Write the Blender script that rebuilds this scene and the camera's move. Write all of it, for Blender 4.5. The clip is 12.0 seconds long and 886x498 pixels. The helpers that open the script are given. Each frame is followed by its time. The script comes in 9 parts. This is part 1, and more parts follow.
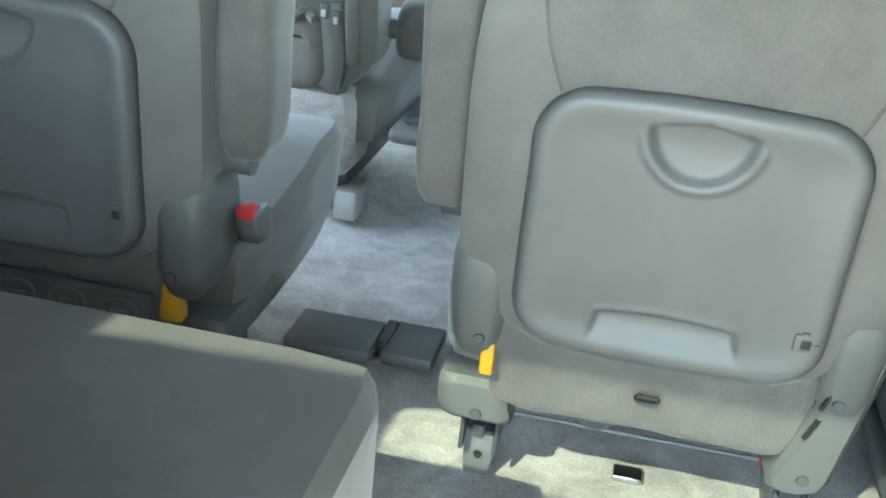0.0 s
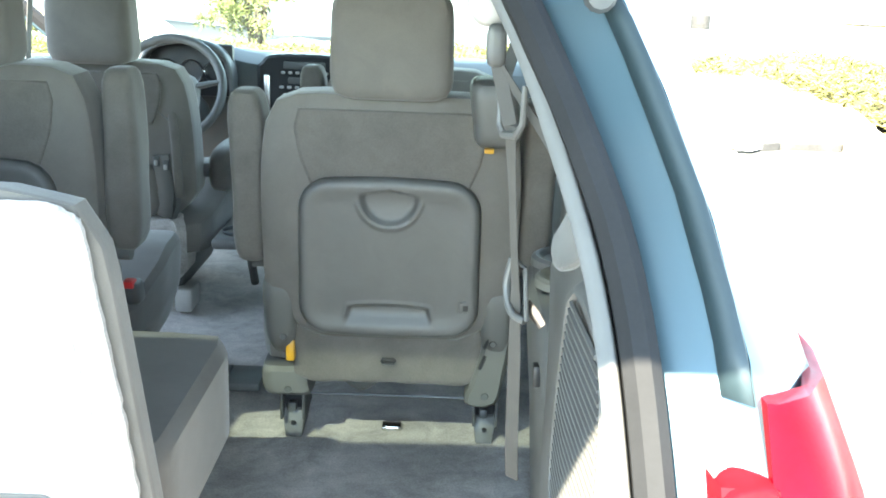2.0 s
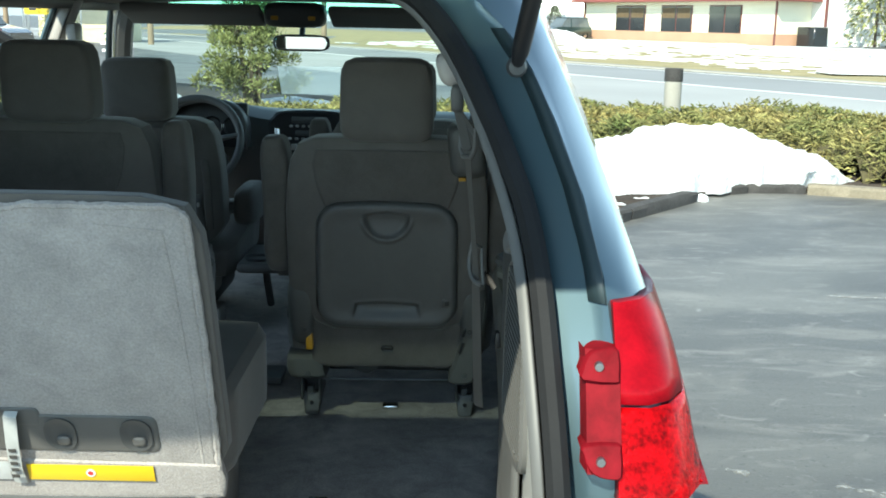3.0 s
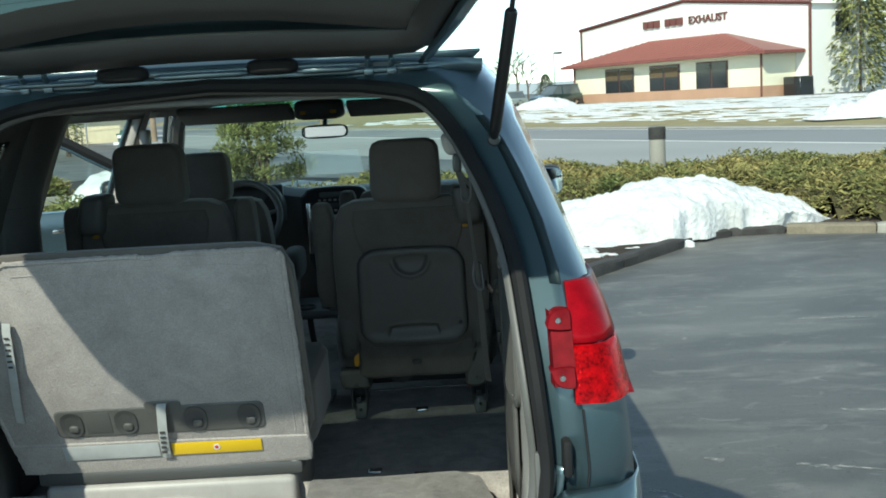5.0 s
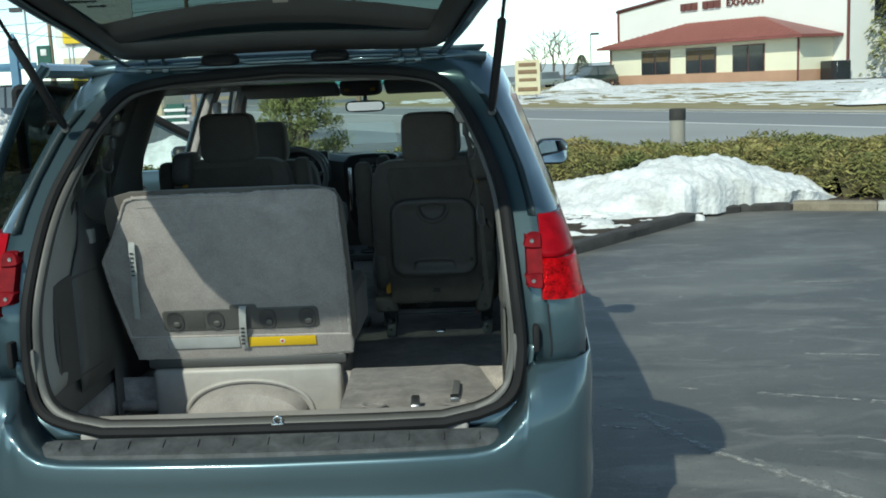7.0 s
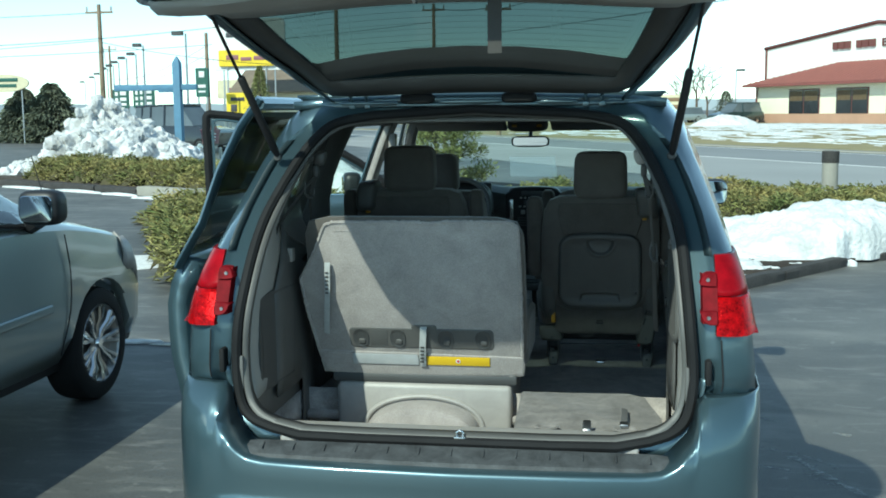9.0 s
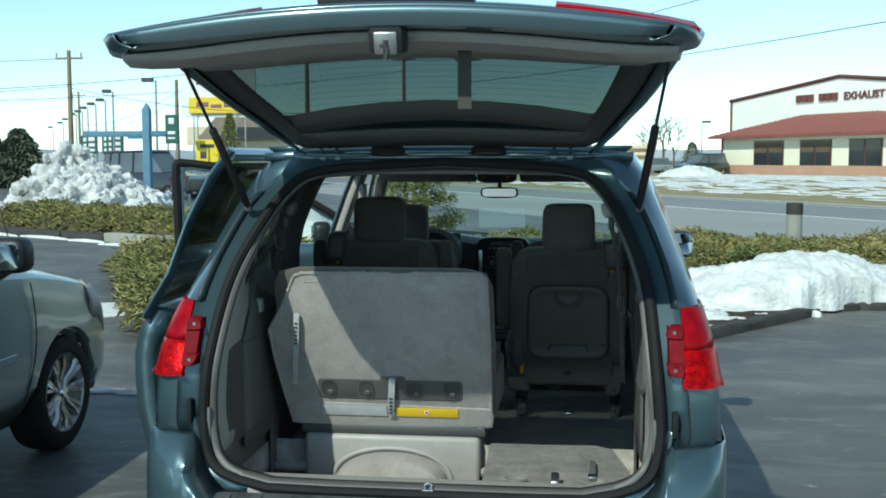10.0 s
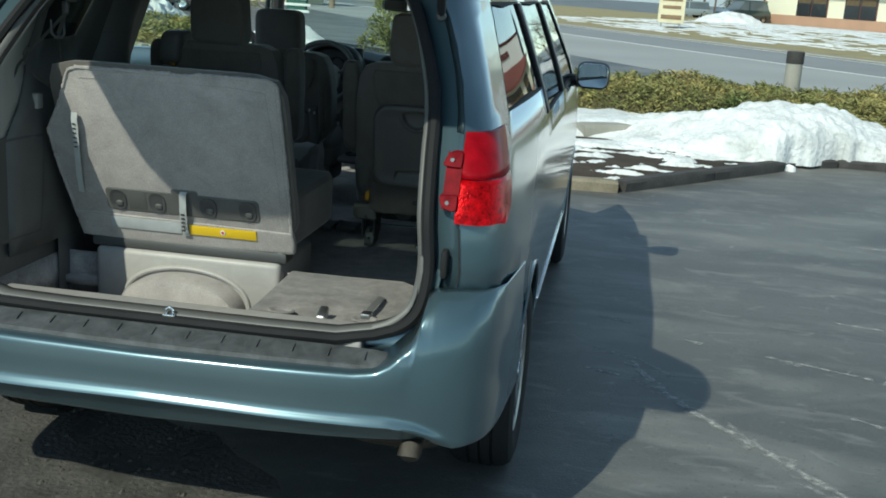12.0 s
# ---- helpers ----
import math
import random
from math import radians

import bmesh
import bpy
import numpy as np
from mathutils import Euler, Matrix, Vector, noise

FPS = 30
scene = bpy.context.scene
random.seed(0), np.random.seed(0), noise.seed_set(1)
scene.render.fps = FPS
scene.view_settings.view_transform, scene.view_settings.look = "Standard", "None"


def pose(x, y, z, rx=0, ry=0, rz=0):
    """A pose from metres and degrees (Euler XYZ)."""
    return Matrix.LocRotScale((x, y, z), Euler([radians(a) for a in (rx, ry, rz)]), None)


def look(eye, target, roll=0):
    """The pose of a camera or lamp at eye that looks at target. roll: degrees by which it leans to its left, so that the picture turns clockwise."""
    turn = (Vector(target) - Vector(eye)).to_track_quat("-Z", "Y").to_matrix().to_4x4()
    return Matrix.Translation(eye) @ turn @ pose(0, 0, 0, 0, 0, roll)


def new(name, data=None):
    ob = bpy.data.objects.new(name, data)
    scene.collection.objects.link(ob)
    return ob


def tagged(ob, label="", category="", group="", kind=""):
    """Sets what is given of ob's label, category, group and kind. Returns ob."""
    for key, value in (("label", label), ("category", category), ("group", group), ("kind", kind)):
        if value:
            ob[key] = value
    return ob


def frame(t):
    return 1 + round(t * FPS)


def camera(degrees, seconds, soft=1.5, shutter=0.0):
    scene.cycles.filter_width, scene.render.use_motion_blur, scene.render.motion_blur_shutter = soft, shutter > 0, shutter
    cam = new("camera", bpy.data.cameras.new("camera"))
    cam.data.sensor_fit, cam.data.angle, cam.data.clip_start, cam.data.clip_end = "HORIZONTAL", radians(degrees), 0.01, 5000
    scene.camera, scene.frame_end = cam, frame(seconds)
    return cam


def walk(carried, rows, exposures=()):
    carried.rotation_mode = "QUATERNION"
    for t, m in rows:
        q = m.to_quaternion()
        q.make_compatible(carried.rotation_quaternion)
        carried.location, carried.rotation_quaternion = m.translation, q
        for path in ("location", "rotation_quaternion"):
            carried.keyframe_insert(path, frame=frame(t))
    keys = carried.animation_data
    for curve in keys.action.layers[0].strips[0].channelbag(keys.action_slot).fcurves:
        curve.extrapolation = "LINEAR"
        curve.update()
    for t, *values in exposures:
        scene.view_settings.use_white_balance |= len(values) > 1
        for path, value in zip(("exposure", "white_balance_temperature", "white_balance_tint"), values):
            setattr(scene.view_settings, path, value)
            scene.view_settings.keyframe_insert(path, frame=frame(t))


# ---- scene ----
cam = camera(45.2, 12.0, soft=1.8)
PATH = [
    (0, (0.358, 0.343, 1.467), (0.046, 2.15, 0.669), 6.0),
    (0.5, (0.329, 0.133, 1.51), (0.444, 2.029, 0.885), 6.3),
    (1, (0.318, -0.089, 1.546), (0.546, 1.775, 0.86), 3.1),
    (1.5, (0.406, -0.287, 1.582), (0.524, 1.636, 1.044), 2.4),
    (2, (0.542, -0.561, 1.598), (0.536, 1.371, 1.08), 2.1),
    (2.5, (0.586, -0.785, 1.641), (0.625, 1.181, 1.276), 1.5),
    (2.7, (0.564, -0.948, 1.638), (0.584, 1.008, 1.22), 1.6),
    (4.3, (0.584, -1.687, 1.67), (0.569, 0.279, 1.298), -1.8),
    (4.5, (0.59, -1.76, 1.685), (0.574, 0.216, 1.374), -2.5),
    (5, (0.55, -2.011, 1.676), (0.544, -0.031, 1.394), -3.2),
    (5.5, (0.538, -2.276, 1.686), (0.577, -0.303, 1.357), -2.8),
    (6, (0.579, -2.521, 1.691), (0.572, -0.539, 1.421), -2.5),
    (6.5, (0.645, -2.715, 1.668), (0.547, -0.768, 1.224), -2.4),
    (7, (0.624, -2.921, 1.684), (0.553, -0.948, 1.367), -2.4),
    (7.2, (0.579, -2.989, 1.666), (0.481, -1.029, 1.28), -2.1),
    (8.8, (0.486, -3.154, 1.716), (0.177, -1.2, 1.418), -0.9),
    (9, (0.482, -3.159, 1.727), (0.168, -1.201, 1.47), -0.6),
    (9.5, (0.479, -3.181, 1.742), (0.181, -1.21, 1.573), -0.2),
    (10, (0.483, -3.178, 1.742), (0.226, -1.202, 1.574), -0.1),
    (10.5, (0.558, -3.156, 1.721), (0.359, -1.185, 1.443), 0.3),
    (11, (0.773, -3.058, 1.696), (0.651, -1.109, 1.262), 0.5),
    (11.5, (0.995, -2.931, 1.686), (0.844, -0.997, 1.199), 1.1),
    (12, (1.193, -2.673, 1.656), (0.9, -0.752, 1.179), 3.7),
]
EXPOSURES = [(0.0, 4.98, 7500.0, 1.0), (0.5, 5.03, 7500.0, 1.0), (1.0, 4.78, 7600.0, 1.0), (1.6, 4.50, 7600.0, 3.0), (2.1, 4.17, 7250.0, 3.0), (2.5, 3.02, 7050.0, -1.0), (2.8, 2.02, 6800.0, -3.0), (4.3, 1.07, 6600.0, -6.0), (5.0, 0.79, 6600.0, -6.0), (5.6, 0.64, 6600.0, -6.0), (6.5, 0.39, 6550.0, -6.0), (7.2, 0.45, 6450.0, -6.0), (9.0, 0.76, 6070.0, -12.0), (10.0, 0.44, 6100.0, -10.0), (10.5, 0.19, 6290.0, -9.0), (12.0, 0.52, 6500.0, -6.0)]
walk(cam, [(t, look(eye, target, roll)) for t, eye, target, roll in PATH], EXPOSURES)

# ---- light: late-winter sun from behind and to the driver's side ----
SUN_WAY = Vector((-0.45, -1.06, 1.0))
world = bpy.data.worlds.new("sky")
scene.world = world
world.use_nodes = True
wn = world.node_tree.nodes
sky = wn.new("ShaderNodeTexSky")
sky.sky_type, sky.sun_disc = "NISHITA", False
sky.sun_elevation, sky.sun_rotation = math.atan2(1.0, 1.152), radians(203.0)
sky.air_density, sky.dust_density, sky.ozone_density = 0.7, 0.0, 3.0
wn["Background"].inputs["Strength"].default_value = 0.15
haze = wn.new("ShaderNodeHueSaturation")
haze.inputs["Saturation"].default_value = 0.80
world.node_tree.links.new(sky.outputs["Color"], haze.inputs["Color"])
clear = wn.new("ShaderNodeMix")
clear.data_type, clear.blend_type = "RGBA", "MULTIPLY"
clear.inputs["Factor"].default_value, clear.inputs["B"].default_value = 1.0, (0.97, 0.995, 0.925, 1)
world.node_tree.links.new(haze.outputs["Color"], clear.inputs["A"])
world.node_tree.links.new(clear.outputs["Result"], wn["Background"].inputs["Color"])
sun_data = bpy.data.lights.new("sun", "SUN")
sun_data.energy, sun_data.angle, sun_data.color = 2.95, radians(0.55), (1.0, 0.95, 0.87)
sun = new("sun", sun_data)
sun.matrix_basis = look(SUN_WAY * 20, (0, 0, 0))


# ---- materials ----
def material(name, base, rough=0.6, metal=0.0, grain=0.0, scale=60.0, vary=0.12, patch=3.0, bump=0.0, coat=0.0, spec=0.5, dark=None, sheen=0.0, blotch=0.0):
    """A surface with fine grain and broad stains; sizes in metres."""
    m = bpy.data.materials.new(name)
    m.use_nodes = True
    n, l = m.node_tree.nodes, m.node_tree.links
    b = n["Principled BSDF"]
    b.inputs["Roughness"].default_value, b.inputs["Metallic"].default_value = rough, metal
    b.inputs["Coat Weight"].default_value, b.inputs["Specular IOR Level"].default_value = coat, spec
    b.inputs["Coat Roughness"].default_value = 0.04
    b.inputs["Sheen Weight"].default_value = sheen
    b.inputs["Sheen Roughness"].default_value = 0.4
    co = n.new("ShaderNodeTexCoord")
    broad, fine = n.new("ShaderNodeTexNoise"), n.new("ShaderNodeTexNoise")
    broad.inputs["Scale"].default_value, broad.inputs["Detail"].default_value = patch, 5.0
    fine.inputs["Scale"].default_value, fine.inputs["Detail"].default_value = scale, 3.0
    for t in (broad, fine):
        l.new(co.outputs["Object"], t.inputs["Vector"])
    add = n.new("ShaderNodeMath")
    add.operation = "MULTIPLY_ADD"
    l.new(fine.outputs["Fac"], add.inputs[0])
    add.inputs[1].default_value = grain
    l.new(broad.outputs["Fac"], add.inputs[2])
    mix = n.new("ShaderNodeMix")
    mix.data_type = "RGBA"
    low = dark or tuple(c * (1 - vary) for c in base)
    high = tuple(min(1.0, c * (1 + vary)) for c in base)
    mix.inputs["A"].default_value, mix.inputs["B"].default_value = (*low, 1), (*high, 1)
    ramp = n.new("ShaderNodeMapRange")
    ramp.inputs["From Min"].default_value, ramp.inputs["From Max"].default_value = 0.3 + grain * 0.3, 0.7 + grain * 0.7
    l.new(add.outputs[0], ramp.inputs["Value"])
    l.new(ramp.outputs[0], mix.inputs["Factor"])
    l.new(mix.outputs["Result"], b.inputs["Base Color"])
    if blotch:
        wear, level, hsv = n.new("ShaderNodeTexNoise"), n.new("ShaderNodeMapRange"), n.new("ShaderNodeHueSaturation")
        wear.inputs["Scale"].default_value, wear.inputs["Detail"].default_value, wear.inputs["Roughness"].default_value = patch * 2.6, 8.0, 0.68
        wear.inputs["Distortion"].default_value = 0.5
        level.inputs["From Min"].default_value, level.inputs["From Max"].default_value = 0.30, 0.68
        level.inputs["To Min"].default_value, level.inputs["To Max"].default_value = 1 - blotch, 1 + 0.45 * blotch
        l.new(co.outputs["Object"], wear.inputs["Vector"])
        l.new(wear.outputs["Fac"], level.inputs["Value"])
        l.new(level.outputs[0], hsv.inputs["Value"])
        l.new(mix.outputs["Result"], hsv.inputs["Color"])
        l.new(hsv.outputs[0], b.inputs["Base Color"])
    if bump:
        bp = n.new("ShaderNodeBump")
        bp.inputs["Strength"].default_value, bp.inputs["Distance"].default_value = bump, 0.4 / scale
        l.new(fine.outputs["Fac"], bp.inputs["Height"])
        l.new(bp.outputs["Normal"], b.inputs["Normal"])
    return m


def pane_material(name, tint, gloss=0.02, base=0.06):
    m = bpy.data.materials.new(name)
    m.use_nodes = True
    n, l = m.node_tree.nodes, m.node_tree.links
    n.remove(n["Principled BSDF"])
    see, shine, mix, fr = n.new("ShaderNodeBsdfTransparent"), n.new("ShaderNodeBsdfGlossy"), n.new("ShaderNodeMixShader"), n.new("ShaderNodeLayerWeight")
    bend, more = n.new("ShaderNodeMath"), n.new("ShaderNodeMath")
    bend.operation, more.operation = "POWER", "MULTIPLY_ADD"
    bend.inputs[1].default_value, more.inputs[1].default_value, more.inputs[2].default_value = 4.0, 0.75, base
    see.inputs["Color"].default_value = (*tint, 1)
    shine.inputs["Roughness"].default_value = gloss
    l.new(fr.outputs["Facing"], bend.inputs[0])
    l.new(bend.outputs[0], more.inputs[0])
    l.new(more.outputs[0], mix.inputs[0])
    l.new(see.outputs[0], mix.inputs[1])
    l.new(shine.outputs[0], mix.inputs[2])
    l.new(mix.outputs[0], n["Material Output"].inputs["Surface"])
    return m


def film_material(name, tint, share):
    """A thin milky film: part of the light goes straight through, part is scattered."""
    m = bpy.data.materials.new(name)
    m.use_nodes = True
    n, l = m.node_tree.nodes, m.node_tree.links
    n.remove(n["Principled BSDF"])
    see, milk, mix = n.new("ShaderNodeBsdfTransparent"), n.new("ShaderNodeBsdfTranslucent"), n.new("ShaderNodeMixShader")
    milk.inputs["Color"].default_value = (*tint, 1)
    mix.inputs[0].default_value = share
    l.new(see.outputs[0], mix.inputs[1])
    l.new(milk.outputs[0], mix.inputs[2])
    l.new(mix.outputs[0], n["Material Output"].inputs["Surface"])
    return m


def varied(m, amount=0.25):
    """Lets pieces that share a material differ in brightness, one by one."""
    n, l = m.node_tree.nodes, m.node_tree.links
    b = n["Principled BSDF"]
    src = b.inputs["Base Color"].links[0].from_socket
    geo, mul, hsv = n.new("ShaderNodeNewGeometry"), n.new("ShaderNodeMapRange"), n.new("ShaderNodeHueSaturation")
    mul.inputs["To Min"].default_value, mul.inputs["To Max"].default_value = 1 - amount, 1 + amount
    l.new(geo.outputs["Random Per Island"], mul.inputs["Value"])
    l.new(mul.outputs[0], hsv.inputs["Value"])
    l.new(src, hsv.inputs["Color"])
    l.new(hsv.outputs[0], b.inputs["Base Color"])
    return m


PAINT = material("teal_paint", (0.078, 0.126, 0.150), 0.36, 0.6, grain=0.1, scale=900, vary=0.06, patch=1.5, coat=1.0)
PAINT.node_tree.nodes["Principled BSDF"].inputs["Coat Roughness"].default_value = 0.11
SHADED_PAINT = material("shade_dark_teal", (0.020, 0.034, 0.040), 0.5, grain=0.2, scale=300, vary=0.15, patch=6)
SILVER = material("silver_green_paint", (0.33, 0.375, 0.365), 0.3, 0.4, grain=0.1, scale=900, vary=0.05, patch=1.0, coat=0.8)
FABRIC = material("grey_cloth", (0.124, 0.112, 0.101), 0.95, grain=0.35, scale=420, vary=0.14, patch=6, bump=0.4, sheen=0.25, blotch=0.10)
FABRIC_DARK = material("grey_cloth_insert", (0.106, 0.095, 0.085), 0.95, grain=0.6, scale=300, vary=0.18, patch=9, bump=0.5, sheen=0.2, blotch=0.13)
CARPET = material("grey_carpet", (0.40, 0.365, 0.338), 1.0, grain=1.2, scale=230, vary=0.3, patch=5, bump=0.9, sheen=0.2, blotch=0.4)
CARPET_PALE = material("pale_seatback_carpet", (0.355, 0.325, 0.308), 1.0, grain=1.3, scale=230, vary=0.23, patch=4, bump=1.0, sheen=0.2, blotch=0.2)
# folded seat's carpet: worn, and darkened for the shade it lies in
CARPET_WORN_SHADED = material("worn_shaded_grey_carpet", (0.215, 0.198, 0.184), 1.0, grain=1.4, scale=210, vary=0.32, patch=5, bump=1.0, sheen=0.2, blotch=0.5)
PLASTIC = material("grey_trim_plastic", (0.102, 0.100, 0.096), 0.5, grain=0.15, scale=700, vary=0.06, patch=4, bump=0.08, blotch=0.12)
GARNISH = material("beige_trim_plastic", (0.34, 0.33, 0.31), 0.5, grain=0.15, scale=700, vary=0.06, patch=4, bump=0.08)
PLASTIC_DARK = material("dark_grey_plastic", (0.062, 0.063, 0.063), 0.5, grain=0.2, scale=600, vary=0.1, patch=5, bump=0.1)
PLASTIC_PALE = material("pale_grey_plastic", (0.36, 0.342, 0.322), 0.45, grain=0.15, scale=700, vary=0.05, patch=4, bump=0.06, blotch=0.15)
BLACK = material("black_plastic", (0.018, 0.018, 0.02), 0.45, grain=0.2, scale=500, vary=0.2, patch=6, bump=0.05)
RUBBER = material("black_rubber", (0.013, 0.013, 0.014), 0.75, grain=0.3, scale=200, vary=0.25, patch=8, bump=0.1, spec=0.25)
STEP_PAD = material("grey_step_pad", (0.068, 0.072, 0.076), 0.6, grain=0.4, scale=300, vary=0.3, patch=7, bump=0.2, spec=0.3, blotch=0.5)
CHROME = material("bright_metal", (0.62, 0.62, 0.62), 0.22, 1.0, grain=0.2, scale=300, vary=0.12, patch=20)
STEEL = material("dull_steel", (0.42, 0.42, 0.42), 0.38, 1.0, grain=0.3, scale=200, vary=0.2, patch=15)
RUST = material("rusty_steel", (0.04, 0.034, 0.028), 0.6, 0.5, grain=0.6, scale=120, vary=0.35, patch=25, bump=0.3)
BELT = material("seat_belt_web", (0.055, 0.052, 0.048), 0.8, grain=0.5, scale=500, vary=0.1, patch=30, bump=0.3)
SEAT_PLASTIC = material("warm_grey_seat_plastic", (0.094, 0.092, 0.086), 0.55, grain=0.2, scale=600, vary=0.08, patch=5, bump=0.1)
CLIP = material("grey_belt_plastic", (0.085, 0.085, 0.083), 0.45, grain=0.15, scale=700, vary=0.06, patch=4)
STRAP = material("silvery_strap_web", (0.42, 0.43, 0.425), 0.5, grain=0.5, scale=500, vary=0.12, patch=30, bump=0.3)
BELT_DARK = material("dark_belt_web", (0.10, 0.10, 0.10), 0.8, grain=0.5, scale=500, vary=0.1, patch=30, bump=0.3)
HEADLINER = material("pale_headliner", (0.17, 0.165, 0.155), 1.0, grain=0.3, scale=350, vary=0.06, patch=3, bump=0.2)
RED_LENS = material("red_lamp_lens", (0.27, 0.002, 0.008), 0.30, grain=0.3, scale=200, vary=0.30, patch=22, coat=0.12, spec=0.05)
RED_FACETS = material("red_faceted_lens", (0.36, 0.001, 0.004), 0.25, 0.3, grain=0.9, scale=150, vary=0.8, patch=45, bump=0.6, coat=0.12, spec=0.05)
RED_SOCKET = material("red_lamp_bracket", (0.15, 0.004, 0.009), 0.6, grain=0.3, scale=140, vary=0.35, patch=30, spec=0.08)
RED = material("red_plastic", (0.55, 0.03, 0.03), 0.4, vary=0.08)
YELLOW = material("yellow_label", (0.72, 0.47, 0.02), 0.45, grain=0.3, scale=200, vary=0.06)
AMBER = material("amber_plastic", (0.48, 0.24, 0.015), 0.45, vary=0.1)
SILVER_LABEL = material("silver_label", (0.55, 0.57, 0.58), 0.35, 0.3, grain=0.3, scale=250, vary=0.08, patch=30)
INK = material("printed_ink", (0.05, 0.05, 0.055), 0.6, vary=0.1)
WHITE = material("white_paint", (0.75, 0.75, 0.73), 0.55, grain=0.2, scale=40, vary=0.06)
MIRROR = material("mirror_glass", (0.86, 0.88, 0.88), 0.02, 1.0, vary=0.01)
GLASS = pane_material("clear_window_glass", (0.86, 0.97, 0.92), base=0.075)
GLASS_MID = pane_material("lightly_tinted_window_glass", (0.62, 0.68, 0.66))
GLASS_TINT = pane_material("tinted_window_glass", (0.16, 0.19, 0.19))
GLASS_DARK = pane_material("dark_window_glass", (0.05, 0.06, 0.06))
SHEET_FILM = film_material("translucent_sheet", (0.8, 0.9, 0.86), 0.30)
GATE_GLASS = pane_material("tailgate_glass", (0.085, 0.108, 0.10), base=0.04)
SUN_BAND = pane_material("green_sun_band", (0.20, 0.55, 0.48))


# ---- shaping helpers ----
def part(name, bm, mat, parent=None, label="", sharp=38, kind="", thick=0.0):
    """Links a bmesh as one mesh object under a thing or a part (or on its own)."""
    bmesh.ops.recalc_face_normals(bm, faces=bm.faces)
    me = bpy.data.meshes.new(name)
    bm.to_mesh(me)
    bm.free()
    me.materials.append(mat)
    me.shade_smooth()
    me.set_sharp_from_angle(angle=radians(sharp))
    ob = new(name, me)
    ob.parent = parent
    if thick:
        s = ob.modifiers.new("thickness", "SOLIDIFY")
        s.thickness, s.offset = thick, -1.0
    return tagged(ob, label=label, kind=kind)


def thing(name, label, category, m=None, group="", kind=""):
    ob = new(name)
    ob.empty_display_size = 0.1
    ob.matrix_basis = m or Matrix.Identity(4)
    return tagged(ob, label, category, group, kind)


def soft(bm, lo, hi, p=6.0, n=7, fn=None):
    """A box with soft, full edges (the larger p, the squarer)."""
    lo, hi = Vector(lo), Vector(hi)
    mid, half = (lo + hi) / 2, (hi - lo) / 2
    made = {}

    def vert(a, b, c):
        key = (a, b, c)
        if key not in made:
            v = [math.tan((2 * k / n - 1) * math.pi / 4 * 0.98) / math.tan(math.pi / 4 * 0.98) for k in key]
            s = sum(abs(k) ** p for k in v) ** (1 / p)
            q = Vector((mid[i] + half[i] * v[i] / s for i in range(3)))
            made[key] = bm.verts.new(fn(q) if fn else q)
        return made[key]

    for axis in range(3):
        for side in (0, n):
            for i in range(n):
                for j in range(n):
                    quad = []
                    for di, dj in ((0, 0), (1, 0), (1, 1), (0, 1)):
                        k = [0, 0, 0]
                        k[axis], k[(axis + 1) % 3], k[(axis + 2) % 3] = side, i + di, j + dj
                        quad.append(vert(*k))
                    bm.faces.new(quad)
    return bm


def rbox(bm, lo, hi, r=0.004, seg=2, fn=None):
    """A box with bevelled edges."""
    tmp = bmesh.new()
    bmesh.ops.create_cube(tmp, size=1.0)
    lo, hi = Vector(lo), Vector(hi)
    for v in tmp.verts:
        v.co = Vector(((lo[i] + hi[i]) / 2 + v.co[i] * (hi[i] - lo[i]) for i in range(3)))
    r = min(r, 0.49 * min(hi[i] - lo[i] for i in range(3)))
    bmesh.ops.bevel(tmp, geom=tmp.edges[:], offset=r, segments=seg, profile=0.5, affect="EDGES")
    back = [bm.verts.new(fn(v.co) if fn else v.co) for v in tmp.verts]
    tmp.verts.index_update()
    for f in tmp.faces:
        bm.faces.new([back[v.index] for v in f.verts])
    tmp.free()
    return bm


def loft(bm, rings, closed=True, caps=True):
    """Joins rings of equal length into a skin."""
    rows = [[bm.verts.new(p) for p in ring] for ring in rings]
    n = len(rows[0])
    for a, b in zip(rows, rows[1:]):
        for i in range(n if closed else n - 1):
            j = (i + 1) % n
            try:
                bm.faces.new((a[i], a[j], b[j], b[i]))
            except ValueError:
                pass
    if caps and closed:
        bm.faces.new(rows[0][::-1])
        bm.faces.new(rows[-1])
    return rows


def smooth_line(pts, per=6, closed=False):
    """A smooth line through the given points."""
    pts = [Vector(p) for p in pts]
    n, out = len(pts), []
    for i in range(n if closed else n - 1):
        a, b, c, d = (pts[(i + k) % n] if closed else pts[min(max(i + k, 0), n - 1)] for k in (-1, 0, 1, 2))
        for s in range(per):
            t = s / per
            out.append(0.5 * (2 * b + (c - a) * t + (2 * a - 5 * b + 4 * c - d) * t * t + (3 * b - a - 3 * c + d) * t ** 3))
    return out if closed else out + [pts[-1]]


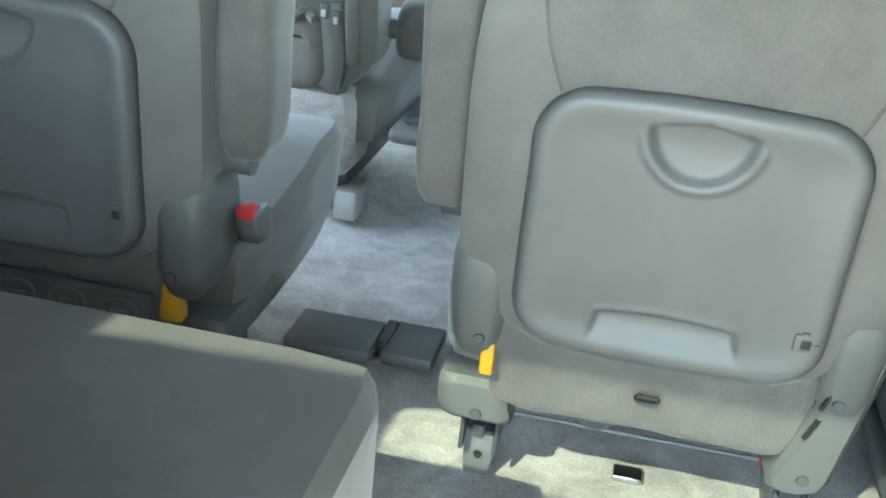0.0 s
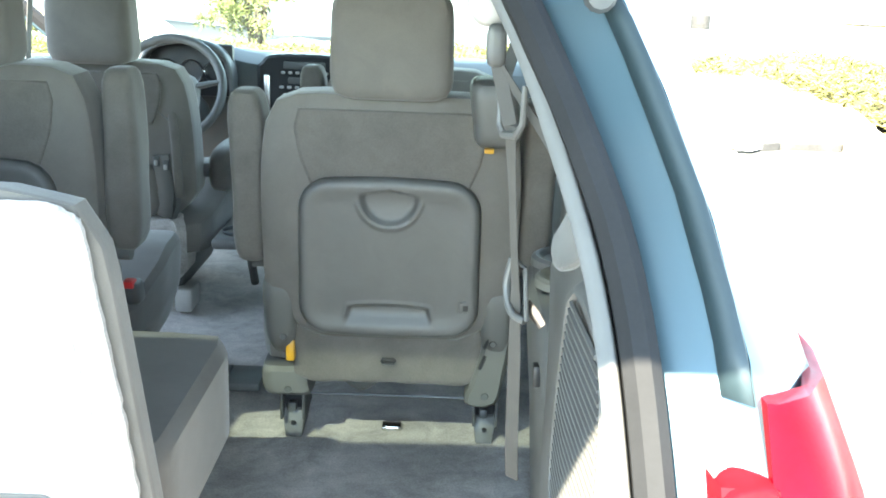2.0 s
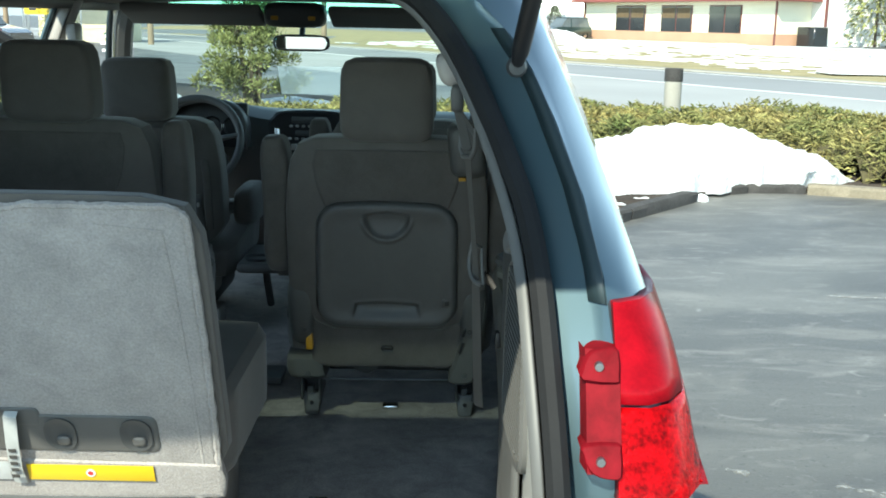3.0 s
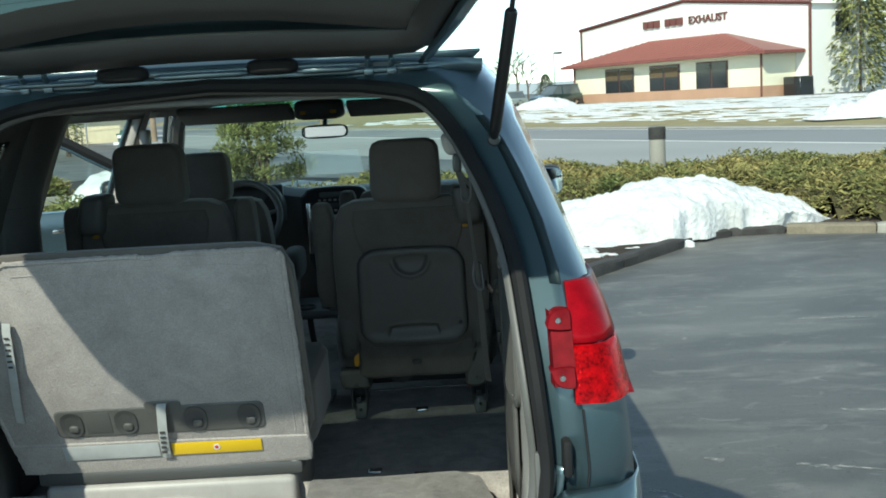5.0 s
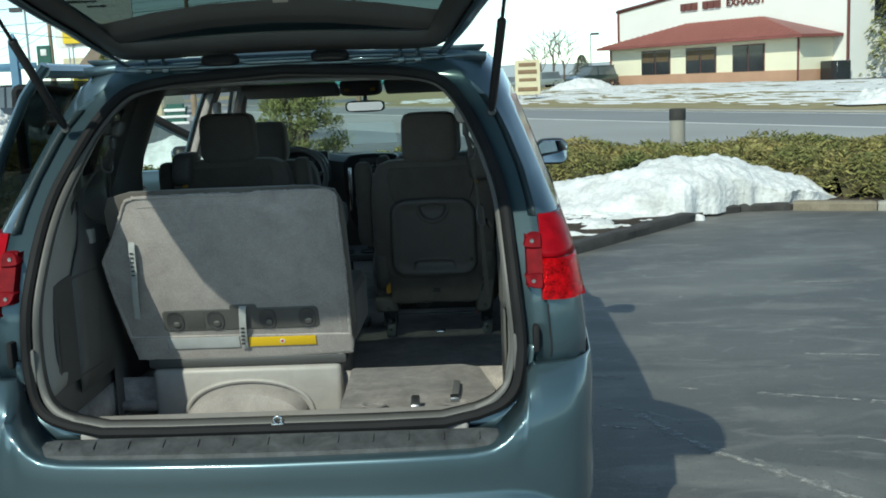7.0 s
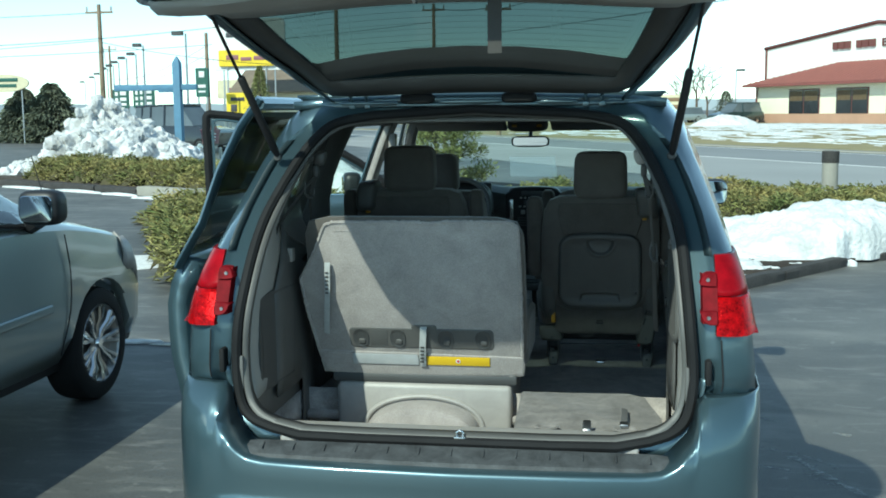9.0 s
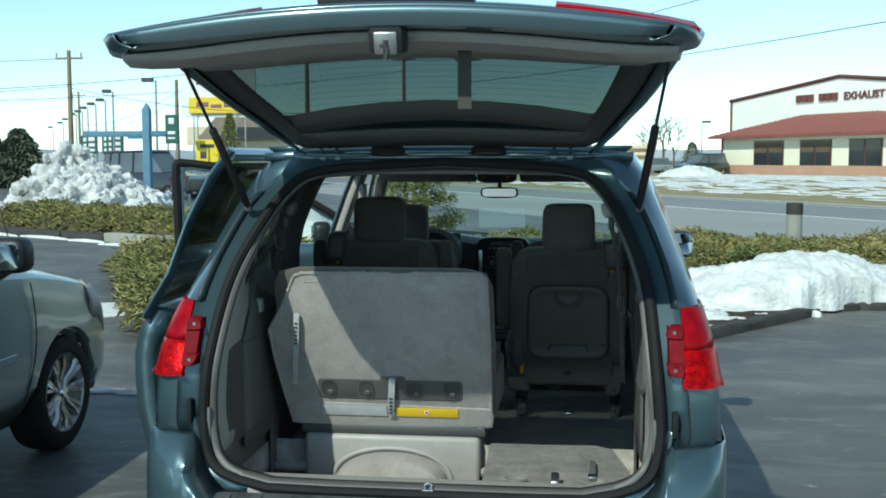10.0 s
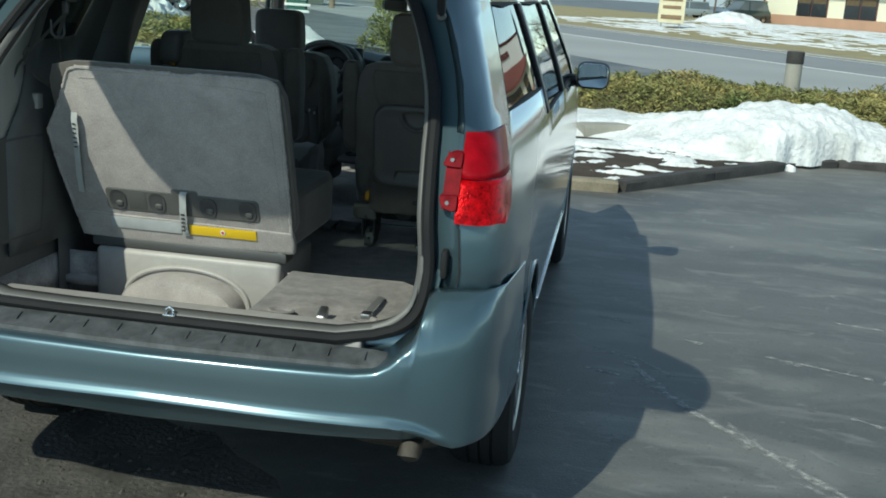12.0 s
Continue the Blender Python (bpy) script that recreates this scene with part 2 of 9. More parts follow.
def tube(bm, pts, r, seg=8, closed=False, caps=True, flat=1.0, up=None):
    """A round or flattened bar along a line; r may be a list."""
    pts = [Vector(p) for p in pts]
    n = len(pts)
    rings, side = [], None
    for i, p in enumerate(pts):
        way = (pts[(i + 1) % n] - pts[i - 1]) if closed else (pts[min(i + 1, n - 1)] - pts[max(i - 1, 0)])
        way.normalize()
        ref = Vector(up) if up else (side if side else (Vector((0, 0, 1)) if abs(way.z) < 0.9 else Vector((1, 0, 0))))
        side = (ref - way * ref.dot(way)).normalized()
        other = way.cross(side)
        k = r[i] if isinstance(r, (list, tuple)) else r
        rings.append([p + side * (k * flat * math.cos(a)) + other * (k * math.sin(a)) for a in (2 * math.pi * s / seg for s in range(seg))])
    if closed:
        rings.append(rings[0])
        rows = loft(bm, rings, True, False)
        bmesh.ops.remove_doubles(bm, verts=rows[0] + rows[-1], dist=1e-5)
    else:
        loft(bm, rings, True, caps)
    return bm


def rrect(w, h, r, seg=5, cx=0.0, cz=0.0):
    """The outline of a rounded rectangle, about its centre."""
    out = []
    for sx, sz, a0 in ((1, 1, 0), (-1, 1, 90), (-1, -1, 180), (1, -1, 270)):
        for k in range(seg + 1):
            a = radians(a0 + 90 * k / seg)
            out.append((cx + sx * (w / 2 - r) + r * math.cos(a), cz + sz * (h / 2 - r) + r * math.sin(a)))
    return out


def inset(outline, d):
    """The outline drawn in by d on all sides."""
    n, out = len(outline), []
    for i in range(n):
        (ax, az), (bx, bz) = outline[i - 1], outline[(i + 1) % n]
        tx, tz = bx - ax, bz - az
        k = math.hypot(tx, tz) or 1.0
        out.append((outline[i][0] - tz / k * d, outline[i][1] + tx / k * d))
    return out


def relief(bm, steps, put):
    """A moulded panel: outlines (u, v) of equal length at depths, laid out by put(u, v, depth)."""
    loft(bm, [[put(u, v, d) for u, v in outline] for outline, d in steps], True, True)
    return bm


def slab(bm, outline, put, d0, d1, edge=0.003):
    """A plate of the given outline between two depths, its edges broken."""
    return relief(bm, [(outline, d0), (outline, d1 - edge if d1 > d0 else d1 + edge), (inset(outline, edge), d1)], put)


def lathe(bm, profile, put, seg=24, caps=False):
    """A turned shape: (radius, along) laid out by put(a, b, along)."""
    loft(bm, [[put(r * math.cos(2 * math.pi * s / seg), r * math.sin(2 * math.pi * s / seg), h) for s in range(seg)] for r, h in profile], True, caps)
    return bm


def loft_part(rows):
    bm = bmesh.new()
    loft(bm, rows, False, False)
    return bm


def interp(x, xs, ys):
    return float(np.interp(x, xs, ys))


def rough_at(p, k=1.0):
    return noise.noise(Vector(p) * k)


# ---- the minivan: its body, closed shapes about x = 0, rear bumper at y = 0, nose at y = 5 ----
van = thing("minivan", "teal blue minivan with its tailgate raised, parked on asphalt", "minivan")
REAR_Z = (0.30, 0.72, 0.82, 1.055, 1.207, 1.57, 1.765, 1.85)
REAR_Y = (0.03, 0.05, 0.10, 0.10, 0.175, 0.444, 0.615, 0.69)
SEAL_Z = (0.68, 0.715, 0.74, 0.79, 0.90, 1.05, 1.20, 1.32, 1.42, 1.55, 1.64, 1.69, 1.715, 1.73)
SEAL_X = (0.40, 0.60, 0.66, 0.705, 0.722, 0.712, 0.70, 0.688, 0.662, 0.612, 0.555, 0.49, 0.36, 0.0)
SIDE_Z = (0.30, 0.40, 0.62, 0.85, 1.00, 1.12, 1.20, 1.30, 1.45, 1.60, 1.70, 1.765)
SIDE_R = (0.88, 0.91, 0.93, 0.937, 0.927, 0.912, 0.893, 0.862, 0.808, 0.748, 0.705, 0.65)
SIDE_M = (0.90, 0.945, 0.965, 0.97, 0.96, 0.95, 0.935, 0.905, 0.85, 0.79, 0.74, 0.69)
BELT_LINE, GLASS_TOP = 1.20, 1.62


def rear_y(z):
    return interp(z, REAR_Z, REAR_Y)


def side_x(y, z):
    """Half the van's width."""
    k = min(max((y - 0.1) / interp(z, (0.92, 1.2), (0.62, 1.3)), 0), 1)
    k = k * k * (3 - 2 * k)
    x = interp(z, SIDE_Z, SIDE_R) * (1 - k) + interp(z, SIDE_Z, SIDE_M) * k
    return x * (1 - 0.16 * max(0, (y - 3.9) / 1.1) ** 2)


def inner_x(y, z):
    low = interp(y, (0.0, 0.3, 0.55, 0.85, 0.95, 1.03, 1.25, 1.6), (0.70, 0.70, 0.69, 0.692, 0.72, 0.79, 0.845, 0.86))
    high = interp(y, (0.0, 0.3, 0.6, 0.9, 1.05, 1.25, 1.6), (0.70, 0.705, 0.735, 0.757, 0.80, 0.845, 0.86))
    return min(low + (high - low) * interp(z, (1.24, 1.35), (0, 1)), side_x(y, z) - 0.06)


COLS = (0.40, 0.48, 0.55, 0.62, 0.70, 0.80, 0.93, 1.06, 1.16, 1.24, 1.31, 1.38, 1.5, 1.6, 1.9, 2.2, 2.55, 2.65, 3.0, 3.3, 3.52, 3.57, 3.62, 3.72, 3.86, 3.96, 4.10, 4.2, 4.28, 4.33, 4.38, 4.5, 4.7, 4.85, 4.97)
ROWS = (0.34, 0.44, 0.52, 0.62, 0.72, 0.82, 0.92, 1.02, 1.10, BELT_LINE, 1.30, 1.40, 1.50, 1.57, GLASS_TOP, 1.66, 1.70, 1.735, 1.765)
WINDOWS = ((0.40, 1.5), (1.6, 2.55), (2.65, 3.72))
WHEELS = ((0.93, 0.34), (3.96, 0.34))


def lean(c, z):
    """Where an upright line of the side, at y = c below the belt, stands at height z."""
    top = interp(c, (0.40, 1.5, 1.6, 2.55, 2.65, 3.72, 3.86, 5.0), (0.88, 1.5, 1.6, 2.5, 2.58, 3.06, 3.16, 4.3))
    return interp(z, (1.10, 1.72), (c, top)) if z > 1.10 else c


def arch(y, z):
    for yc, zc in WHEELS:
        if abs(y - yc) < 0.40:
            z = max(z, zc + math.sqrt(0.16 - (y - yc) ** 2) + (z - 0.34) * 0.02)
    return z


def corner(z, k):
    """The rounded rear corner, from the gutter (k = 0) round to the side (k = 5)."""
    yr, w, xs = rear_y(z), side_x(0.25, z), interp(z, SEAL_Z[3:], SEAL_X[3:]) if z > 0.79 else 0.70
    w0 = max(xs + 0.098, w - 0.13)
    return ((xs + 0.006, yr + 0.045), (xs + 0.026, yr + 0.026), (xs + 0.076, yr + 0.018), (w0, yr - 0.004), (w - 0.05, yr + 0.02), (w - 0.014, yr + 0.075))[k]


def side_point(s, j, z, inside=False):
    """The place on side s (1 right, -1 left) of column j at height z."""
    if j < 6:
        x, y = corner(z, j)
        return Vector((s * x, y, z))
    c = COLS[j - 6]
    y = max(lean(c, z), rear_y(z) + 0.15 + 0.02 * (j - 6))
    zz = z if inside else arch(c, z)
    return Vector((s * (inner_x(y, z) if inside else side_x(y, zz)), y, zz))


def in_window(y0, y1, z0, z1, inside=False):
    if inside and 0.40 <= y0 < 1.5:
        return 0.48 <= y0 and y1 <= 0.93 and z0 >= 1.40 and z1 <= GLASS_TOP
    return any(a <= y0 and y1 <= b for a, b in WINDOWS) and z0 >= (1.30 if y0 < 1.5 else BELT_LINE) and z1 <= GLASS_TOP


def sheet(bm, f, ni, nj, keep):
    """A sheet over a net of places; only the cells that keep(i, j) names."""
    vs = {}

    def v(i, j):
        if (i, j) not in vs:
            vs[i, j] = bm.verts.new(f(i, j))
        return vs[i, j]

    for i in range(ni - 1):
        for j in range(nj - 1):
            if keep(i, j):
                bm.faces.new((v(i, j), v(i, j + 1), v(i + 1, j + 1), v(i + 1, j)))
    return bm


def side_cells(s, inside=False):
    """Which cells of a side are painted metal: all but windows, wheel arches' tops, and the doorways of the driver's side."""
    def keep(i, j):
        z0, z1 = ROWS[i], ROWS[i + 1]
        if j < 6:
            return z0 >= 0.82
        y0, y1 = COLS[j - 6], COLS[j - 5]
        if in_window(y0, y1, z0, z1, inside):
            return False
        if y0 >= 3.86 and z1 > 1.11:
            return False
        if y1 <= 0.70 and z1 <= 0.73:
            return False
        if s < 0 and z0 >= 0.44 and z1 <= 1.67 and (1.6 <= y0 < 2.55 or 2.65 <= y0 < 3.72):
            return False
        return True
    return keep


for s, where in ((1, "passenger"), (-1, "driver")):
    bm = sheet(bmesh.new(), lambda i, j: side_point(s, j, ROWS[i]), len(ROWS), len(COLS) + 6, side_cells(s))
    part("side_panel", bm, PAINT, van, thick=0.012, sharp=52)
    # grey inner trim of the side
    keep_outer = side_cells(s, True)
    ti = [i for i, z in enumerate(ROWS) if z >= 0.44 and z <= 1.70]
    tj = [j for j in range(6, len(COLS) + 6) if COLS[j - 6] <= 3.86]
    bm = sheet(bmesh.new(), lambda i, j: side_point(s, tj[j], ROWS[ti[i]], True), len(ti), len(tj), lambda i, j: keep_outer(ti[i], tj[j]))
    part("side_trim", bm, PLASTIC, van, "moulded grey plastic side trim", thick=0.006)
    bm = bmesh.new()
    gz_in = [0.78 + 0.05 * k for k in range(19)]
    loft(bm, [[Vector((s * (interp(z, SEAL_Z, SEAL_X) - 0.004), rear_y(z) + 0.05, z)) for z in gz_in], [Vector((s * (interp(z, SEAL_Z, SEAL_X) - 0.012), rear_y(z) + 0.09, z)) for z in gz_in], [Vector((s * (inner_x(rear_y(z) + 0.2, z) + 0.004), rear_y(z) + 0.26, z)) for z in gz_in], [Vector((s * (inner_x(rear_y(z) + 0.3, z) + 0.012), rear_y(z) + 0.38, z)) for z in gz_in]], False, False)
    part("rear_garnish", bm, GARNISH, van, "pale beige pillar trim beside the seal", thick=0.004)
    # frames and panes of the windows
    wr = [i for i, z in enumerate(ROWS) if BELT_LINE <= z <= GLASS_TOP]
    for n, (a, b) in enumerate(WINDOWS):
        if s < 0 and n > 0:
            continue
        wc = [j for j in range(6, len(COLS) + 6) if a <= COLS[j - 6] <= b]
        wr = [i for i, z in enumerate(ROWS) if (1.30 if n == 0 else BELT_LINE) <= z <= GLASS_TOP]
        tight = (lambda j: min(max(j, 6 + COLS.index(0.62)), 6 + COLS.index(1.24))) if n == 0 else (lambda j: j)
        loop = [(wr[0], j) for j in wc] + [(i, wc[-1]) for i in wr[1:]] + [(wr[-1], j) for j in wc[-2::-1]] + [(i, wc[0]) for i in wr[-2:0:-1]]
        bm = bmesh.new()
        inner = [side_point(s, tight(j), max(ROWS[i], 1.40 if n == 0 else 0.0), True) for i, j in loop]
        outer = [side_point(s, j, ROWS[i]) for i, j in loop]
        mid = sum(outer, Vector()) / len(outer)
        lip = [p + (mid - p).normalized() * 0.018 for p in outer]
        lip2 = [p - Vector((s * 0.012, 0, 0)) for p in lip]
        loft(bm, [outer, lip, lip2, inner], True, False)
        frame_ob = part("window_frame", bm, RUBBER, van, "black rubber window surround")
        bm = sheet(bmesh.new(), lambda i, j: side_point(s, wc[j], ROWS[wr[i]]) - Vector((s * 0.008, 0, 0)), len(wr), len(wc), lambda i, j: True)
        pane = part("window_glass", bm, (GLASS_TINT, GLASS_MID, GLASS)[n], frame_ob, "darkly tinted side glass" if n < 2 else "")
        pane.visible_shadow = n < 2

# black strips on the pillars between the side windows, shade-dark teal ones beside the jamb
for s in (1, -1):
    if s > 0:
        for a, b in ((1.5, 1.6), (2.55, 2.65)):
            ja, jb = 6 + COLS.index(a), 6 + COLS.index(b)
            zs = [1.205 + 0.41 * k / 8 for k in range(9)]
            bm = bmesh.new()
            loft(bm, [[side_point(s, ja, z) + (side_point(s, jb, z) - side_point(s, ja, z)) * e + Vector((s * 0.004, 0, 0)) for z in zs] for e in (-0.05, 0.5, 1.05)], False, False)
            part("pillar_strip", bm, BLACK, van, "black strip on a window pillar", thick=0.003)
    jamb = lambda z, k: Vector((s * corner(z, k)[0], corner(z, k)[1] - 0.003, z))
    zs = [1.27 + 0.036 * k for k in range(11)]
    # jamb's outer face: its shade is put into a darker teal
    part("shade_strip", loft_part([[jamb(z, 2).lerp(jamb(z, 3), e) for z in zs] for e in (-0.05, 0.5, 0.92)]), SHADED_PAINT, van, "strip with the shade of the jamb's outer face in its colour", thick=0.002)
    part("gap_line", tube(bmesh.new(), [jamb(0.87 + 0.02 * k, 3) for k in range(9)], 0.0028, 6), BLACK, van)

# opened sliding door, run back along the driver's side
door = bmesh.new()
dj = [j for j in range(6, len(COLS) + 6) if 1.6 <= COLS[j - 6] <= 2.55]
di = [i for i, z in enumerate(ROWS) if 0.44 <= z <= 1.66]
BACK = Vector((-0.165, -1.02, 0.0))
DOOR_Z = (0.40, 0.64, 0.85, 1.03, 1.13, 1.21, 1.33, 1.50, 1.64, 1.73, 1.80)
DOOR_X = (1.08, 1.125, 1.17, 1.17, 1.145, 1.094, 1.02, 0.955, 0.886, 0.83, 0.765)


def slid(j, z, d=0.0):
    """A place on the opened door's skin, or d inside it."""
    y = side_point(-1, j, z).y + BACK.y
    z = z + interp(z, (1.2, 1.66), (0.0, 0.12))
    return Vector((d - interp(z, DOOR_Z, DOOR_X), y, z))



sheet(door, lambda i, j: slid(dj[j], ROWS[di[i]]), len(di), len(dj), lambda i, j: ROWS[di[i + 1]] <= BELT_LINE)
slider = part("sliding_door", door, PAINT, van, "teal sliding door pushed fully open", thick=0.07)
wi = [i for i, z in enumerate(ROWS) if BELT_LINE <= z <= GLASS_TOP]
pane = part("window_glass", sheet(bmesh.new(), lambda i, j: slid(dj[j], ROWS[wi[i]], 0.02), len(wi), len(dj), lambda i, j: True), GLASS_DARK, slider)
pane.visible_shadow = False
for j in (dj[0], dj[-1]):
    part("door_frame", tube(bmesh.new(), [slid(j, z, 0.004) for z in (1.16, 1.30, 1.45, 1.58, 1.66)], 0.034, 8, flat=0.45, up=(1, 0, 0)), PAINT, slider)
part("door_frame", tube(bmesh.new(), [slid(j, 1.645, 0.01) for j in dj], 0.025, 8), PAINT, slider)
bm = rbox(bmesh.new(), (-0.03, 0, -0.012), (0.0, 0.2, 0.012), 0.008, fn=lambda p: p + Vector((-1.168, 1.18, 0.98)))
part("door_handle", bm, PAINT, slider)

# opened driver's door, swung out on its front edge
HINGE = Vector((-0.95, 3.72, 0.0))
SWING = Matrix.Translation(HINGE) @ Matrix.Rotation(radians(-70), 4, "Z") @ Matrix.Translation(-HINGE)
fj = [j for j in range(6, len(COLS) + 6) if 2.65 <= COLS[j - 6] <= 3.72]
bm = sheet(bmesh.new(), lambda i, j: SWING @ (side_point(-1, fj[j], ROWS[di[i]]) + Vector((0, -0.11 * (len(fj) - 1 - j) / (len(fj) - 1), 0))), len(di), len(fj), lambda i, j: ROWS[di[i + 1]] <= BELT_LINE)
fdoor = part("front_door", bm, PAINT, van, "teal front door standing open", thick=0.06)
DOOR_U = (0.0, 0.10, 0.20, 0.28, 0.38, 0.48, 0.62, 0.80, 1.00, 1.12, 1.18)
DOOR_TOP = (1.20, 1.29, 1.38, 1.43, 1.49, 1.55, 1.61, 1.67, 1.705, 1.718, 1.718)
leaf = lambda u, z, d=0.0: SWING @ Vector((-0.945 + d, 3.72 - u, z))
bm = sheet(bmesh.new(), lambda i, j: leaf(DOOR_U[j], 1.13 + (DOOR_TOP[j] - 1.13) * i / 4, 0.01), 5, len(DOOR_U), lambda i, j: True)
pane = part("window_glass", bm, GLASS, fdoor)
pane.visible_shadow = False
bm = tube(bmesh.new(), smooth_line([leaf(u, z) for u, z in zip(DOOR_U, DOOR_TOP)] + [leaf(1.188, 1.66), leaf(1.19, 1.60), leaf(1.185, 1.45), leaf(1.18, 1.14)], 3), 0.027, 8)
door_frame = part("window_frame", bm, RUBBER, fdoor, "dark frame round the door's window")
part("frame_edge", tube(bmesh.new(), smooth_line([leaf(u, z - 0.030, 0.006) for u, z in zip(DOOR_U, DOOR_TOP)][1:-1] + [leaf(1.150, 1.64, 0.006), leaf(1.15, 1.45, 0.006), leaf(1.15, 1.14, 0.006)], 3), 0.010, 6), PAINT, door_frame)
part("belt_rail", tube(bmesh.new(), [leaf(0.0, 1.135), leaf(0.6, 1.13), leaf(1.18, 1.135)], 0.022, 8), RUBBER, fdoor)
part("inner_handle", rbox(bmesh.new(), (0.03, 3.13, 1.085), (0.055, 3.22, 1.115), 0.008, 2, fn=lambda p: SWING @ (p + Vector((-0.945, 0, 0)))), CHROME, fdoor, "chrome inner door handle")
bm = soft(bmesh.new(), (-1.15, 3.40, 1.19), (-0.975, 3.52, 1.33), 4, 6, fn=lambda p: SWING @ (p + Vector((0, 0, 0))))
door_mirror = part("door_mirror", bm, BLACK, fdoor)
bm = bmesh.new()
slab(bm, rrect(0.13, 0.09, 0.03, 4), lambda u, v, d: SWING @ Vector((-1.063 + u, 3.402 - d, 1.26 + v)), 0.0, 0.004)
part("mirror_glass", bm, MIRROR, door_mirror)

# door mirror of the passenger's side
bm = soft(bmesh.new(), (0.965, 3.21, 1.165), (1.145, 3.36, 1.315), 4, 8)
tube(bm, [(0.90, 3.36, 1.20), (0.98, 3.32, 1.205), (1.03, 3.30, 1.22)], 0.035, 8)
rm = part("door_mirror", bm, BLACK, van)
bm = bmesh.new()
slab(bm, rrect(0.158, 0.128, 0.035, 4), lambda u, v, d: Vector((1.056 + u, 3.198 - d - 0.19 * u, 1.243 + v)), 0.0, 0.004)
part("mirror_glass", bm, MIRROR, rm)

# roof, hood, nose, screen
ry = (0.60, 0.75, 1.0, 1.4, 1.9, 2.4, 2.8, 3.0, 3.16)
rz = (0.0, 0.012, 0.022, 0.03, 0.034, 0.032, 0.022, 0.012, 0.0)
rs = [k / 8 - 1 for k in range(17)]
bm = sheet(bmesh.new(), lambda i, j: Vector((rs[j] * side_x(ry[i], 1.765) * (1 if abs(rs[j]) < 1 else 1.0), ry[i], 1.765 + (rz[i] + 0.028 * (1 if 0 < i < 8 else 0.6)) * (1 - abs(rs[j]) ** 3))), len(ry), 17, lambda i, j: True)
part("roof", bm, PAINT, van, thick=0.03)
hy = (3.92, 4.2, 4.5, 4.8, 4.97, 5.05, 5.07, 5.05, 5.0)
hz = (1.13, 1.08, 1.0, 0.9, 0.80, 0.70, 0.55, 0.40, 0.25)
bm = sheet(bmesh.new(), lambda i, j: Vector((rs[j] * side_x(min(hy[i], 4.97), min(hz[i], 1.1)) * (1.0), hy[i] - 0.25 * abs(rs[j]) ** 4 * (hy[i] > 4.6), hz[i] + (0.03 if i < 5 else 0) * (1 - rs[j] ** 2))), len(hy), 17, lambda i, j: True)
part("hood_and_nose", bm, PAINT, van, thick=0.01)


def screen_point(s, t):
    """The windscreen, s across from -1 to 1 and t up from 0 to 1."""
    w = 0.90 - 0.24 * t
    return Vector((s * w, 3.92 - 0.79 * t + 0.10 * (1 - s * s) * (1 - 0.4 * t), 1.14 + 0.605 * t))


bm = sheet(bmesh.new(), lambda i, j: screen_point(rs[j], i / 10 * 0.86), 11, 17, lambda i, j: True)
windscreen = part("windscreen", bm, GLASS, van)
windscreen.visible_shadow = False
bm = sheet(bmesh.new(), lambda i, j: screen_point(rs[j], 0.86 + i / 3 * 0.12), 4, 17, lambda i, j: True)
band = part("sun_band", bm, SUN_BAND, windscreen, "green shaded band along the screen's top")
band.visible_shadow = False
bm = sheet(bmesh.new(), lambda i, j: screen_point(-0.215 + 0.366 * j / 6, 0.27 + 0.225 * i / 4) + Vector((0, -0.008, -0.006)), 5, 7, lambda i, j: True)
paper = part("window_sheet", bm, SHEET_FILM, windscreen, "pale translucent sheet stuck inside the windscreen")
paper.visible_shadow = False
bm = bmesh.new()
tube(bm, [screen_point(s, 0.995) for s in rs], 0.02, 8)
part("screen_header", bm, PAINT, van)

# headliner and rear header trim
bm = sheet(bmesh.new(), lambda i, j: Vector((rs[j] * (side_x(hl[i], 1.70) - 0.055), hl[i], 1.695 + 0.035 * (1 - abs(rs[j]) ** 4) - hd[i])), 7, 17, lambda i, j: True) if (hl := (0.63, 0.8, 1.4, 2.0, 2.6, 3.0, 3.14)) and (hd := (0.03, 0.0, 0.0, 0.0, 0.0, 0.0, 0.015)) else None
part("headliner", bm, HEADLINER, van, "pale grey cloth roof lining", thick=0.012)

# rubber seal and grey trim round the tailgate opening
seal_path = [Vector((x, rear_y(z) + 0.012, z)) for z, x in zip(SEAL_Z, SEAL_X)]
right = smooth_line(seal_path[1:-1], 4)
whole = right + [Vector((0.0, rear_y(1.735) + 0.012, 1.735))] + [Vector((-p.x, p.y, p.z)) for p in reversed(right)]
whole = [Vector((0.0, 0.03, 0.70)), Vector((0.3, 0.03, 0.70)), Vector((0.5, 0.035, 0.702))] + whole + [Vector((-0.5, 0.035, 0.702)), Vector((-0.3, 0.03, 0.70))]
part("tailgate_seal", tube(bmesh.new(), [p + Vector((math.copysign(min(0.010, max(0.0, abs(p.x) - 0.62) * 0.2), p.x), -0.003, 0)) for p in whole], 0.017, 8, closed=True), RUBBER, van, "black rubber seal round the tailgate opening")
inside = [Vector((p.x * 0.975, p.y + 0.014, 1.2 + (p.z - 1.2) * 0.967)) for p in whole]
inside2 = [Vector((p.x * 0.985, p.y + 0.055, 1.2 + (p.z - 1.2) * 0.97)) for p in whole]
inside0 = [Vector((p.x * 0.99, p.y + 0.0, 1.2 + (p.z - 1.2) * 0.985)) for p in whole]
bm = bmesh.new()
loft(bm, [inside0, inside, inside2], True, False)
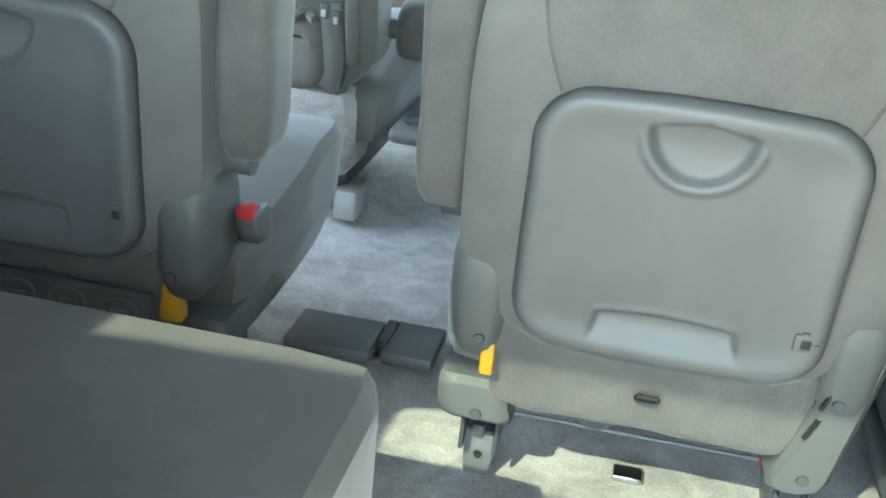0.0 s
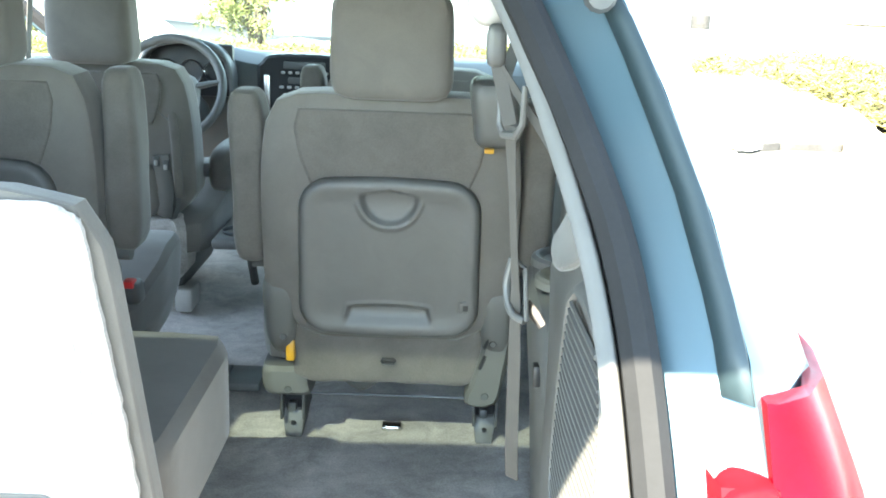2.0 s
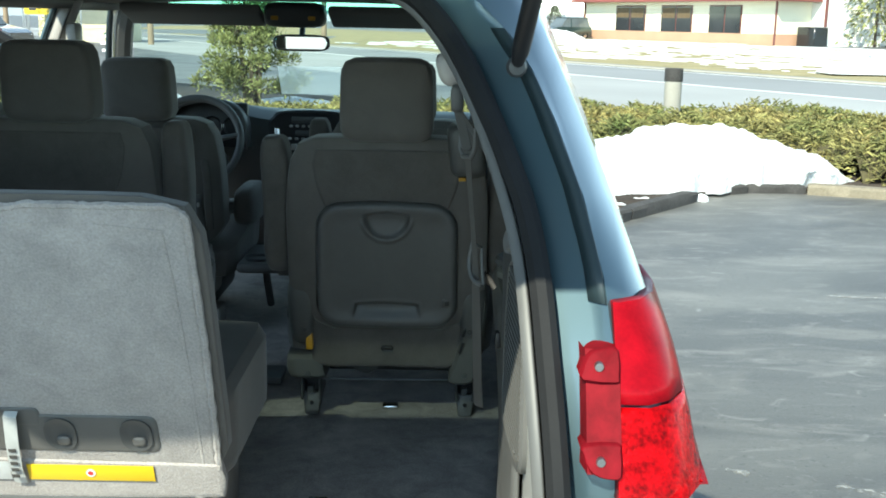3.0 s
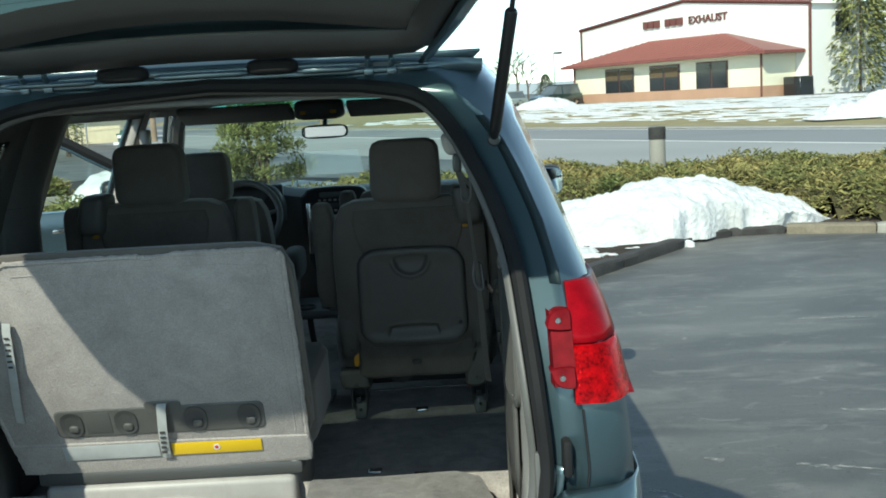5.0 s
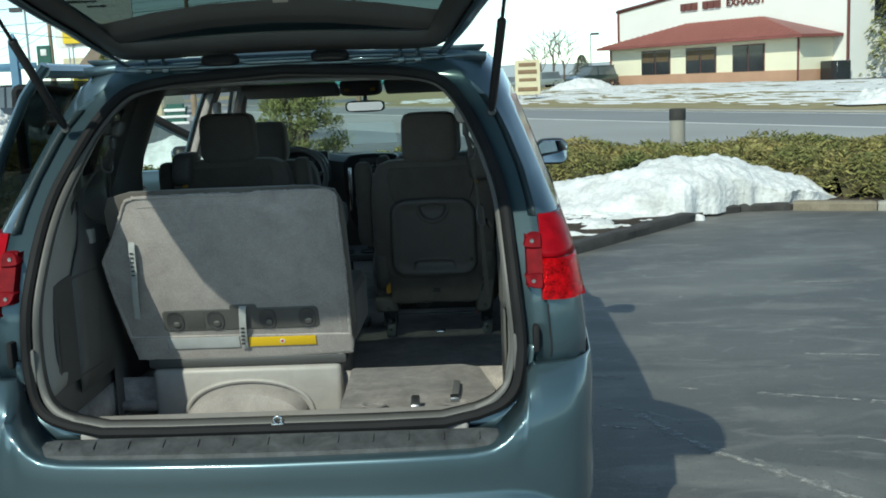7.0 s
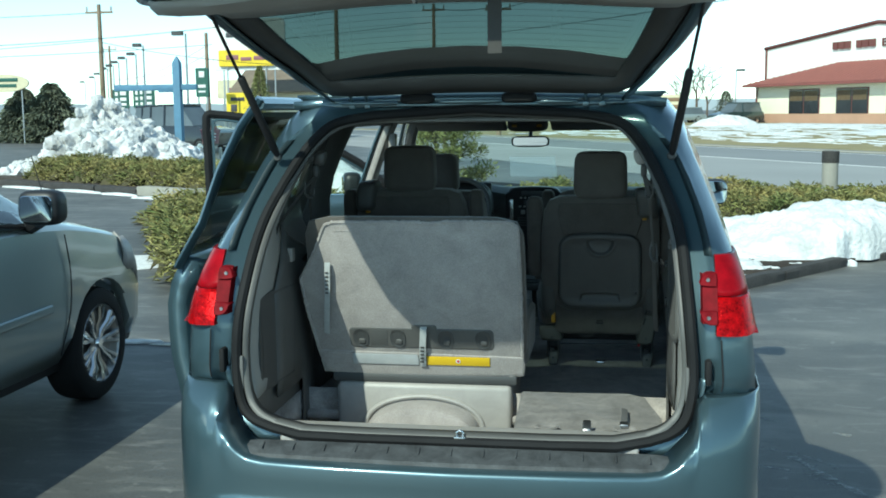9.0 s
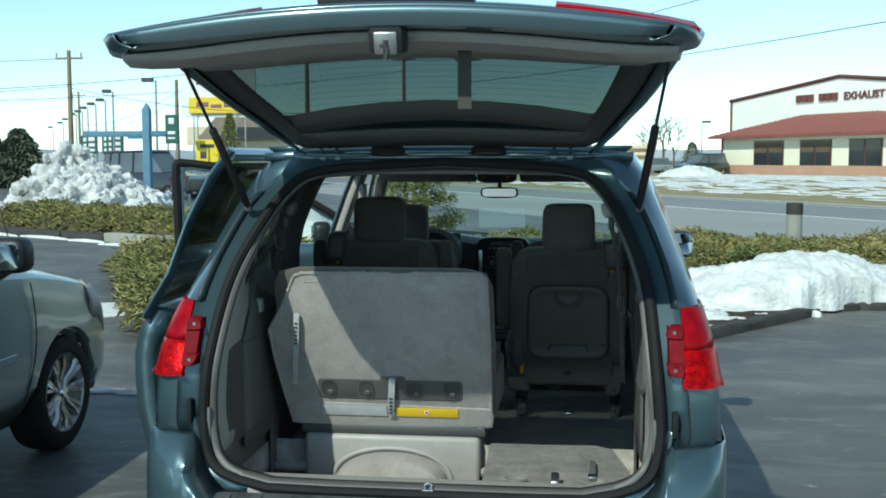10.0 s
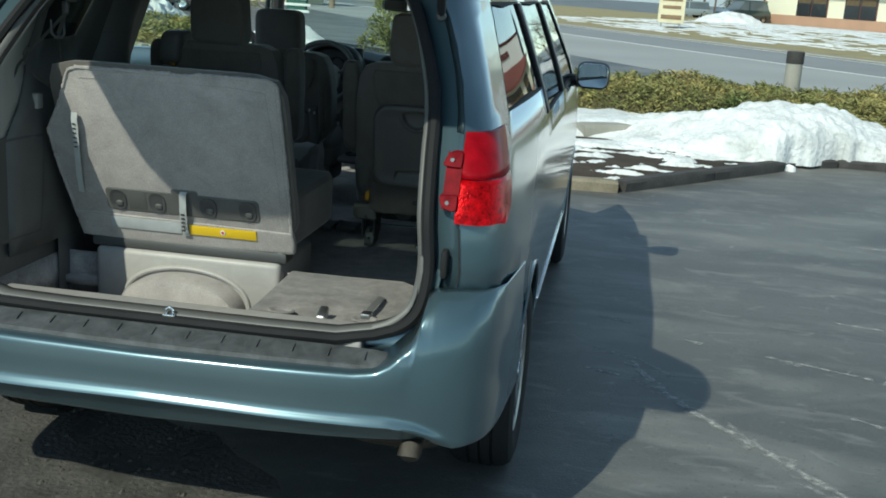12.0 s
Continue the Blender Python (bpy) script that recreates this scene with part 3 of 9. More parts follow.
part("opening_trim", bm, PLASTIC, van, "grey plastic trim lining the tailgate opening", thick=0.006)

# painted header above the opening, with its hinge recesses
bm = sheet(bmesh.new(), lambda i, j: Vector((rs[j] * (0.50 if i == 0 else 0.60 + 0.015 * i), (0.60, 0.605, 0.635, 0.66, 0.64)[i], (1.742, 1.752, 1.757, 1.772, 1.79)[i])), 5, 17, lambda i, j: True)
part("rear_header", bm, PAINT, van, thick=0.008)

for x0, x1, y, z in ((-0.235, 0.238, 0.603, 1.803), (-0.49, -0.275, 0.592, 1.757), (-0.13, 0.095, 0.592, 1.760), (0.215, 0.36, 0.592, 1.757), (0.455, 0.53, 0.592, 1.752)):
    part("header_ridge", tube(bmesh.new(), [(x0, y, z), (x0 + 0.02, y - 0.004, z), (x1 - 0.02, y - 0.004, z), (x1, y, z)], [0.004, 0.008, 0.008, 0.004], 10), PAINT, van)
for x in (-0.207, 0.155):
    part("header_stop", soft(bmesh.new(), (x - 0.062, 0.575, 1.752), (x + 0.062, 0.625, 1.792), 3.5, 8), RUBBER, van, "black rubber stop above the opening")

# painted gutter between the seal and the bumper's corners
for s in (1, -1):
    gut = [0.665 + 0.02 * k for k in range(13)]
    bm = bmesh.new()
    loft(bm, [[Vector((s * (interp(z, SEAL_Z, SEAL_X) + a), rear_y(max(z, 0.70)) + b, z)) if a < 0.02 else Vector((s * max(0.742, interp(z, SEAL_Z, SEAL_X) + a), rear_y(max(z, 0.70)) + b, z)) for z in gut] for a, b in ((-0.01, 0.03), (0.008, 0.026), (0.035, 0.022), (0.05, 0.005))], False, False)
    part("gutter", bm, PAINT, van, thick=0.003)

# load lip, bumper, step pad
bm = bmesh.new()
rbox(bm, (-0.57, 0.035, 0.62), (0.57, 0.20, 0.703), 0.012, 3)
lip = part("load_lip", bm, PLASTIC_PALE, van, "pale grey plastic sill plate")
bm = bmesh.new()
tube(bm, [(0.008, 0.03, 0.712), (0.008, 0.03, 0.732), (0.018, 0.03, 0.738), (0.028, 0.03, 0.732), (0.028, 0.03, 0.712)], 0.004, 8)
rbox(bm, (0.0, 0.018, 0.712), (0.036, 0.05, 0.719), 0.002)
part("latch_striker", bm, CHROME, van)


def bumper_line(u):
    """The bumper's outline in plan, u from -1 (driver's wheel arch) to 1; and the top's height there."""
    a = abs(u)
    knots = (0, 0.30, 0.50, 0.62, 0.70, 0.76, 0.82, 1.0, 1.1)
    near = [max(0.0, a + d) for d in (-0.075, -0.05, -0.025, 0.0, 0.025, 0.05, 0.075)] if a < 0.93 else [a]
    x = sum(interp(q, knots, (0.0, 0.42, 0.68, 0.812, 0.888, 0.928, 0.948, 0.9685, 0.974)) for q in near) / len(near)
    y = sum(interp(q, knots, (-0.125, -0.115, -0.085, -0.045, 0.0, 0.06, 0.16, 0.54, 0.75)) for q in near) / len(near)
    if a < 0.08:
        x = 1.4 * a
    top = interp(a, (0, 0.425, 0.47, 0.507, 0.535, 0.552, 0.562, 0.58, 0.80, 1.0), (0.655, 0.657, 0.664, 0.690, 0.735, 0.79, 0.84, 0.862, 0.860, 0.845))
    return math.copysign(x, u), y, top


bm = bmesh.new()
rings = []
for k in range(161):
    u = k / 80 - 1
    x, y, top = bumper_line(u)
    x2, y2, _ = bumper_line(min(u + 0.01, 1.0))
    x1, y1, _ = bumper_line(max(u - 0.01, -1.0))
    out = Vector((y2 - y1, -(x2 - x1))).normalized()
    low = interp(abs(u), (0, 0.55, 0.62, 0.70, 0.76, 0.82, 1.0), (0.445, 0.452, 0.462, 0.455, 0.448, 0.455, 0.52))
    fade = interp(abs(u), (0.0, 0.52, 0.60, 0.66), (1, 1, 0.6, 0))
    c = interp(abs(u), (0, 0.5, 0.56, 0.62, 0.66), (0.528, 0.515, 0.505, 0.478, 0.465))
    shape = [(-0.12, low - 0.002), (-0.05, low), (-0.022 * fade - 0.012, low + 0.012), (-0.020 * fade - 0.003, c - 0.022), (0.006 * fade, c - 0.010), (0.014 * fade, c - 0.003), (0.0125 * fade, c + 0.003), (0.0065 * fade, c + 0.010), (0.0005, c + 0.018), (0.0005, c + 0.030), (0.002, c + 0.055), (0.006, 0.60 + 0.3 * (top - 0.66)), (0.009, top - 0.014), (0.006, top - 0.004), (-0.004, top), (-0.11, top + 0.012)]
    ring = [Vector((x + out.x * d, y + out.y * d, z)) for d, z in shape]
    a = abs(u)
    if a > 0.52:
        body = Vector((math.copysign(interp(a, (0.56, 0.62, 0.70, 0.76, 0.82, 1.0), (0.745, 0.790, 0.876, 0.919, 0.943, 0.9665)), u), interp(a, (0.56, 0.62, 0.70, 0.76, 0.82, 1.0), (0.10, 0.094, 0.117, 0.158, 0.22, 0.57)), 0))
        k2 = interp(a, (0.52, 0.57), (0, 1))
        for n, (share, z) in zip((-5, -4, -3, -2, -1), ((0.0, 0.70), (0.10, top - 0.085), (0.36, top - 0.035), (0.75, top - 0.006), (0.94, top))):
            q = Vector((x, y, 0)).lerp(body, share)
            ring[n] = ring[n].lerp(Vector((q.x, q.y, z)), k2)
    rings.append(ring)
loft(bm, rings, False, False)
part("rear_bumper", bm, PAINT, van, thick=0.004, sharp=60)
bm = bmesh.new()
n = 27
ringset = []
for k in range(n):
    x = -0.675 + 1.35 * k / (n - 1)
    yb = -0.075 + 0.03 * (x / 0.7) ** 2 - 0.02
    e = 0.008 if 0 < k < n - 1 else 0.0
    ringset.append([Vector((x, yb, 0.650)), Vector((x, yb + 0.008, 0.662 + e)), Vector((x, -0.030, 0.682 + e)), Vector((x, -0.002, 0.687 + e)), Vector((x, 0.006, 0.650))])
loft(bm, ringset, True, True)
pad = part("step_pad", bm, STEP_PAD, van, "worn dark grey plastic step pad")
# black filler stands in for the shade in the gap below the sill
part("sill_shade_fill", rbox(bmesh.new(), (-0.66, 0.006, 0.60), (0.66, 0.036, 0.676), 0.004), BLACK, van, "black filler in place of the shaded gap behind the step pad")
for k in range(13):
    x = -0.60 + 0.1 * k
    if abs(x) > 0.61:
        continue
    bm = rbox(bmesh.new(), (x - 0.0022, -0.056, 0.0), (x + 0.0022, -0.024, 0.0035), 0.001, fn=lambda p: p + Vector((0, 0, 0.6995 + 0.30 * p.y)))
    part("pad_rib", bm, STEP_PAD, pad)
part("exhaust_muffler", soft(bmesh.new(), (0.46, 0.20, 0.30), (0.80, 0.62, 0.46), 4, 8), RUST, van, "dull rusty muffler")
bm = bmesh.new()
loft(bm, [[Vector((x, -0.06 + 0.10 * (x / 0.75) ** 2 + d, z)) for x in [k / 8 * 0.76 - 0.76 for k in range(17)]] for d, z in ((0.02, 0.455), (0.03, 0.43), (0.10, 0.41))], False, False)
part("bumper_valance", bm, BLACK, van, "black plastic bumper valance", thick=0.004)
bm = bmesh.new()
rbox(bm, (-0.88, 0.45, 0.27), (0.88, 4.9, 0.40), 0.03)
part("underbody", bm, BLACK, van)
for s in (1, -1):
    bm = bmesh.new()
    rbox(bm, (s * 0.90 - 0.06, 1.36, 0.28), (s * 0.90 + 0.03, 3.52, 0.40), 0.02)
    part("sill", bm, PAINT, van)
    # metal strip put in for the sill's lit upper edge
    bm = rbox(bmesh.new(), (s * 0.944 - 0.010, 1.62, 0.408), (s * 0.944 + 0.010, 3.50, 0.428), 0.005)
    part("sill_glint", bm, CHROME, van, "bright strip standing in for the lit sill edge")
bm = bmesh.new()
way = [Vector((0.728, 0.30, 0.435)), Vector((0.730, 0.10, 0.433)), Vector((0.732, 0.03, 0.428)), Vector((0.735, -0.03, 0.424)), Vector((0.736, -0.058, 0.422))]
tube(bm, way + way[::-1][1:4], [0.030, 0.030, 0.031, 0.032, 0.032, 0.028, 0.026, 0.025], 20, caps=False, up=(1, 0, 0))
part("exhaust_pipe", bm, RUST, van, "dull rusty steel exhaust tip")


# tail lamps, each with its outer lens and the bracket seen with the tailgate up
for s in (1, -1):
    zs = [1.042 + 0.233 * k / 12 for k in range(13)]

    def lens_row(z, lift):
        w, yr = side_x(0.25, z), rear_y(z)
        e = math.sqrt(max(0.0, 1 - max(0.0, (1.105 - z) / 0.066) ** 2))
        pts = [(0.795, yr + 0.01), (0.797, yr - 0.012), (w - 0.065, yr - 0.012), (w - 0.035, yr + 0.008), (w - 0.008, yr + 0.055), (w + 0.004, yr + 0.03 + 0.09 * e), (w + 0.006, yr + 0.04 + 0.185 * e), (w - 0.02, yr + 0.045 + 0.185 * e)]
        return [Vector((s * (x - (0.012 if lift else 0) * (k > 3)), y + 0.02 * (lift if k < 5 else 0), z)) for k, (x, y) in enumerate(pts)]

    lamp = part("tail_lamp", loft_part([lens_row(zs[6] - 0.0005, 0)] + [lens_row(z, 0) for z in zs[7:]] + [lens_row(zs[-1], 1)]), RED_LENS, van, "red tail lamp with a faceted lower half", thick=0.006)
    part("lower_lens", loft_part([lens_row(zs[0], 1)] + [lens_row(z, 0) for z in zs[:6]] + [lens_row(zs[6] - 0.0035, 0)]), RED_FACETS, lamp, "deep red faceted lower lens", thick=0.006)
    bm = bmesh.new()
    loft(bm, [[Vector((s * x, rear_y(z) + y, z)) for x, y in ((0.751, 0.035), (0.757, -0.012), (0.785, -0.014), (0.801, -0.016), (0.801, 0.03))] for z in (1.078, 1.11, 1.15, 1.19, 1.222)], False, False)
    bracket = part("lamp_bracket", bm, RED_SOCKET, lamp, "dark red lamp bracket")
    for z, way in ((1.096, -1), (1.205, 1)):
        bm = bmesh.new()
        ear = [(0.752, -0.017), (0.795, -0.020), (0.80, -0.012), (0.80, 0.016), (0.790, 0.021), (0.770, 0.018), (0.758, 0.010), (0.751, -0.006)]
        ear = [(p.x, p.y) for p in smooth_line([(u, v, 0) for u, v in ear], 2, True)]
        relief(bm, [(ear, 0.02), (ear, -0.020), (inset(ear, 0.002), -0.023)], lambda u, v, d: Vector((s * u, rear_y(z + way * v) + d, z + way * v)))
        lug = part("screw_ear", bm, RED_SOCKET, bracket)
        yr = rear_y(z) - 0.023
        bm = lathe(bmesh.new(), ((0.0, -0.004), (0.0055, -0.004), (0.0065, -0.002), (0.0065, 0.01)), lambda a, b, h: Vector((s * 0.773 + a, yr + h, z + b)), 12)
        part("screw", bm, STEEL, bracket)
    bm = bmesh.new()
    rbox(bm, (s * 0.757 - 0.018, 0.098, 0.800), (s * 0.757 + 0.018, 0.135, 0.842), 0.006)
    cap = part("bumper_bracket", bm, PAINT, van)
    bm = bmesh.new()
    lathe(bm, ((0.0, -0.006), (0.010, -0.006), (0.012, 0.0), (0.012, 0.01)), lambda a, b, h: Vector((s * 0.757 + a, 0.098 + h, 0.820 + b)), 14)
    part("screw", bm, STEEL, cap)
    bm = bmesh.new()
    rbox(bm, (s * 0.776 - 0.010, 0.085, 0.885), (s * 0.776 + 0.010, 0.135, 0.966), 0.009)
    part("gate_buffer", bm, RUBBER, van, "black rubber tailgate buffer")

# wheels
def wheel(s, y):
    bm = bmesh.new()
    put = lambda a, b, h: Vector((s * (0.742 + h), y + a, 0.345 + b))
    lathe(bm, ((0.20, 0.02), (0.225, 0.0), (0.29, -0.005), (0.325, 0.006), (0.340, 0.03), (0.345, 0.06), (0.345, 0.065), (0.337, 0.068), (0.337, 0.074), (0.345, 0.077), (0.345, 0.105), (0.337, 0.108), (0.337, 0.114), (0.345, 0.117), (0.345, 0.145), (0.337, 0.148), (0.337, 0.154), (0.345, 0.157), (0.340, 0.185), (0.325, 0.207), (0.29, 0.218), (0.235, 0.212), (0.215, 0.20), (0.20, 0.02)), put, 44)
    tyre = part("wheel", bm, RUBBER, van, "black tyre on a bright alloy rim")
    bm = bmesh.new()
    lathe(bm, ((0.205, 0.04), (0.205, 0.20), (0.216, 0.206), (0.216, 0.196), (0.195, 0.15), (0.06, 0.15), (0.0, 0.15)), put, 36)
    rim = part("rim", bm, STEEL, tyre)
    for k in range(10):
        a = 2 * math.pi * k / 10
        bm = bmesh.new()
        rbox(bm, (0.03, -0.018, 0.175), (0.205, 0.018, 0.20), 0.006, fn=lambda p: put(p.x * math.cos(a) - p.y * math.sin(a), p.x * math.sin(a) + p.y * math.cos(a), p.z))
        part("spoke", bm, CHROME, rim)
    bm = bmesh.new()
    lathe(bm, ((0.0, 0.205), (0.03, 0.205), (0.036, 0.19), (0.036, 0.16)), put, 16)
    part("hub_cap", bm, CHROME, rim)


for y in (0.93, 3.96):
    for s in (1, -1):
        wheel(s, y)
        lip = [Vector((s * (side_x(y + 0.40 * math.cos(a), 0.35 + 0.39 * math.sin(a)) - 0.001), y + 0.40 * math.cos(a), 0.345 + 0.395 * math.sin(a))) for a in (radians(4 + 168 * k / 28) for k in range(29))]
        part("arch_lip", tube(bmesh.new(), lip, 0.007, 8), PAINT, van)
        bm = bmesh.new()
        loft(bm, [[Vector((p.x - s * d, p.y, p.z)) for p in lip] for d in (0.0, 0.24)], False, False)
        part("wheel_house", bm, BLACK, van)

# ---- the raised tailgate, shaped as if shut and then swung up ----
PIVOT = Vector((0.0, 0.62, 1.775))
UP = Matrix.Translation(PIVOT) @ Matrix.Rotation(radians(-75), 4, "X") @ Matrix.Translation(-PIVOT)
GATE_Z = (0.70, 0.74, 0.80, 0.90, 1.0, 1.055, 1.12, 1.20, 1.245, 1.30, 1.40, 1.50, 1.60, 1.655, 1.70, 1.74)
GATE_W = (0.70, 0.745, 0.775, 0.79, 0.79, 0.787, 0.782, 0.776, 0.770, 0.757, 0.727, 0.692, 0.645, 0.615, 0.585, 0.56)
GATE_GZ = (1.22, 1.635)


def gate(s, z, deep=0.0):
    """A place on the gate: s across, z up (as shut), deep inwards from the outer skin."""
    w = interp(z, GATE_Z, GATE_W) - 0.6 * deep * 0.4
    bulge = interp(z, (0.70, 0.80, 1.0, 1.2, 1.5, 1.74), (0.06, 0.09, 0.085, 0.065, 0.05, 0.02))
    return UP @ Vector((s * w, rear_y(z) - 0.012 - bulge * (1 - s * s) + deep * (1 - 0.55 * min(1.0, abs(s)) ** 6), z))


gs = [k / 12 - 1 for k in range(25)]
glass_w = lambda z: interp(z, GATE_GZ, (0.80, 0.84))
in_pane = lambda i, j: GATE_GZ[0] <= gz[i] and gz[i + 1] <= GATE_GZ[1] and -0.84 < gs[j] and gs[j + 1] < 0.84
gz = (0.70, 0.72, 0.76, 0.82, 0.90, 1.0, 1.08, 1.16, 1.22, 1.27, 1.34, 1.42, 1.50, 1.58, 1.635, 1.68, 1.715, 1.745)
bm = sheet(bmesh.new(), lambda i, j: gate(gs[j], gz[i]), len(gz), 25, lambda i, j: not in_pane(i, j))
tailgate = part("tailgate", bm, PAINT, van, "raised teal tailgate", thick=0.004)
# painted inner pressing near the latch, then the grey lining
bm = bmesh.new()
rows = [(0.70, 0.0), (0.695, 0.02), (0.70, 0.05), (0.76, 0.065), (0.80, 0.07)]
loft(bm, [[gate(s * 0.985, z, d) for s in gs] for z, d in rows], False, False)
part("gate_edge", bm, PAINT, tailgate, thick=0.004)
for sd in (1, -1):
    bm = bmesh.new()
    loft(bm, [[gate(sd * k, z, d) for z in gz] for k, d in ((1, 0.0), (1, 0.035), (0.996, 0.05), (0.99, 0.055), (0.95, 0.07), (0.93, 0.06))], False, False)
    part("gate_side", bm, PAINT, tailgate, thick=0.003)
lin = (0.80, 0.86, 0.95, 1.05, 1.16, 1.22, 1.27, 1.34, 1.42, 1.50, 1.58, 1.635, 1.67, 1.70)
lift = (0.060, 0.085, 0.088, 0.085, 0.080, 0.074, 0.05, 0.048, 0.048, 0.048, 0.048, 0.048, 0.055, 0.055)
edge = lambda i, s: gate(s * 0.95, lin[i], lift[i] - (0.03 if abs(s) > 0.97 else 0.0))
bm = sheet(bmesh.new(), lambda i, j: edge(i, gs[j]), len(lin), 25, lambda i, j: lin[i + 1] > 1.23 and not (GATE_GZ[0] <= lin[i] and lin[i + 1] <= GATE_GZ[1] and -0.84 < gs[j] and gs[j + 1] < 0.84))
part("gate_lining", bm, PLASTIC_DARK, tailgate, "dark grey plastic window surround", thick=0.01)
bm = sheet(bmesh.new(), lambda i, j: edge(i, gs[j]) + Vector((0, 0, -0.004)), 6, 25, lambda i, j: True)
part("gate_panel", bm, GARNISH, tailgate, "paler grey tailgate panel", thick=0.01)
bm = bmesh.new()
loft(bm, [[gate(s * 0.96, z, d) for s in gs] for z, d in ((0.775, 0.066), (0.785, 0.086), (0.84, 0.100), (0.86, 0.092))], False, False)
part("grab_rail", bm, GARNISH, tailgate, "paler grey grab rail", thick=0.01)
hole = rrect(1.72, 0.37, 0.06, 6, 0.0, 1.42)
hole = [(a[0] + (b[0] - a[0]) * k / 6, a[1] + (b[1] - a[1]) * k / 6) for a, b in zip(hole, hole[1:] + hole[:1]) for k in range(6)]
hole = [(u, v - (0.045 * (1 - (u / 0.86) ** 2) if v > 1.5 else 0.0)) for u, v in hole]
bm = bmesh.new()
loft(bm, [[gate(u * k, 1.42 + (v - 1.42) * q, d) for u, v in hole] for k, q, d in ((1.07, 1.25, 0.053), (1.02, 1.06, 0.056), (1.0, 1.0, 0.052), (0.99, 0.98, 0.030), (0.985, 0.97, 0.013))], True, False)
part("glass_surround", bm, PLASTIC_DARK, tailgate, "black rounded frame of the rear window")
top = gate(0.235, 0.86, 0.098)
bm = bmesh.new()
loft(bm, [[top + Vector((dx, 0.002 * math.sin(k) + dy, -0.165 * k / 8)) for dx, dy in ((-0.018, 0), (0.018, 0), (0.018, 0.003), (-0.018, 0.003))] for k in range(9)], True, True)
part("pull_strap", bm, BELT, tailgate, "grey pull-down strap hanging from the gate")
gj = [k for k in gs if -0.86 < k < 0.86]
gi = [z for z in gz if 1.2 < z < GATE_GZ[1] + 0.03]
bm = sheet(bmesh.new(), lambda i, j: gate(gj[j], gi[i], 0.012), len(gi), len(gj), lambda i, j: True)
pane = part("gate_glass", bm, GATE_GLASS, tailgate, "greenish tinted rear window")
for k in range(11):
    z = GATE_GZ[0] + 0.03 + 0.03 * k
    part("heater_wire", tube(bmesh.new(), [gate(s, z, 0.0155) for s in gj[1:-1]], 0.0004, 4), PLASTIC, pane)
turned = lambda x, z, d: gate(x / 0.74, z, d)
bm = rbox(bmesh.new(), (-0.046, 0.045, 0.704), (0.046, 0.125, 0.775), 0.01, fn=lambda p: turned(p.x, p.z, p.y))
latch = part("gate_latch", bm, BLACK, tailgate, "black latch housing")
bm = rbox(bmesh.new(), (-0.032, 0.066, 0.698), (0.032, 0.122, 0.706), 0.004, fn=lambda p: turned(p.x, p.z, p.y))
part("latch_plate", bm, STEEL, latch, "bright zinc latch plate")
bm = tube(bmesh.new(), [turned(x, 0.693, d) for x, d in ((0.0, 0.132), (0.006, 0.11), (-0.004, 0.095), (-0.014, 0.10))], 0.006, 6)
part("latch_hook", bm, PLASTIC_DARK, latch)
part("latch_slot", rbox(bmesh.new(), (-0.006, 0.085, 0.6945), (0.008, 0.131, 0.698), 0.001, fn=lambda p: turned(p.x, p.z, p.y)), BLACK, latch)
bm = bmesh.new()
rbox(bm, (0.20, 0, 0), (0.265, 0.006, 0.012), 0.002, fn=lambda p: gate(p.x / 0.74, 0.735 + p.z, 0.062 + p.y))
part("gate_vent", bm, BLACK, tailgate)
for s in (1, -1):
    bm = bmesh.new()
    ringset = [[gate(s * k, z, -0.012) for k in (0.52, 0.6, 0.75, 0.9, 0.985)] for z in (0.90, 0.97, 1.05)]
    loft(bm, ringset, False, False)
    part("gate_lamp", bm, RED_LENS, tailgate, "red lamp strip on the gate's outside", thick=0.02)
bm = bmesh.new()
rbox(bm, (-0.20, -0.03, 0.0), (0.20, 0.0, 0.07), 0.006, fn=lambda p: gate(p.x / 0.77, 0.86 + p.z, p.y - 0.004))
part("plate_holder", bm, BLACK, tailgate)
# gas struts, hinges
for s in (1, -1):
    a, b = Vector((s * 0.672, 0.425, 1.575)), Vector((s * 0.735, -0.02, 2.045))
    bm = tube(bmesh.new(), [a, a.lerp(b, 0.05), a.lerp(b, 0.56), a.lerp(b, 0.57)], [0.008, 0.0135, 0.0135, 0.009], 10)
    strut = part("gas_strut", bm, BLACK, van, "black gas strut holding the tailgate")
    part("strut_rod", tube(bmesh.new(), [a.lerp(b, 0.56), b], 0.0055, 8), BLACK, strut)
    bm = bmesh.new()
    lathe(bm, ((0.0, -0.012), (0.012, -0.01), (0.016, 0.0), (0.012, 0.01), (0.0, 0.014)), lambda p, q, h: a + Vector((p, h, q)), 12)
    part("strut_ball", bm, PLASTIC_DARK, strut)
    bm = bmesh.new()
    for dx in (-0.028, 0.028):
        rbox(bm, (s * 0.415 + dx - 0.012, 0.585, 1.738), (s * 0.415 + dx + 0.012, 0.63, 1.758), 0.004)
        tube(bm, [(s * 0.415 + dx, 0.60, 1.755), (s * 0.415 + dx, 0.57, 1.775), (s * 0.415 + dx, 0.575, 1.80)], 0.007, 6)
    rbox(bm, (s * 0.415 - 0.045, 0.560, 1.783), (s * 0.415 + 0.045, 0.575, 1.80), 0.004)
    tube(bm, [(s * 0.415 - 0.05, 0.605, 1.768), (s * 0.415 + 0.05, 0.605, 1.768)], 0.007, 8)
    part("gate_hinge", bm, PAINT, van)


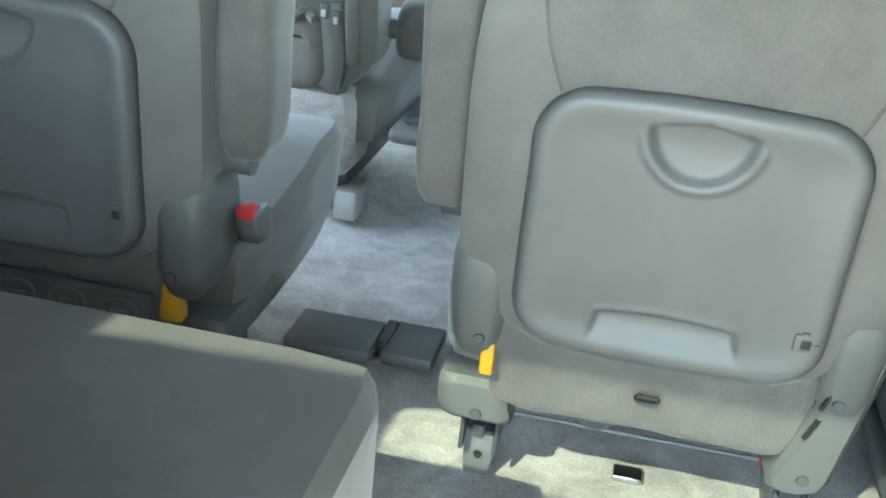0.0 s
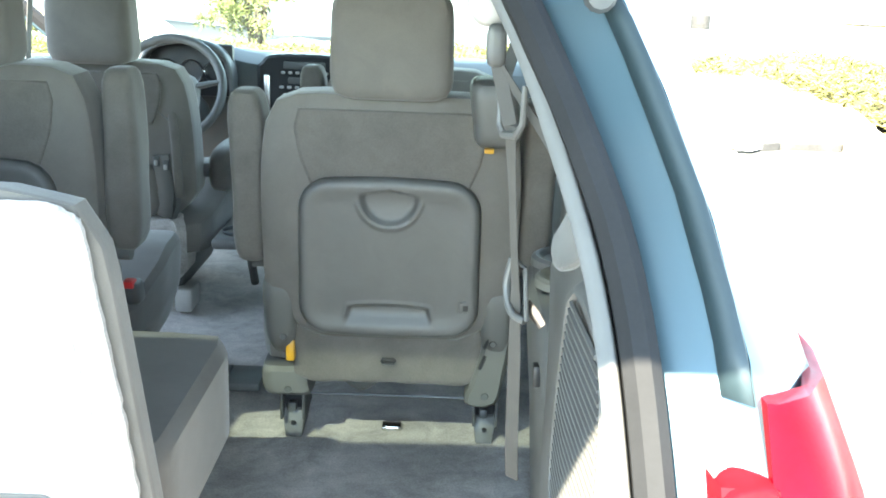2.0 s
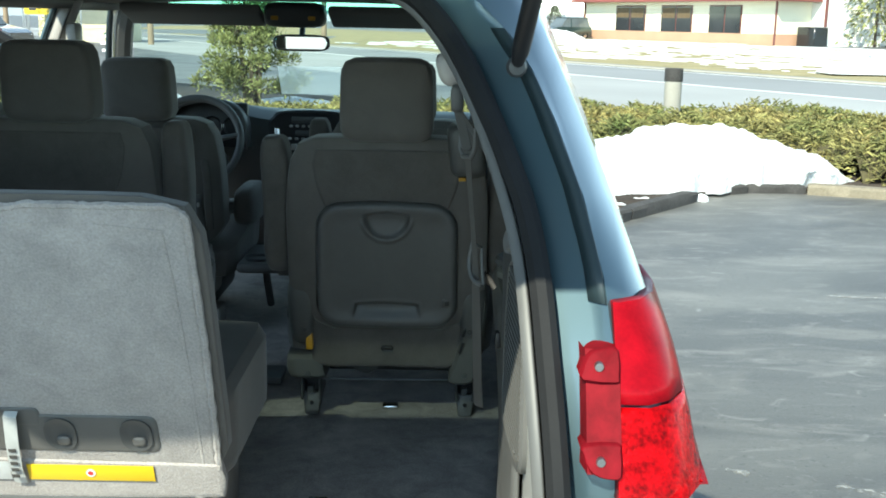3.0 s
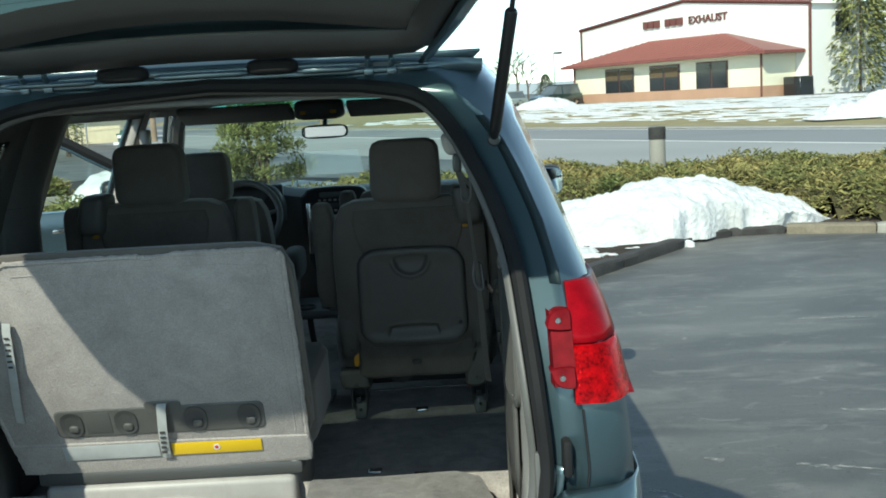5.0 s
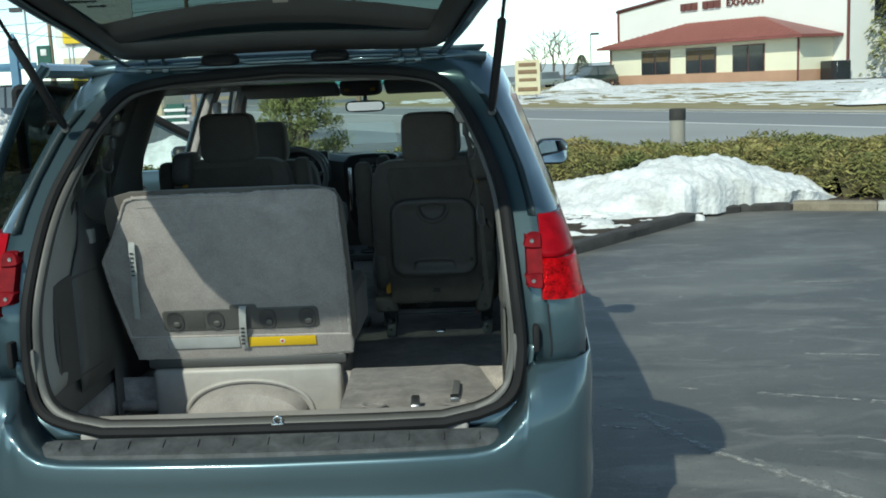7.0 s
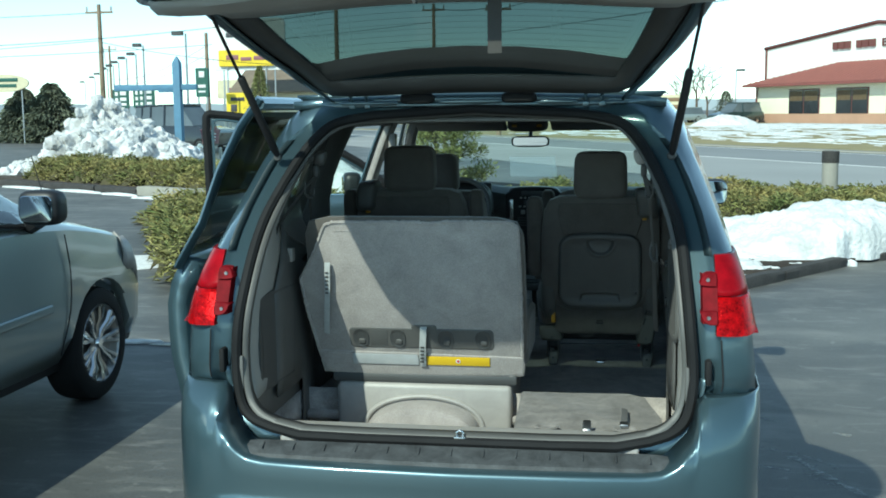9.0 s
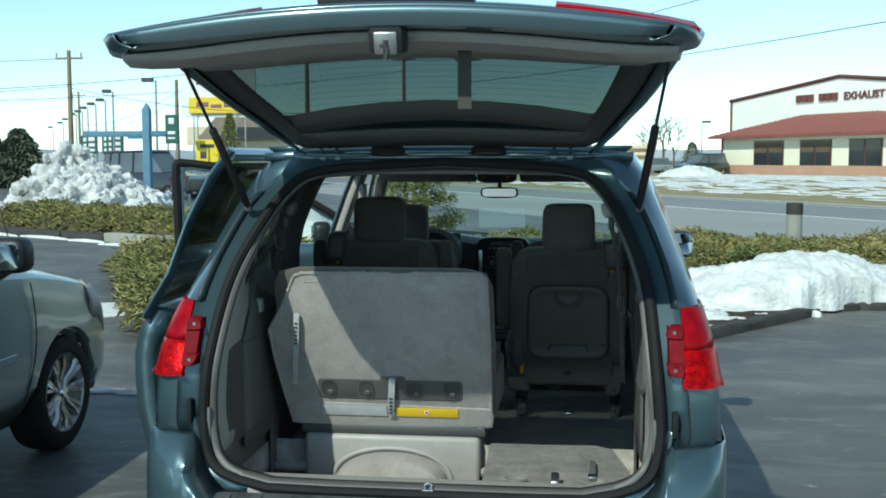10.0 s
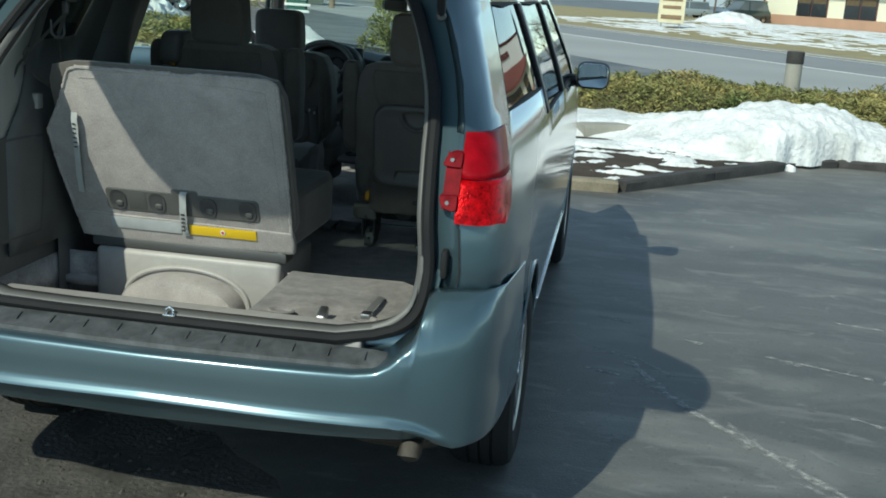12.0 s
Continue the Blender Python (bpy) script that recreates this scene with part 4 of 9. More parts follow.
# ---- inside the van: floor, sills, trim ----
bm = bmesh.new()
fy = (0.74, 1.1, 1.5, 2.0, 2.6, 3.2, 3.7)
fx = [k / 6 - 1 for k in range(13)]
sheet(bm, lambda i, j: Vector((fx[j] * (0.73 if i < 2 else 0.86), fy[i], 0.575 + 0.004 * rough_at((fx[j] * 3, fy[i] * 2, 0)) - (0.02 if 1 < i < 5 and abs(fx[j]) < 0.2 else 0))), 7, 13, lambda i, j: True)
part("cabin_floor", bm, CARPET, van, "worn grey carpeted cabin floor", thick=0.03)
bm = bmesh.new()
outline = [(-0.71, 0.10), (0.71, 0.10), (0.71, 0.78), (-0.71, 0.78)]
rings = [[Vector((x, y, z)) for x, y in outline] for z in (0.66, 0.50)]
loft(bm, rings, True, False)
bm.faces.new([bm.verts.new((x, y, 0.50)) for x, y in outline])
part("cargo_well", bm, CARPET, van, "grey carpeted well behind the rear seat", thick=0.01)
for s in (1, -1):
    part("well_side", rbox(bmesh.new(), (s * 0.716 - 0.008, 0.10, 0.50), (s * 0.716 + 0.008, 0.84, 0.94), 0.004), PLASTIC, van, "grey moulded side of the load well")
bm = bmesh.new()
rbox(bm, (-0.165, 1.865, 0.560), (-0.012, 1.985, 0.584), 0.006)
track = part("floor_rail_cover", bm, PLASTIC, van, "grey plastic seat track cover")
part("cover_end", rbox(bmesh.new(), (0.004, 1.875, 0.560), (0.095, 2.0, 0.584), 0.006), PLASTIC, track)
part("cover_latch", rbox(bmesh.new(), (-0.010, 1.90, 0.560), (0.010, 1.99, 0.588), 0.004), BLACK, track)
for x, y in ((0.433, 1.667), (0.30, 1.05), (0.44, 1.0)):
    bm = bmesh.new()
    rbox(bm, (x - 0.022, y - 0.012, 0.572), (x + 0.022, y + 0.022, 0.584), 0.004)
    part("floor_latch", bm, CHROME, van, "bright steel floor latch")

for s in (1, -1):
    # ribbed speaker panel low on the side of the load space
    wall = lambda u, v, d, s=s: Vector((s * (inner_x(u, v) - d), u, v))
    shape = [(0.34, 0.97), (0.50, 0.95), (0.655, 0.97), (0.655, 1.08), (0.615, 1.20), (0.58, 1.255), (0.545, 1.268), (0.44, 1.266), (0.37, 1.255), (0.335, 1.20), (0.33, 1.08)]
    line = [(p.x, p.y) for p in smooth_line([(u, v, 0) for u, v in shape], 4, True)]
    if s > 0:
        bm = bmesh.new()
        relief(bm, [(line, -0.012), (line, 0.006), (inset(line, 0.006), 0.011), (inset(line, 0.014), 0.010), (inset(line, 0.018), 0.002)], wall)
        grille = part("speaker_panel", bm, PLASTIC, van, "moulded grey panel with slanted speaker ribs")
        inner = inset(line, 0.022)
        for k in range(27):
            h = 0.962 + 0.0116 * k
            ends = []
            for q in range(len(inner)):
                (y1, z1), (y2, z2) = inner[q - 1], inner[q]
                if (z1 > h) != (z2 > h):
                    ends.append((y2 - y1) * (h - z1) / (z2 - z1) + y1)
            if len(ends) >= 2 and max(ends) - min(ends) > 0.04:
                run = [wall(min(ends) + (max(ends) - min(ends)) * t / 6, h, 0.0070) for t in range(7)]
                part("rib", tube(bmesh.new(), run, 0.0036, 6), PLASTIC, grille)
    else:
        # flat plate in place of a recessed pocket, the recess's shade in its colour
        line = [(p.x, p.y) for p in smooth_line([(0.245, 0.80, 0), (0.25, 1.07, 0), (0.285, 1.105, 0), (0.58, 1.105, 0), (0.625, 1.07, 0), (0.595, 0.80, 0), (0.56, 0.765, 0), (0.28, 0.775, 0)], 4, True)][::-1]
        bm = bmesh.new()
        relief(bm, [(line, -0.010), (line, 0.004), (inset(line, 0.008), 0.007), (inset(line, 0.02), 0.005)], wall)
        part("pocket_shade", bm, PLASTIC_DARK, van, "dark plate standing in for the shaded side pocket")
        bm = bmesh.new()
        rbox(bm, (-0.012, 0.565, 1.185), (0.012, 0.60, 1.235), 0.004, fn=lambda p: Vector((-(inner_x(p.y, p.z) - 0.005) + p.x, p.y, p.z)))
        part("cargo_lamp", bm, PLASTIC_PALE, van)
    # armrest shelf with cup rings beside the rear seat
    bm = bmesh.new()
    ringset = []
    for k in range(9):
        y = 0.90 + 0.50 * k / 8
        inn = 0.684 + 0.02 * abs(k / 4 - 1) ** 3
        top = 1.085 - 0.10 * max(0, 1 - k / 2) ** 2
        xo = inner_x(y, 1.0) + 0.02
        ringset.append([Vector((s * x, y, z)) for x, z in ((xo, 0.585), (inn + 0.035, 0.585), (inn + 0.018, 0.85), (inn, top - 0.04), (inn + 0.012, top - 0.012), (inn + 0.035, top), (xo, top + 0.012))])
    loft(bm, ringset, True, True)
    shelf = part("armrest_shelf", bm, PLASTIC, van, "grey plastic armrest shelf with cup rings")
    for yc, xc, r in ((1.262, 0.762, 0.058), (1.135, 0.757, 0.056)):
        bm = lathe(bmesh.new(), ((r + 0.012, -0.006), (r + 0.010, 0.006), (r + 0.004, 0.011), (r - 0.004, 0.009), (r - 0.010, 0.002), (r - 0.030, -0.001), (0.0, -0.002)), lambda a, b, h: Vector((s * (xc + a), yc + b, 1.096 + h)), 28)
        part("cup_ring", bm, PLASTIC, shelf)
    part("belt_slot", rbox(bmesh.new(), (s * 0.690 - 0.006, 0.985, 0.965), (s * 0.690 + 0.006, 1.01, 1.0), 0.003), BLACK, shelf)
    line = [(0.925, 1.325), (0.905, 1.355), (0.855, 1.374), (0.72, 1.382), (0.61, 1.382), (0.565, 1.364), (0.57, 1.335), (0.61, 1.28), (0.71, 1.235), (0.81, 1.215), (0.895, 1.245)]
    line = [(p.x, p.y) for p in smooth_line([(u, v, 0) for u, v in line], 3, True)]
    bm = bmesh.new()
    relief(bm, [(line, -0.01), (line, 0.003), (inset(line, 0.004), 0.007), (inset(line, 0.010), 0.0075)], lambda u, v, d, s=s: Vector((s * (inner_x(u, v) - d), u, v)))
    part("trim_pad", bm, FABRIC, van, "pale woven cloth pad in the side trim")
    # broad pillar cover between the side windows
    bm = bmesh.new()
    ringset = []
    for z, d in ((1.05, 0.0), (1.2, 0.0), (1.35, 0.002), (1.45, 0.025), (1.55, 0.065), (1.64, 0.11), (1.70, 0.15)):
        ringset.append([Vector((s * (0.858 - d - 0.105 * math.cos(a)), 1.375 + 0.125 * math.sin(a), z)) for a in (radians(-96 + 12 * k) for k in range(17))])
    loft(bm, ringset, False, False)
    column = part("pillar_cover", bm, PLASTIC, van, "rounded grey pillar cover", thick=0.006)
    part("cover_seam", tube(bmesh.new(), [Vector((s * (0.844 - 0.105 * math.cos(a)), 1.375 + 0.126 * math.sin(a), 1.405)) for a in (radians(-90 + 15 * k) for k in range(13))], 0.0016, 4), PLASTIC_DARK, column)
    # rear belts: turning loop, web, pale clip, tongue with its bright plate
    bm = soft(bmesh.new(), (s * 0.575 - 0.021, 0.60, 1.533), (s * 0.575 + 0.021, 0.65, 1.588), 3, 8, fn=lambda p: p + Vector((s * 0.25 * (1.56 - p.z), 0, 0)))
    # pale plastic, but darker on the driver's side, with the shade there in its colour
    guide = part("belt_guide", bm, PLASTIC_PALE if s > 0 else PLASTIC, van, "plastic shoulder belt guide")
    part("guide_mount", soft(bmesh.new(), (s * 0.615 - 0.026, 0.615, 1.540), (s * 0.615 + 0.026, 0.67, 1.592), 4, 6), PLASTIC, guide)
    bm = soft(bmesh.new(), (s * 0.588 - 0.011, 0.592, 1.492), (s * 0.588 + 0.011, 0.612, 1.538), 4, 6)
    part("guide_slot", bm, PLASTIC_DARK, guide)
    ring, clip, hook = Vector((s * 0.590, 0.602, 1.497)), Vector((s * 0.606, 0.585, 1.432)), Vector((s * 0.627, 0.66, 1.222))
    bm = bmesh.new()
    tube(bm, [ring, ring.lerp(clip, 0.5), clip], 0.010, 6, flat=0.12, up=(0.4, 1, 0.5))
    tube(bm, [ring, Vector((s * 0.645, 0.56, 1.42)), Vector((s * 0.70, 0.50, 1.33)), Vector((s * 0.715, 0.47, 1.26))], 0.006, 6, flat=0.2, up=(0.4, 1, 0.5))
    tube(bm, [clip, clip.lerp(hook, 0.4), hook], [0.008, 0.005, 0.006], 6, flat=0.12, up=(0.55, 1, 0))
    tube(bm, [hook, Vector((s * 0.632, 0.69, 1.13)), Vector((s * 0.640, 0.76, 0.97)), Vector((s * 0.645, 0.79, 0.91))], [0.007, 0.010, 0.011, 0.011], 6, flat=0.12, up=(0.55, 1, 0))
    part("belt_web", bm, BELT, guide)
    bm = bmesh.new()
    u = Vector((s * 0.5, -0.85, 0)).normalized()
    loop = [clip + u * a + Vector((0, 0, h)) for a, h in ((-0.020, 0.055), (-0.021, 0.0), (-0.012, -0.012), (0.012, -0.010), (0.024, 0.004), (0.025, 0.045))]
    tube(bm, loop, [0.003, 0.004, 0.005, 0.005, 0.004, 0.003], 8)
    part("belt_clip", bm, CLIP, guide, "pale plastic belt clip")
    bm = bmesh.new()
    tube(bm, smooth_line([hook + Vector((s * -0.004, 0.02, 0.035)), hook + Vector((s * -0.010, 0.022, 0.0)), hook + Vector((s * -0.004, 0.004, -0.028)), hook + Vector((s * 0.012, -0.012, -0.034))], 4), 0.0048, 8)
    tube(bm, [hook + Vector((s * -0.004, 0.02, 0.035)), hook + Vector((s * 0.010, -0.004, 0.03)), hook + Vector((s * 0.014, -0.012, -0.034))], 0.003, 8)
    tongue = part("belt_tongue", bm, CLIP, guide)
    bm = bmesh.new()
    tube(bm, [Vector((s * 0.642, 0.675, 1.203)), Vector((s * 0.651, 0.670, 1.191)), Vector((s * 0.662, 0.663, 1.177))], [0.009, 0.011, 0.008], 4, flat=0.15, up=(s * 0.6, 0.7, 0.3))
    part("tongue_plate", bm, CHROME, tongue)
    # grab bars inside the doors' pillars and the front pillar lining
    bm = tube(bmesh.new(), [side_point(s, len(COLS) + 6 - 12, z) + Vector((-s * 0.07, 0.02, 0)) for z in (1.15, 1.3, 1.45, 1.6, 1.72)], 0.035, 8)
    part("front_pillar_cover", bm, PLASTIC, van)
    bm = tube(bmesh.new(), [Vector((s * (side_x(2.6, z) - 0.045), lean(2.6, z), z)) for z in (0.6, 0.9, 1.15, 1.35, 1.55, 1.70)], 0.036, 10)
    part("centre_pillar_cover", bm, PLASTIC_PALE, van, "pale plastic pillar cover")
    bm = bmesh.new()
    belt_top = Vector((s * 0.70, 2.56, 1.56))
    rbox(bm, (s * 0.705 - 0.02, 2.52, 1.50), (s * 0.705 + 0.02, 2.59, 1.61), 0.012)
    fg = part("belt_guide", bm, PLASTIC_PALE, van, "pale plastic front belt guide")
    part("belt_web", tube(bmesh.new(), [belt_top + Vector((-s * 0.03, 0, -0.02)), Vector((s * 0.69, 2.5, 1.1)), Vector((s * 0.70, 2.5, 0.62))], 0.022, 6, flat=0.08, up=(1, 0, 0)), BELT_DARK, fg)
# second-row shoulder belt on the passenger's side
bm = soft(bmesh.new(), (0.69, 1.53, 1.62), (0.735, 1.61, 1.70), 4, 6)
g2 = part("belt_guide", bm, PLASTIC, van, "grey plastic second-row belt guide")
bm = tube(bmesh.new(), [(0.712, 1.56, 1.64), (0.675, 1.51, 1.50), (0.632, 1.43, 1.375)], 0.014, 6, flat=0.12, up=(0, 1, 0))
part("belt_web", bm, BELT_DARK, g2)
# inner door panel with ribbed storage, beside the second-row seat
bm = bmesh.new()
rbox(bm, (0.80, 1.64, 0.60), (0.87, 2.52, 1.16), 0.03, 3)
panel = part("door_panel", bm, PLASTIC, van, "grey inner door panel")
for k in range(6):
    bm = rbox(bmesh.new(), (0.775, 1.66, 0.62 + 0.065 * k), (0.812, 2.0, 0.650 + 0.065 * k), 0.008)
    part("panel_rib", bm, PLASTIC_DARK, panel)

# ---- dashboard, wheel, console ----
bm = bmesh.new()
ringset = []
for k in range(17):
    x = -0.84 + 1.68 * k / 16
    hump = 0.035 * math.exp(-((x + 0.37) / 0.16) ** 4)
    ringset.append([Vector((x, y, z)) for y, z in ((3.62, 0.62), (3.45, 0.80), (3.36, 1.00), (3.33, 1.14 + hump * 0.5), (3.36, 1.21 + hump), (3.45, 1.24 + hump), (3.62, 1.245 + hump * 0.3), (3.98, 1.175), (3.98, 0.62))])
loft(bm, ringset, True, True)
dash = part("dashboard", bm, PLASTIC_DARK, van, "dark grey moulded dashboard")
bm = bmesh.new()
stack = lambda u, v, d: Vector((0.008 + u, 3.30 + 0.16 * (1 - (v + 0.28) / 0.56) * 0.2 - d - 0.0, 1.09 + v))
outline = [(0.172, 0.08), (0.155, 0.145), (0.10, 0.172), (-0.10, 0.172), (-0.155, 0.145), (-0.172, 0.08), (-0.13, -0.26), (0.13, -0.26)]
outline = [(p.x, p.y) for p in smooth_line([(u, v, 0) for u, v in outline], 4, True)]
relief(bm, [(outline, -0.08), (outline, 0.0), (inset(outline, 0.01), 0.006), (inset(outline, 0.02), 0.002)], stack)
centre = part("radio_panel", bm, BLACK, dash, "black radio and climate panel")
for row, (v, n, w, h) in enumerate(((0.135, 1, 0.15, 0.026), (0.108, 7, 0.014, 0.010), (0.08, 1, 0.12, 0.022), (0.055, 7, 0.016, 0.010), (0.02, 3, 0.026, 0.026), (-0.015, 1, 0.20, 0.006), (-0.03, 1, 0.20, 0.006), (-0.045, 1, 0.20, 0.006), (-0.06, 1, 0.20, 0.006), (-0.11, 3, 0.05, 0.05))):
    for k in range(n):
        u = (k - (n - 1) / 2) * (w + (0.012 if w < 0.02 else 0.04))
        bm = bmesh.new()
        rbox(bm, (u - w / 2, 0, v - h / 2), (u + w / 2, 0.01, v + h / 2), 0.003, fn=lambda p: stack(p.x, p.z, p.y))
        part("control", bm, PLASTIC_DARK if w > 0.03 else STEEL, centre)
for u in (-0.135, 0.135):
    bm = bmesh.new()
    rbox(bm, (u - 0.012, 0, -0.16), (u + 0.012, 0.014, 0.10), 0.005, fn=lambda p: stack(p.x, p.z, p.y))
    part("chrome_strip", bm, CHROME, centre)
hood = [(-0.58, 3.24, 1.10), (-0.575, 3.235, 1.20), (-0.53, 3.225, 1.275), (-0.41, 3.22, 1.305), (-0.29, 3.225, 1.275), (-0.245, 3.235, 1.20), (-0.24, 3.24, 1.10)]
hood = smooth_line(hood, 4)
bm = bmesh.new()
loft(bm, [hood, [p + Vector((0, 0.02, 0.012)) for p in hood], [p + Vector((0, 0.22, -0.01)) for p in hood]], False, False)
part("instrument_hood", bm, PLASTIC_DARK, dash, "dark hood over the instruments", thick=0.012)
bm = rbox(bmesh.new(), (-0.57, 3.31, 1.10), (-0.25, 3.34, 1.29), 0.012)
cluster = part("instrument_panel", bm, BLACK, dash)
for x in (-0.49, -0.40, -0.31):
    bm = bmesh.new()
    lathe(bm, ((0.034, 0.0), (0.040, -0.012), (0.044, -0.008), (0.044, 0.01)), lambda a, b, h: Vector((x + a, 3.305 + h, 1.19 + b)), 20)
    part("dial_ring", bm, CHROME, cluster)
HUB = Matrix.Translation((-0.407, 3.02, 1.16)) @ Matrix.Rotation(radians(-24), 4, "X")
bm = tube(bmesh.new(), [HUB @ Vector((0.178 * math.cos(a), 0, 0.178 * math.sin(a))) for a in (2 * math.pi * k / 36 for k in range(36))], 0.0155, 10, closed=True)
steer = part("steering_wheel", bm, PLASTIC, van, "grey four-spoke steering wheel")
bm = soft(bmesh.new(), (-0.10, -0.02, -0.10), (0.10, 0.05, 0.06), 3.2, 8, fn=lambda p: HUB @ p)
hub = part("wheel_boss", bm, PLASTIC_PALE, steer)
for a in (10, 170, -50, -130):
    e = Vector((math.cos(radians(a)), 0, math.sin(radians(a))))
    part("spoke", tube(bmesh.new(), [HUB @ (e * 0.05 + Vector((0, 0.02, 0))), HUB @ (e * 0.175)], [0.028, 0.016], 8, flat=0.5), PLASTIC, steer)
part("steering_column", tube(bmesh.new(), [HUB @ Vector((0, 0.03, 0)), HUB @ Vector((0, 0.30, 0))], [0.06, 0.075], 12), PLASTIC_DARK, steer)
bm = bmesh.new()
rbox(bm, (-0.13, 2.36, 0.785), (0.12, 2.70, 0.82), 0.015, 3)
for x in (-0.07, 0.06):
    tube(bm, [(x, 2.60, 0.79), (x, 2.64, 0.70), (x, 2.72, 0.585)], 0.014, 8)
console = part("centre_console", bm, PLASTIC, van, "grey console tray with cup holders")
for x in (-0.065, 0.055):
    bm = lathe(bmesh.new(), ((0.046, 0.0), (0.05, 0.006), (0.046, 0.008), (0.04, -0.02), (0.0, -0.02)), lambda a, b, h: Vector((x + a, 2.44 + b, 0.822 + h)), 20)
    part("cup_holder", bm, PLASTIC_DARK, console)
bm = bmesh.new()
soft(bm, (-0.12, 2.93, 1.605), (0.11, 3.10, 1.70), 5, 7)
overhead = part("overhead_console", bm, PLASTIC_DARK, van, "dark overhead console with map lamps")
for x in (-0.075, 0.065):
    bm = rbox(bmesh.new(), (x - 0.014, 2.925, 1.632), (x + 0.014, 2.935, 1.648), 0.004)
    part("map_lamp", bm, AMBER, overhead)
bm = soft(bmesh.new(), (-0.112, 3.115, 1.512), (0.112, 3.15, 1.578), 4, 8)
rear_mirror = part("rear_view_mirror", bm, BLACK, van, "black rear-view mirror")
bm = bmesh.new()
slab(bm, rrect(0.205, 0.052, 0.02, 4), lambda u, v, d: Vector((u, 3.1165 - d, 1.545 + v)), 0.0, 0.003)
part("mirror_face", bm, MIRROR, rear_mirror)
part("mirror_stalk", tube(bmesh.new(), [(0, 3.14, 1.56), (0, 3.19, 1.64), (0, 3.24, 1.67)], 0.012, 8), BLACK, rear_mirror)
for x0, x1 in ((-0.66, -0.13), (0.125, 0.62)):
    bm = rbox(bmesh.new(), (x0, 2.93, 1.635), (x1, 3.11, 1.672), 0.014, 3, fn=lambda p: p + Vector((0, 0, -0.28 * (p.y - 3.0))))
    part("sun_visor", bm, HEADLINER, van, "pale folded sun visor")


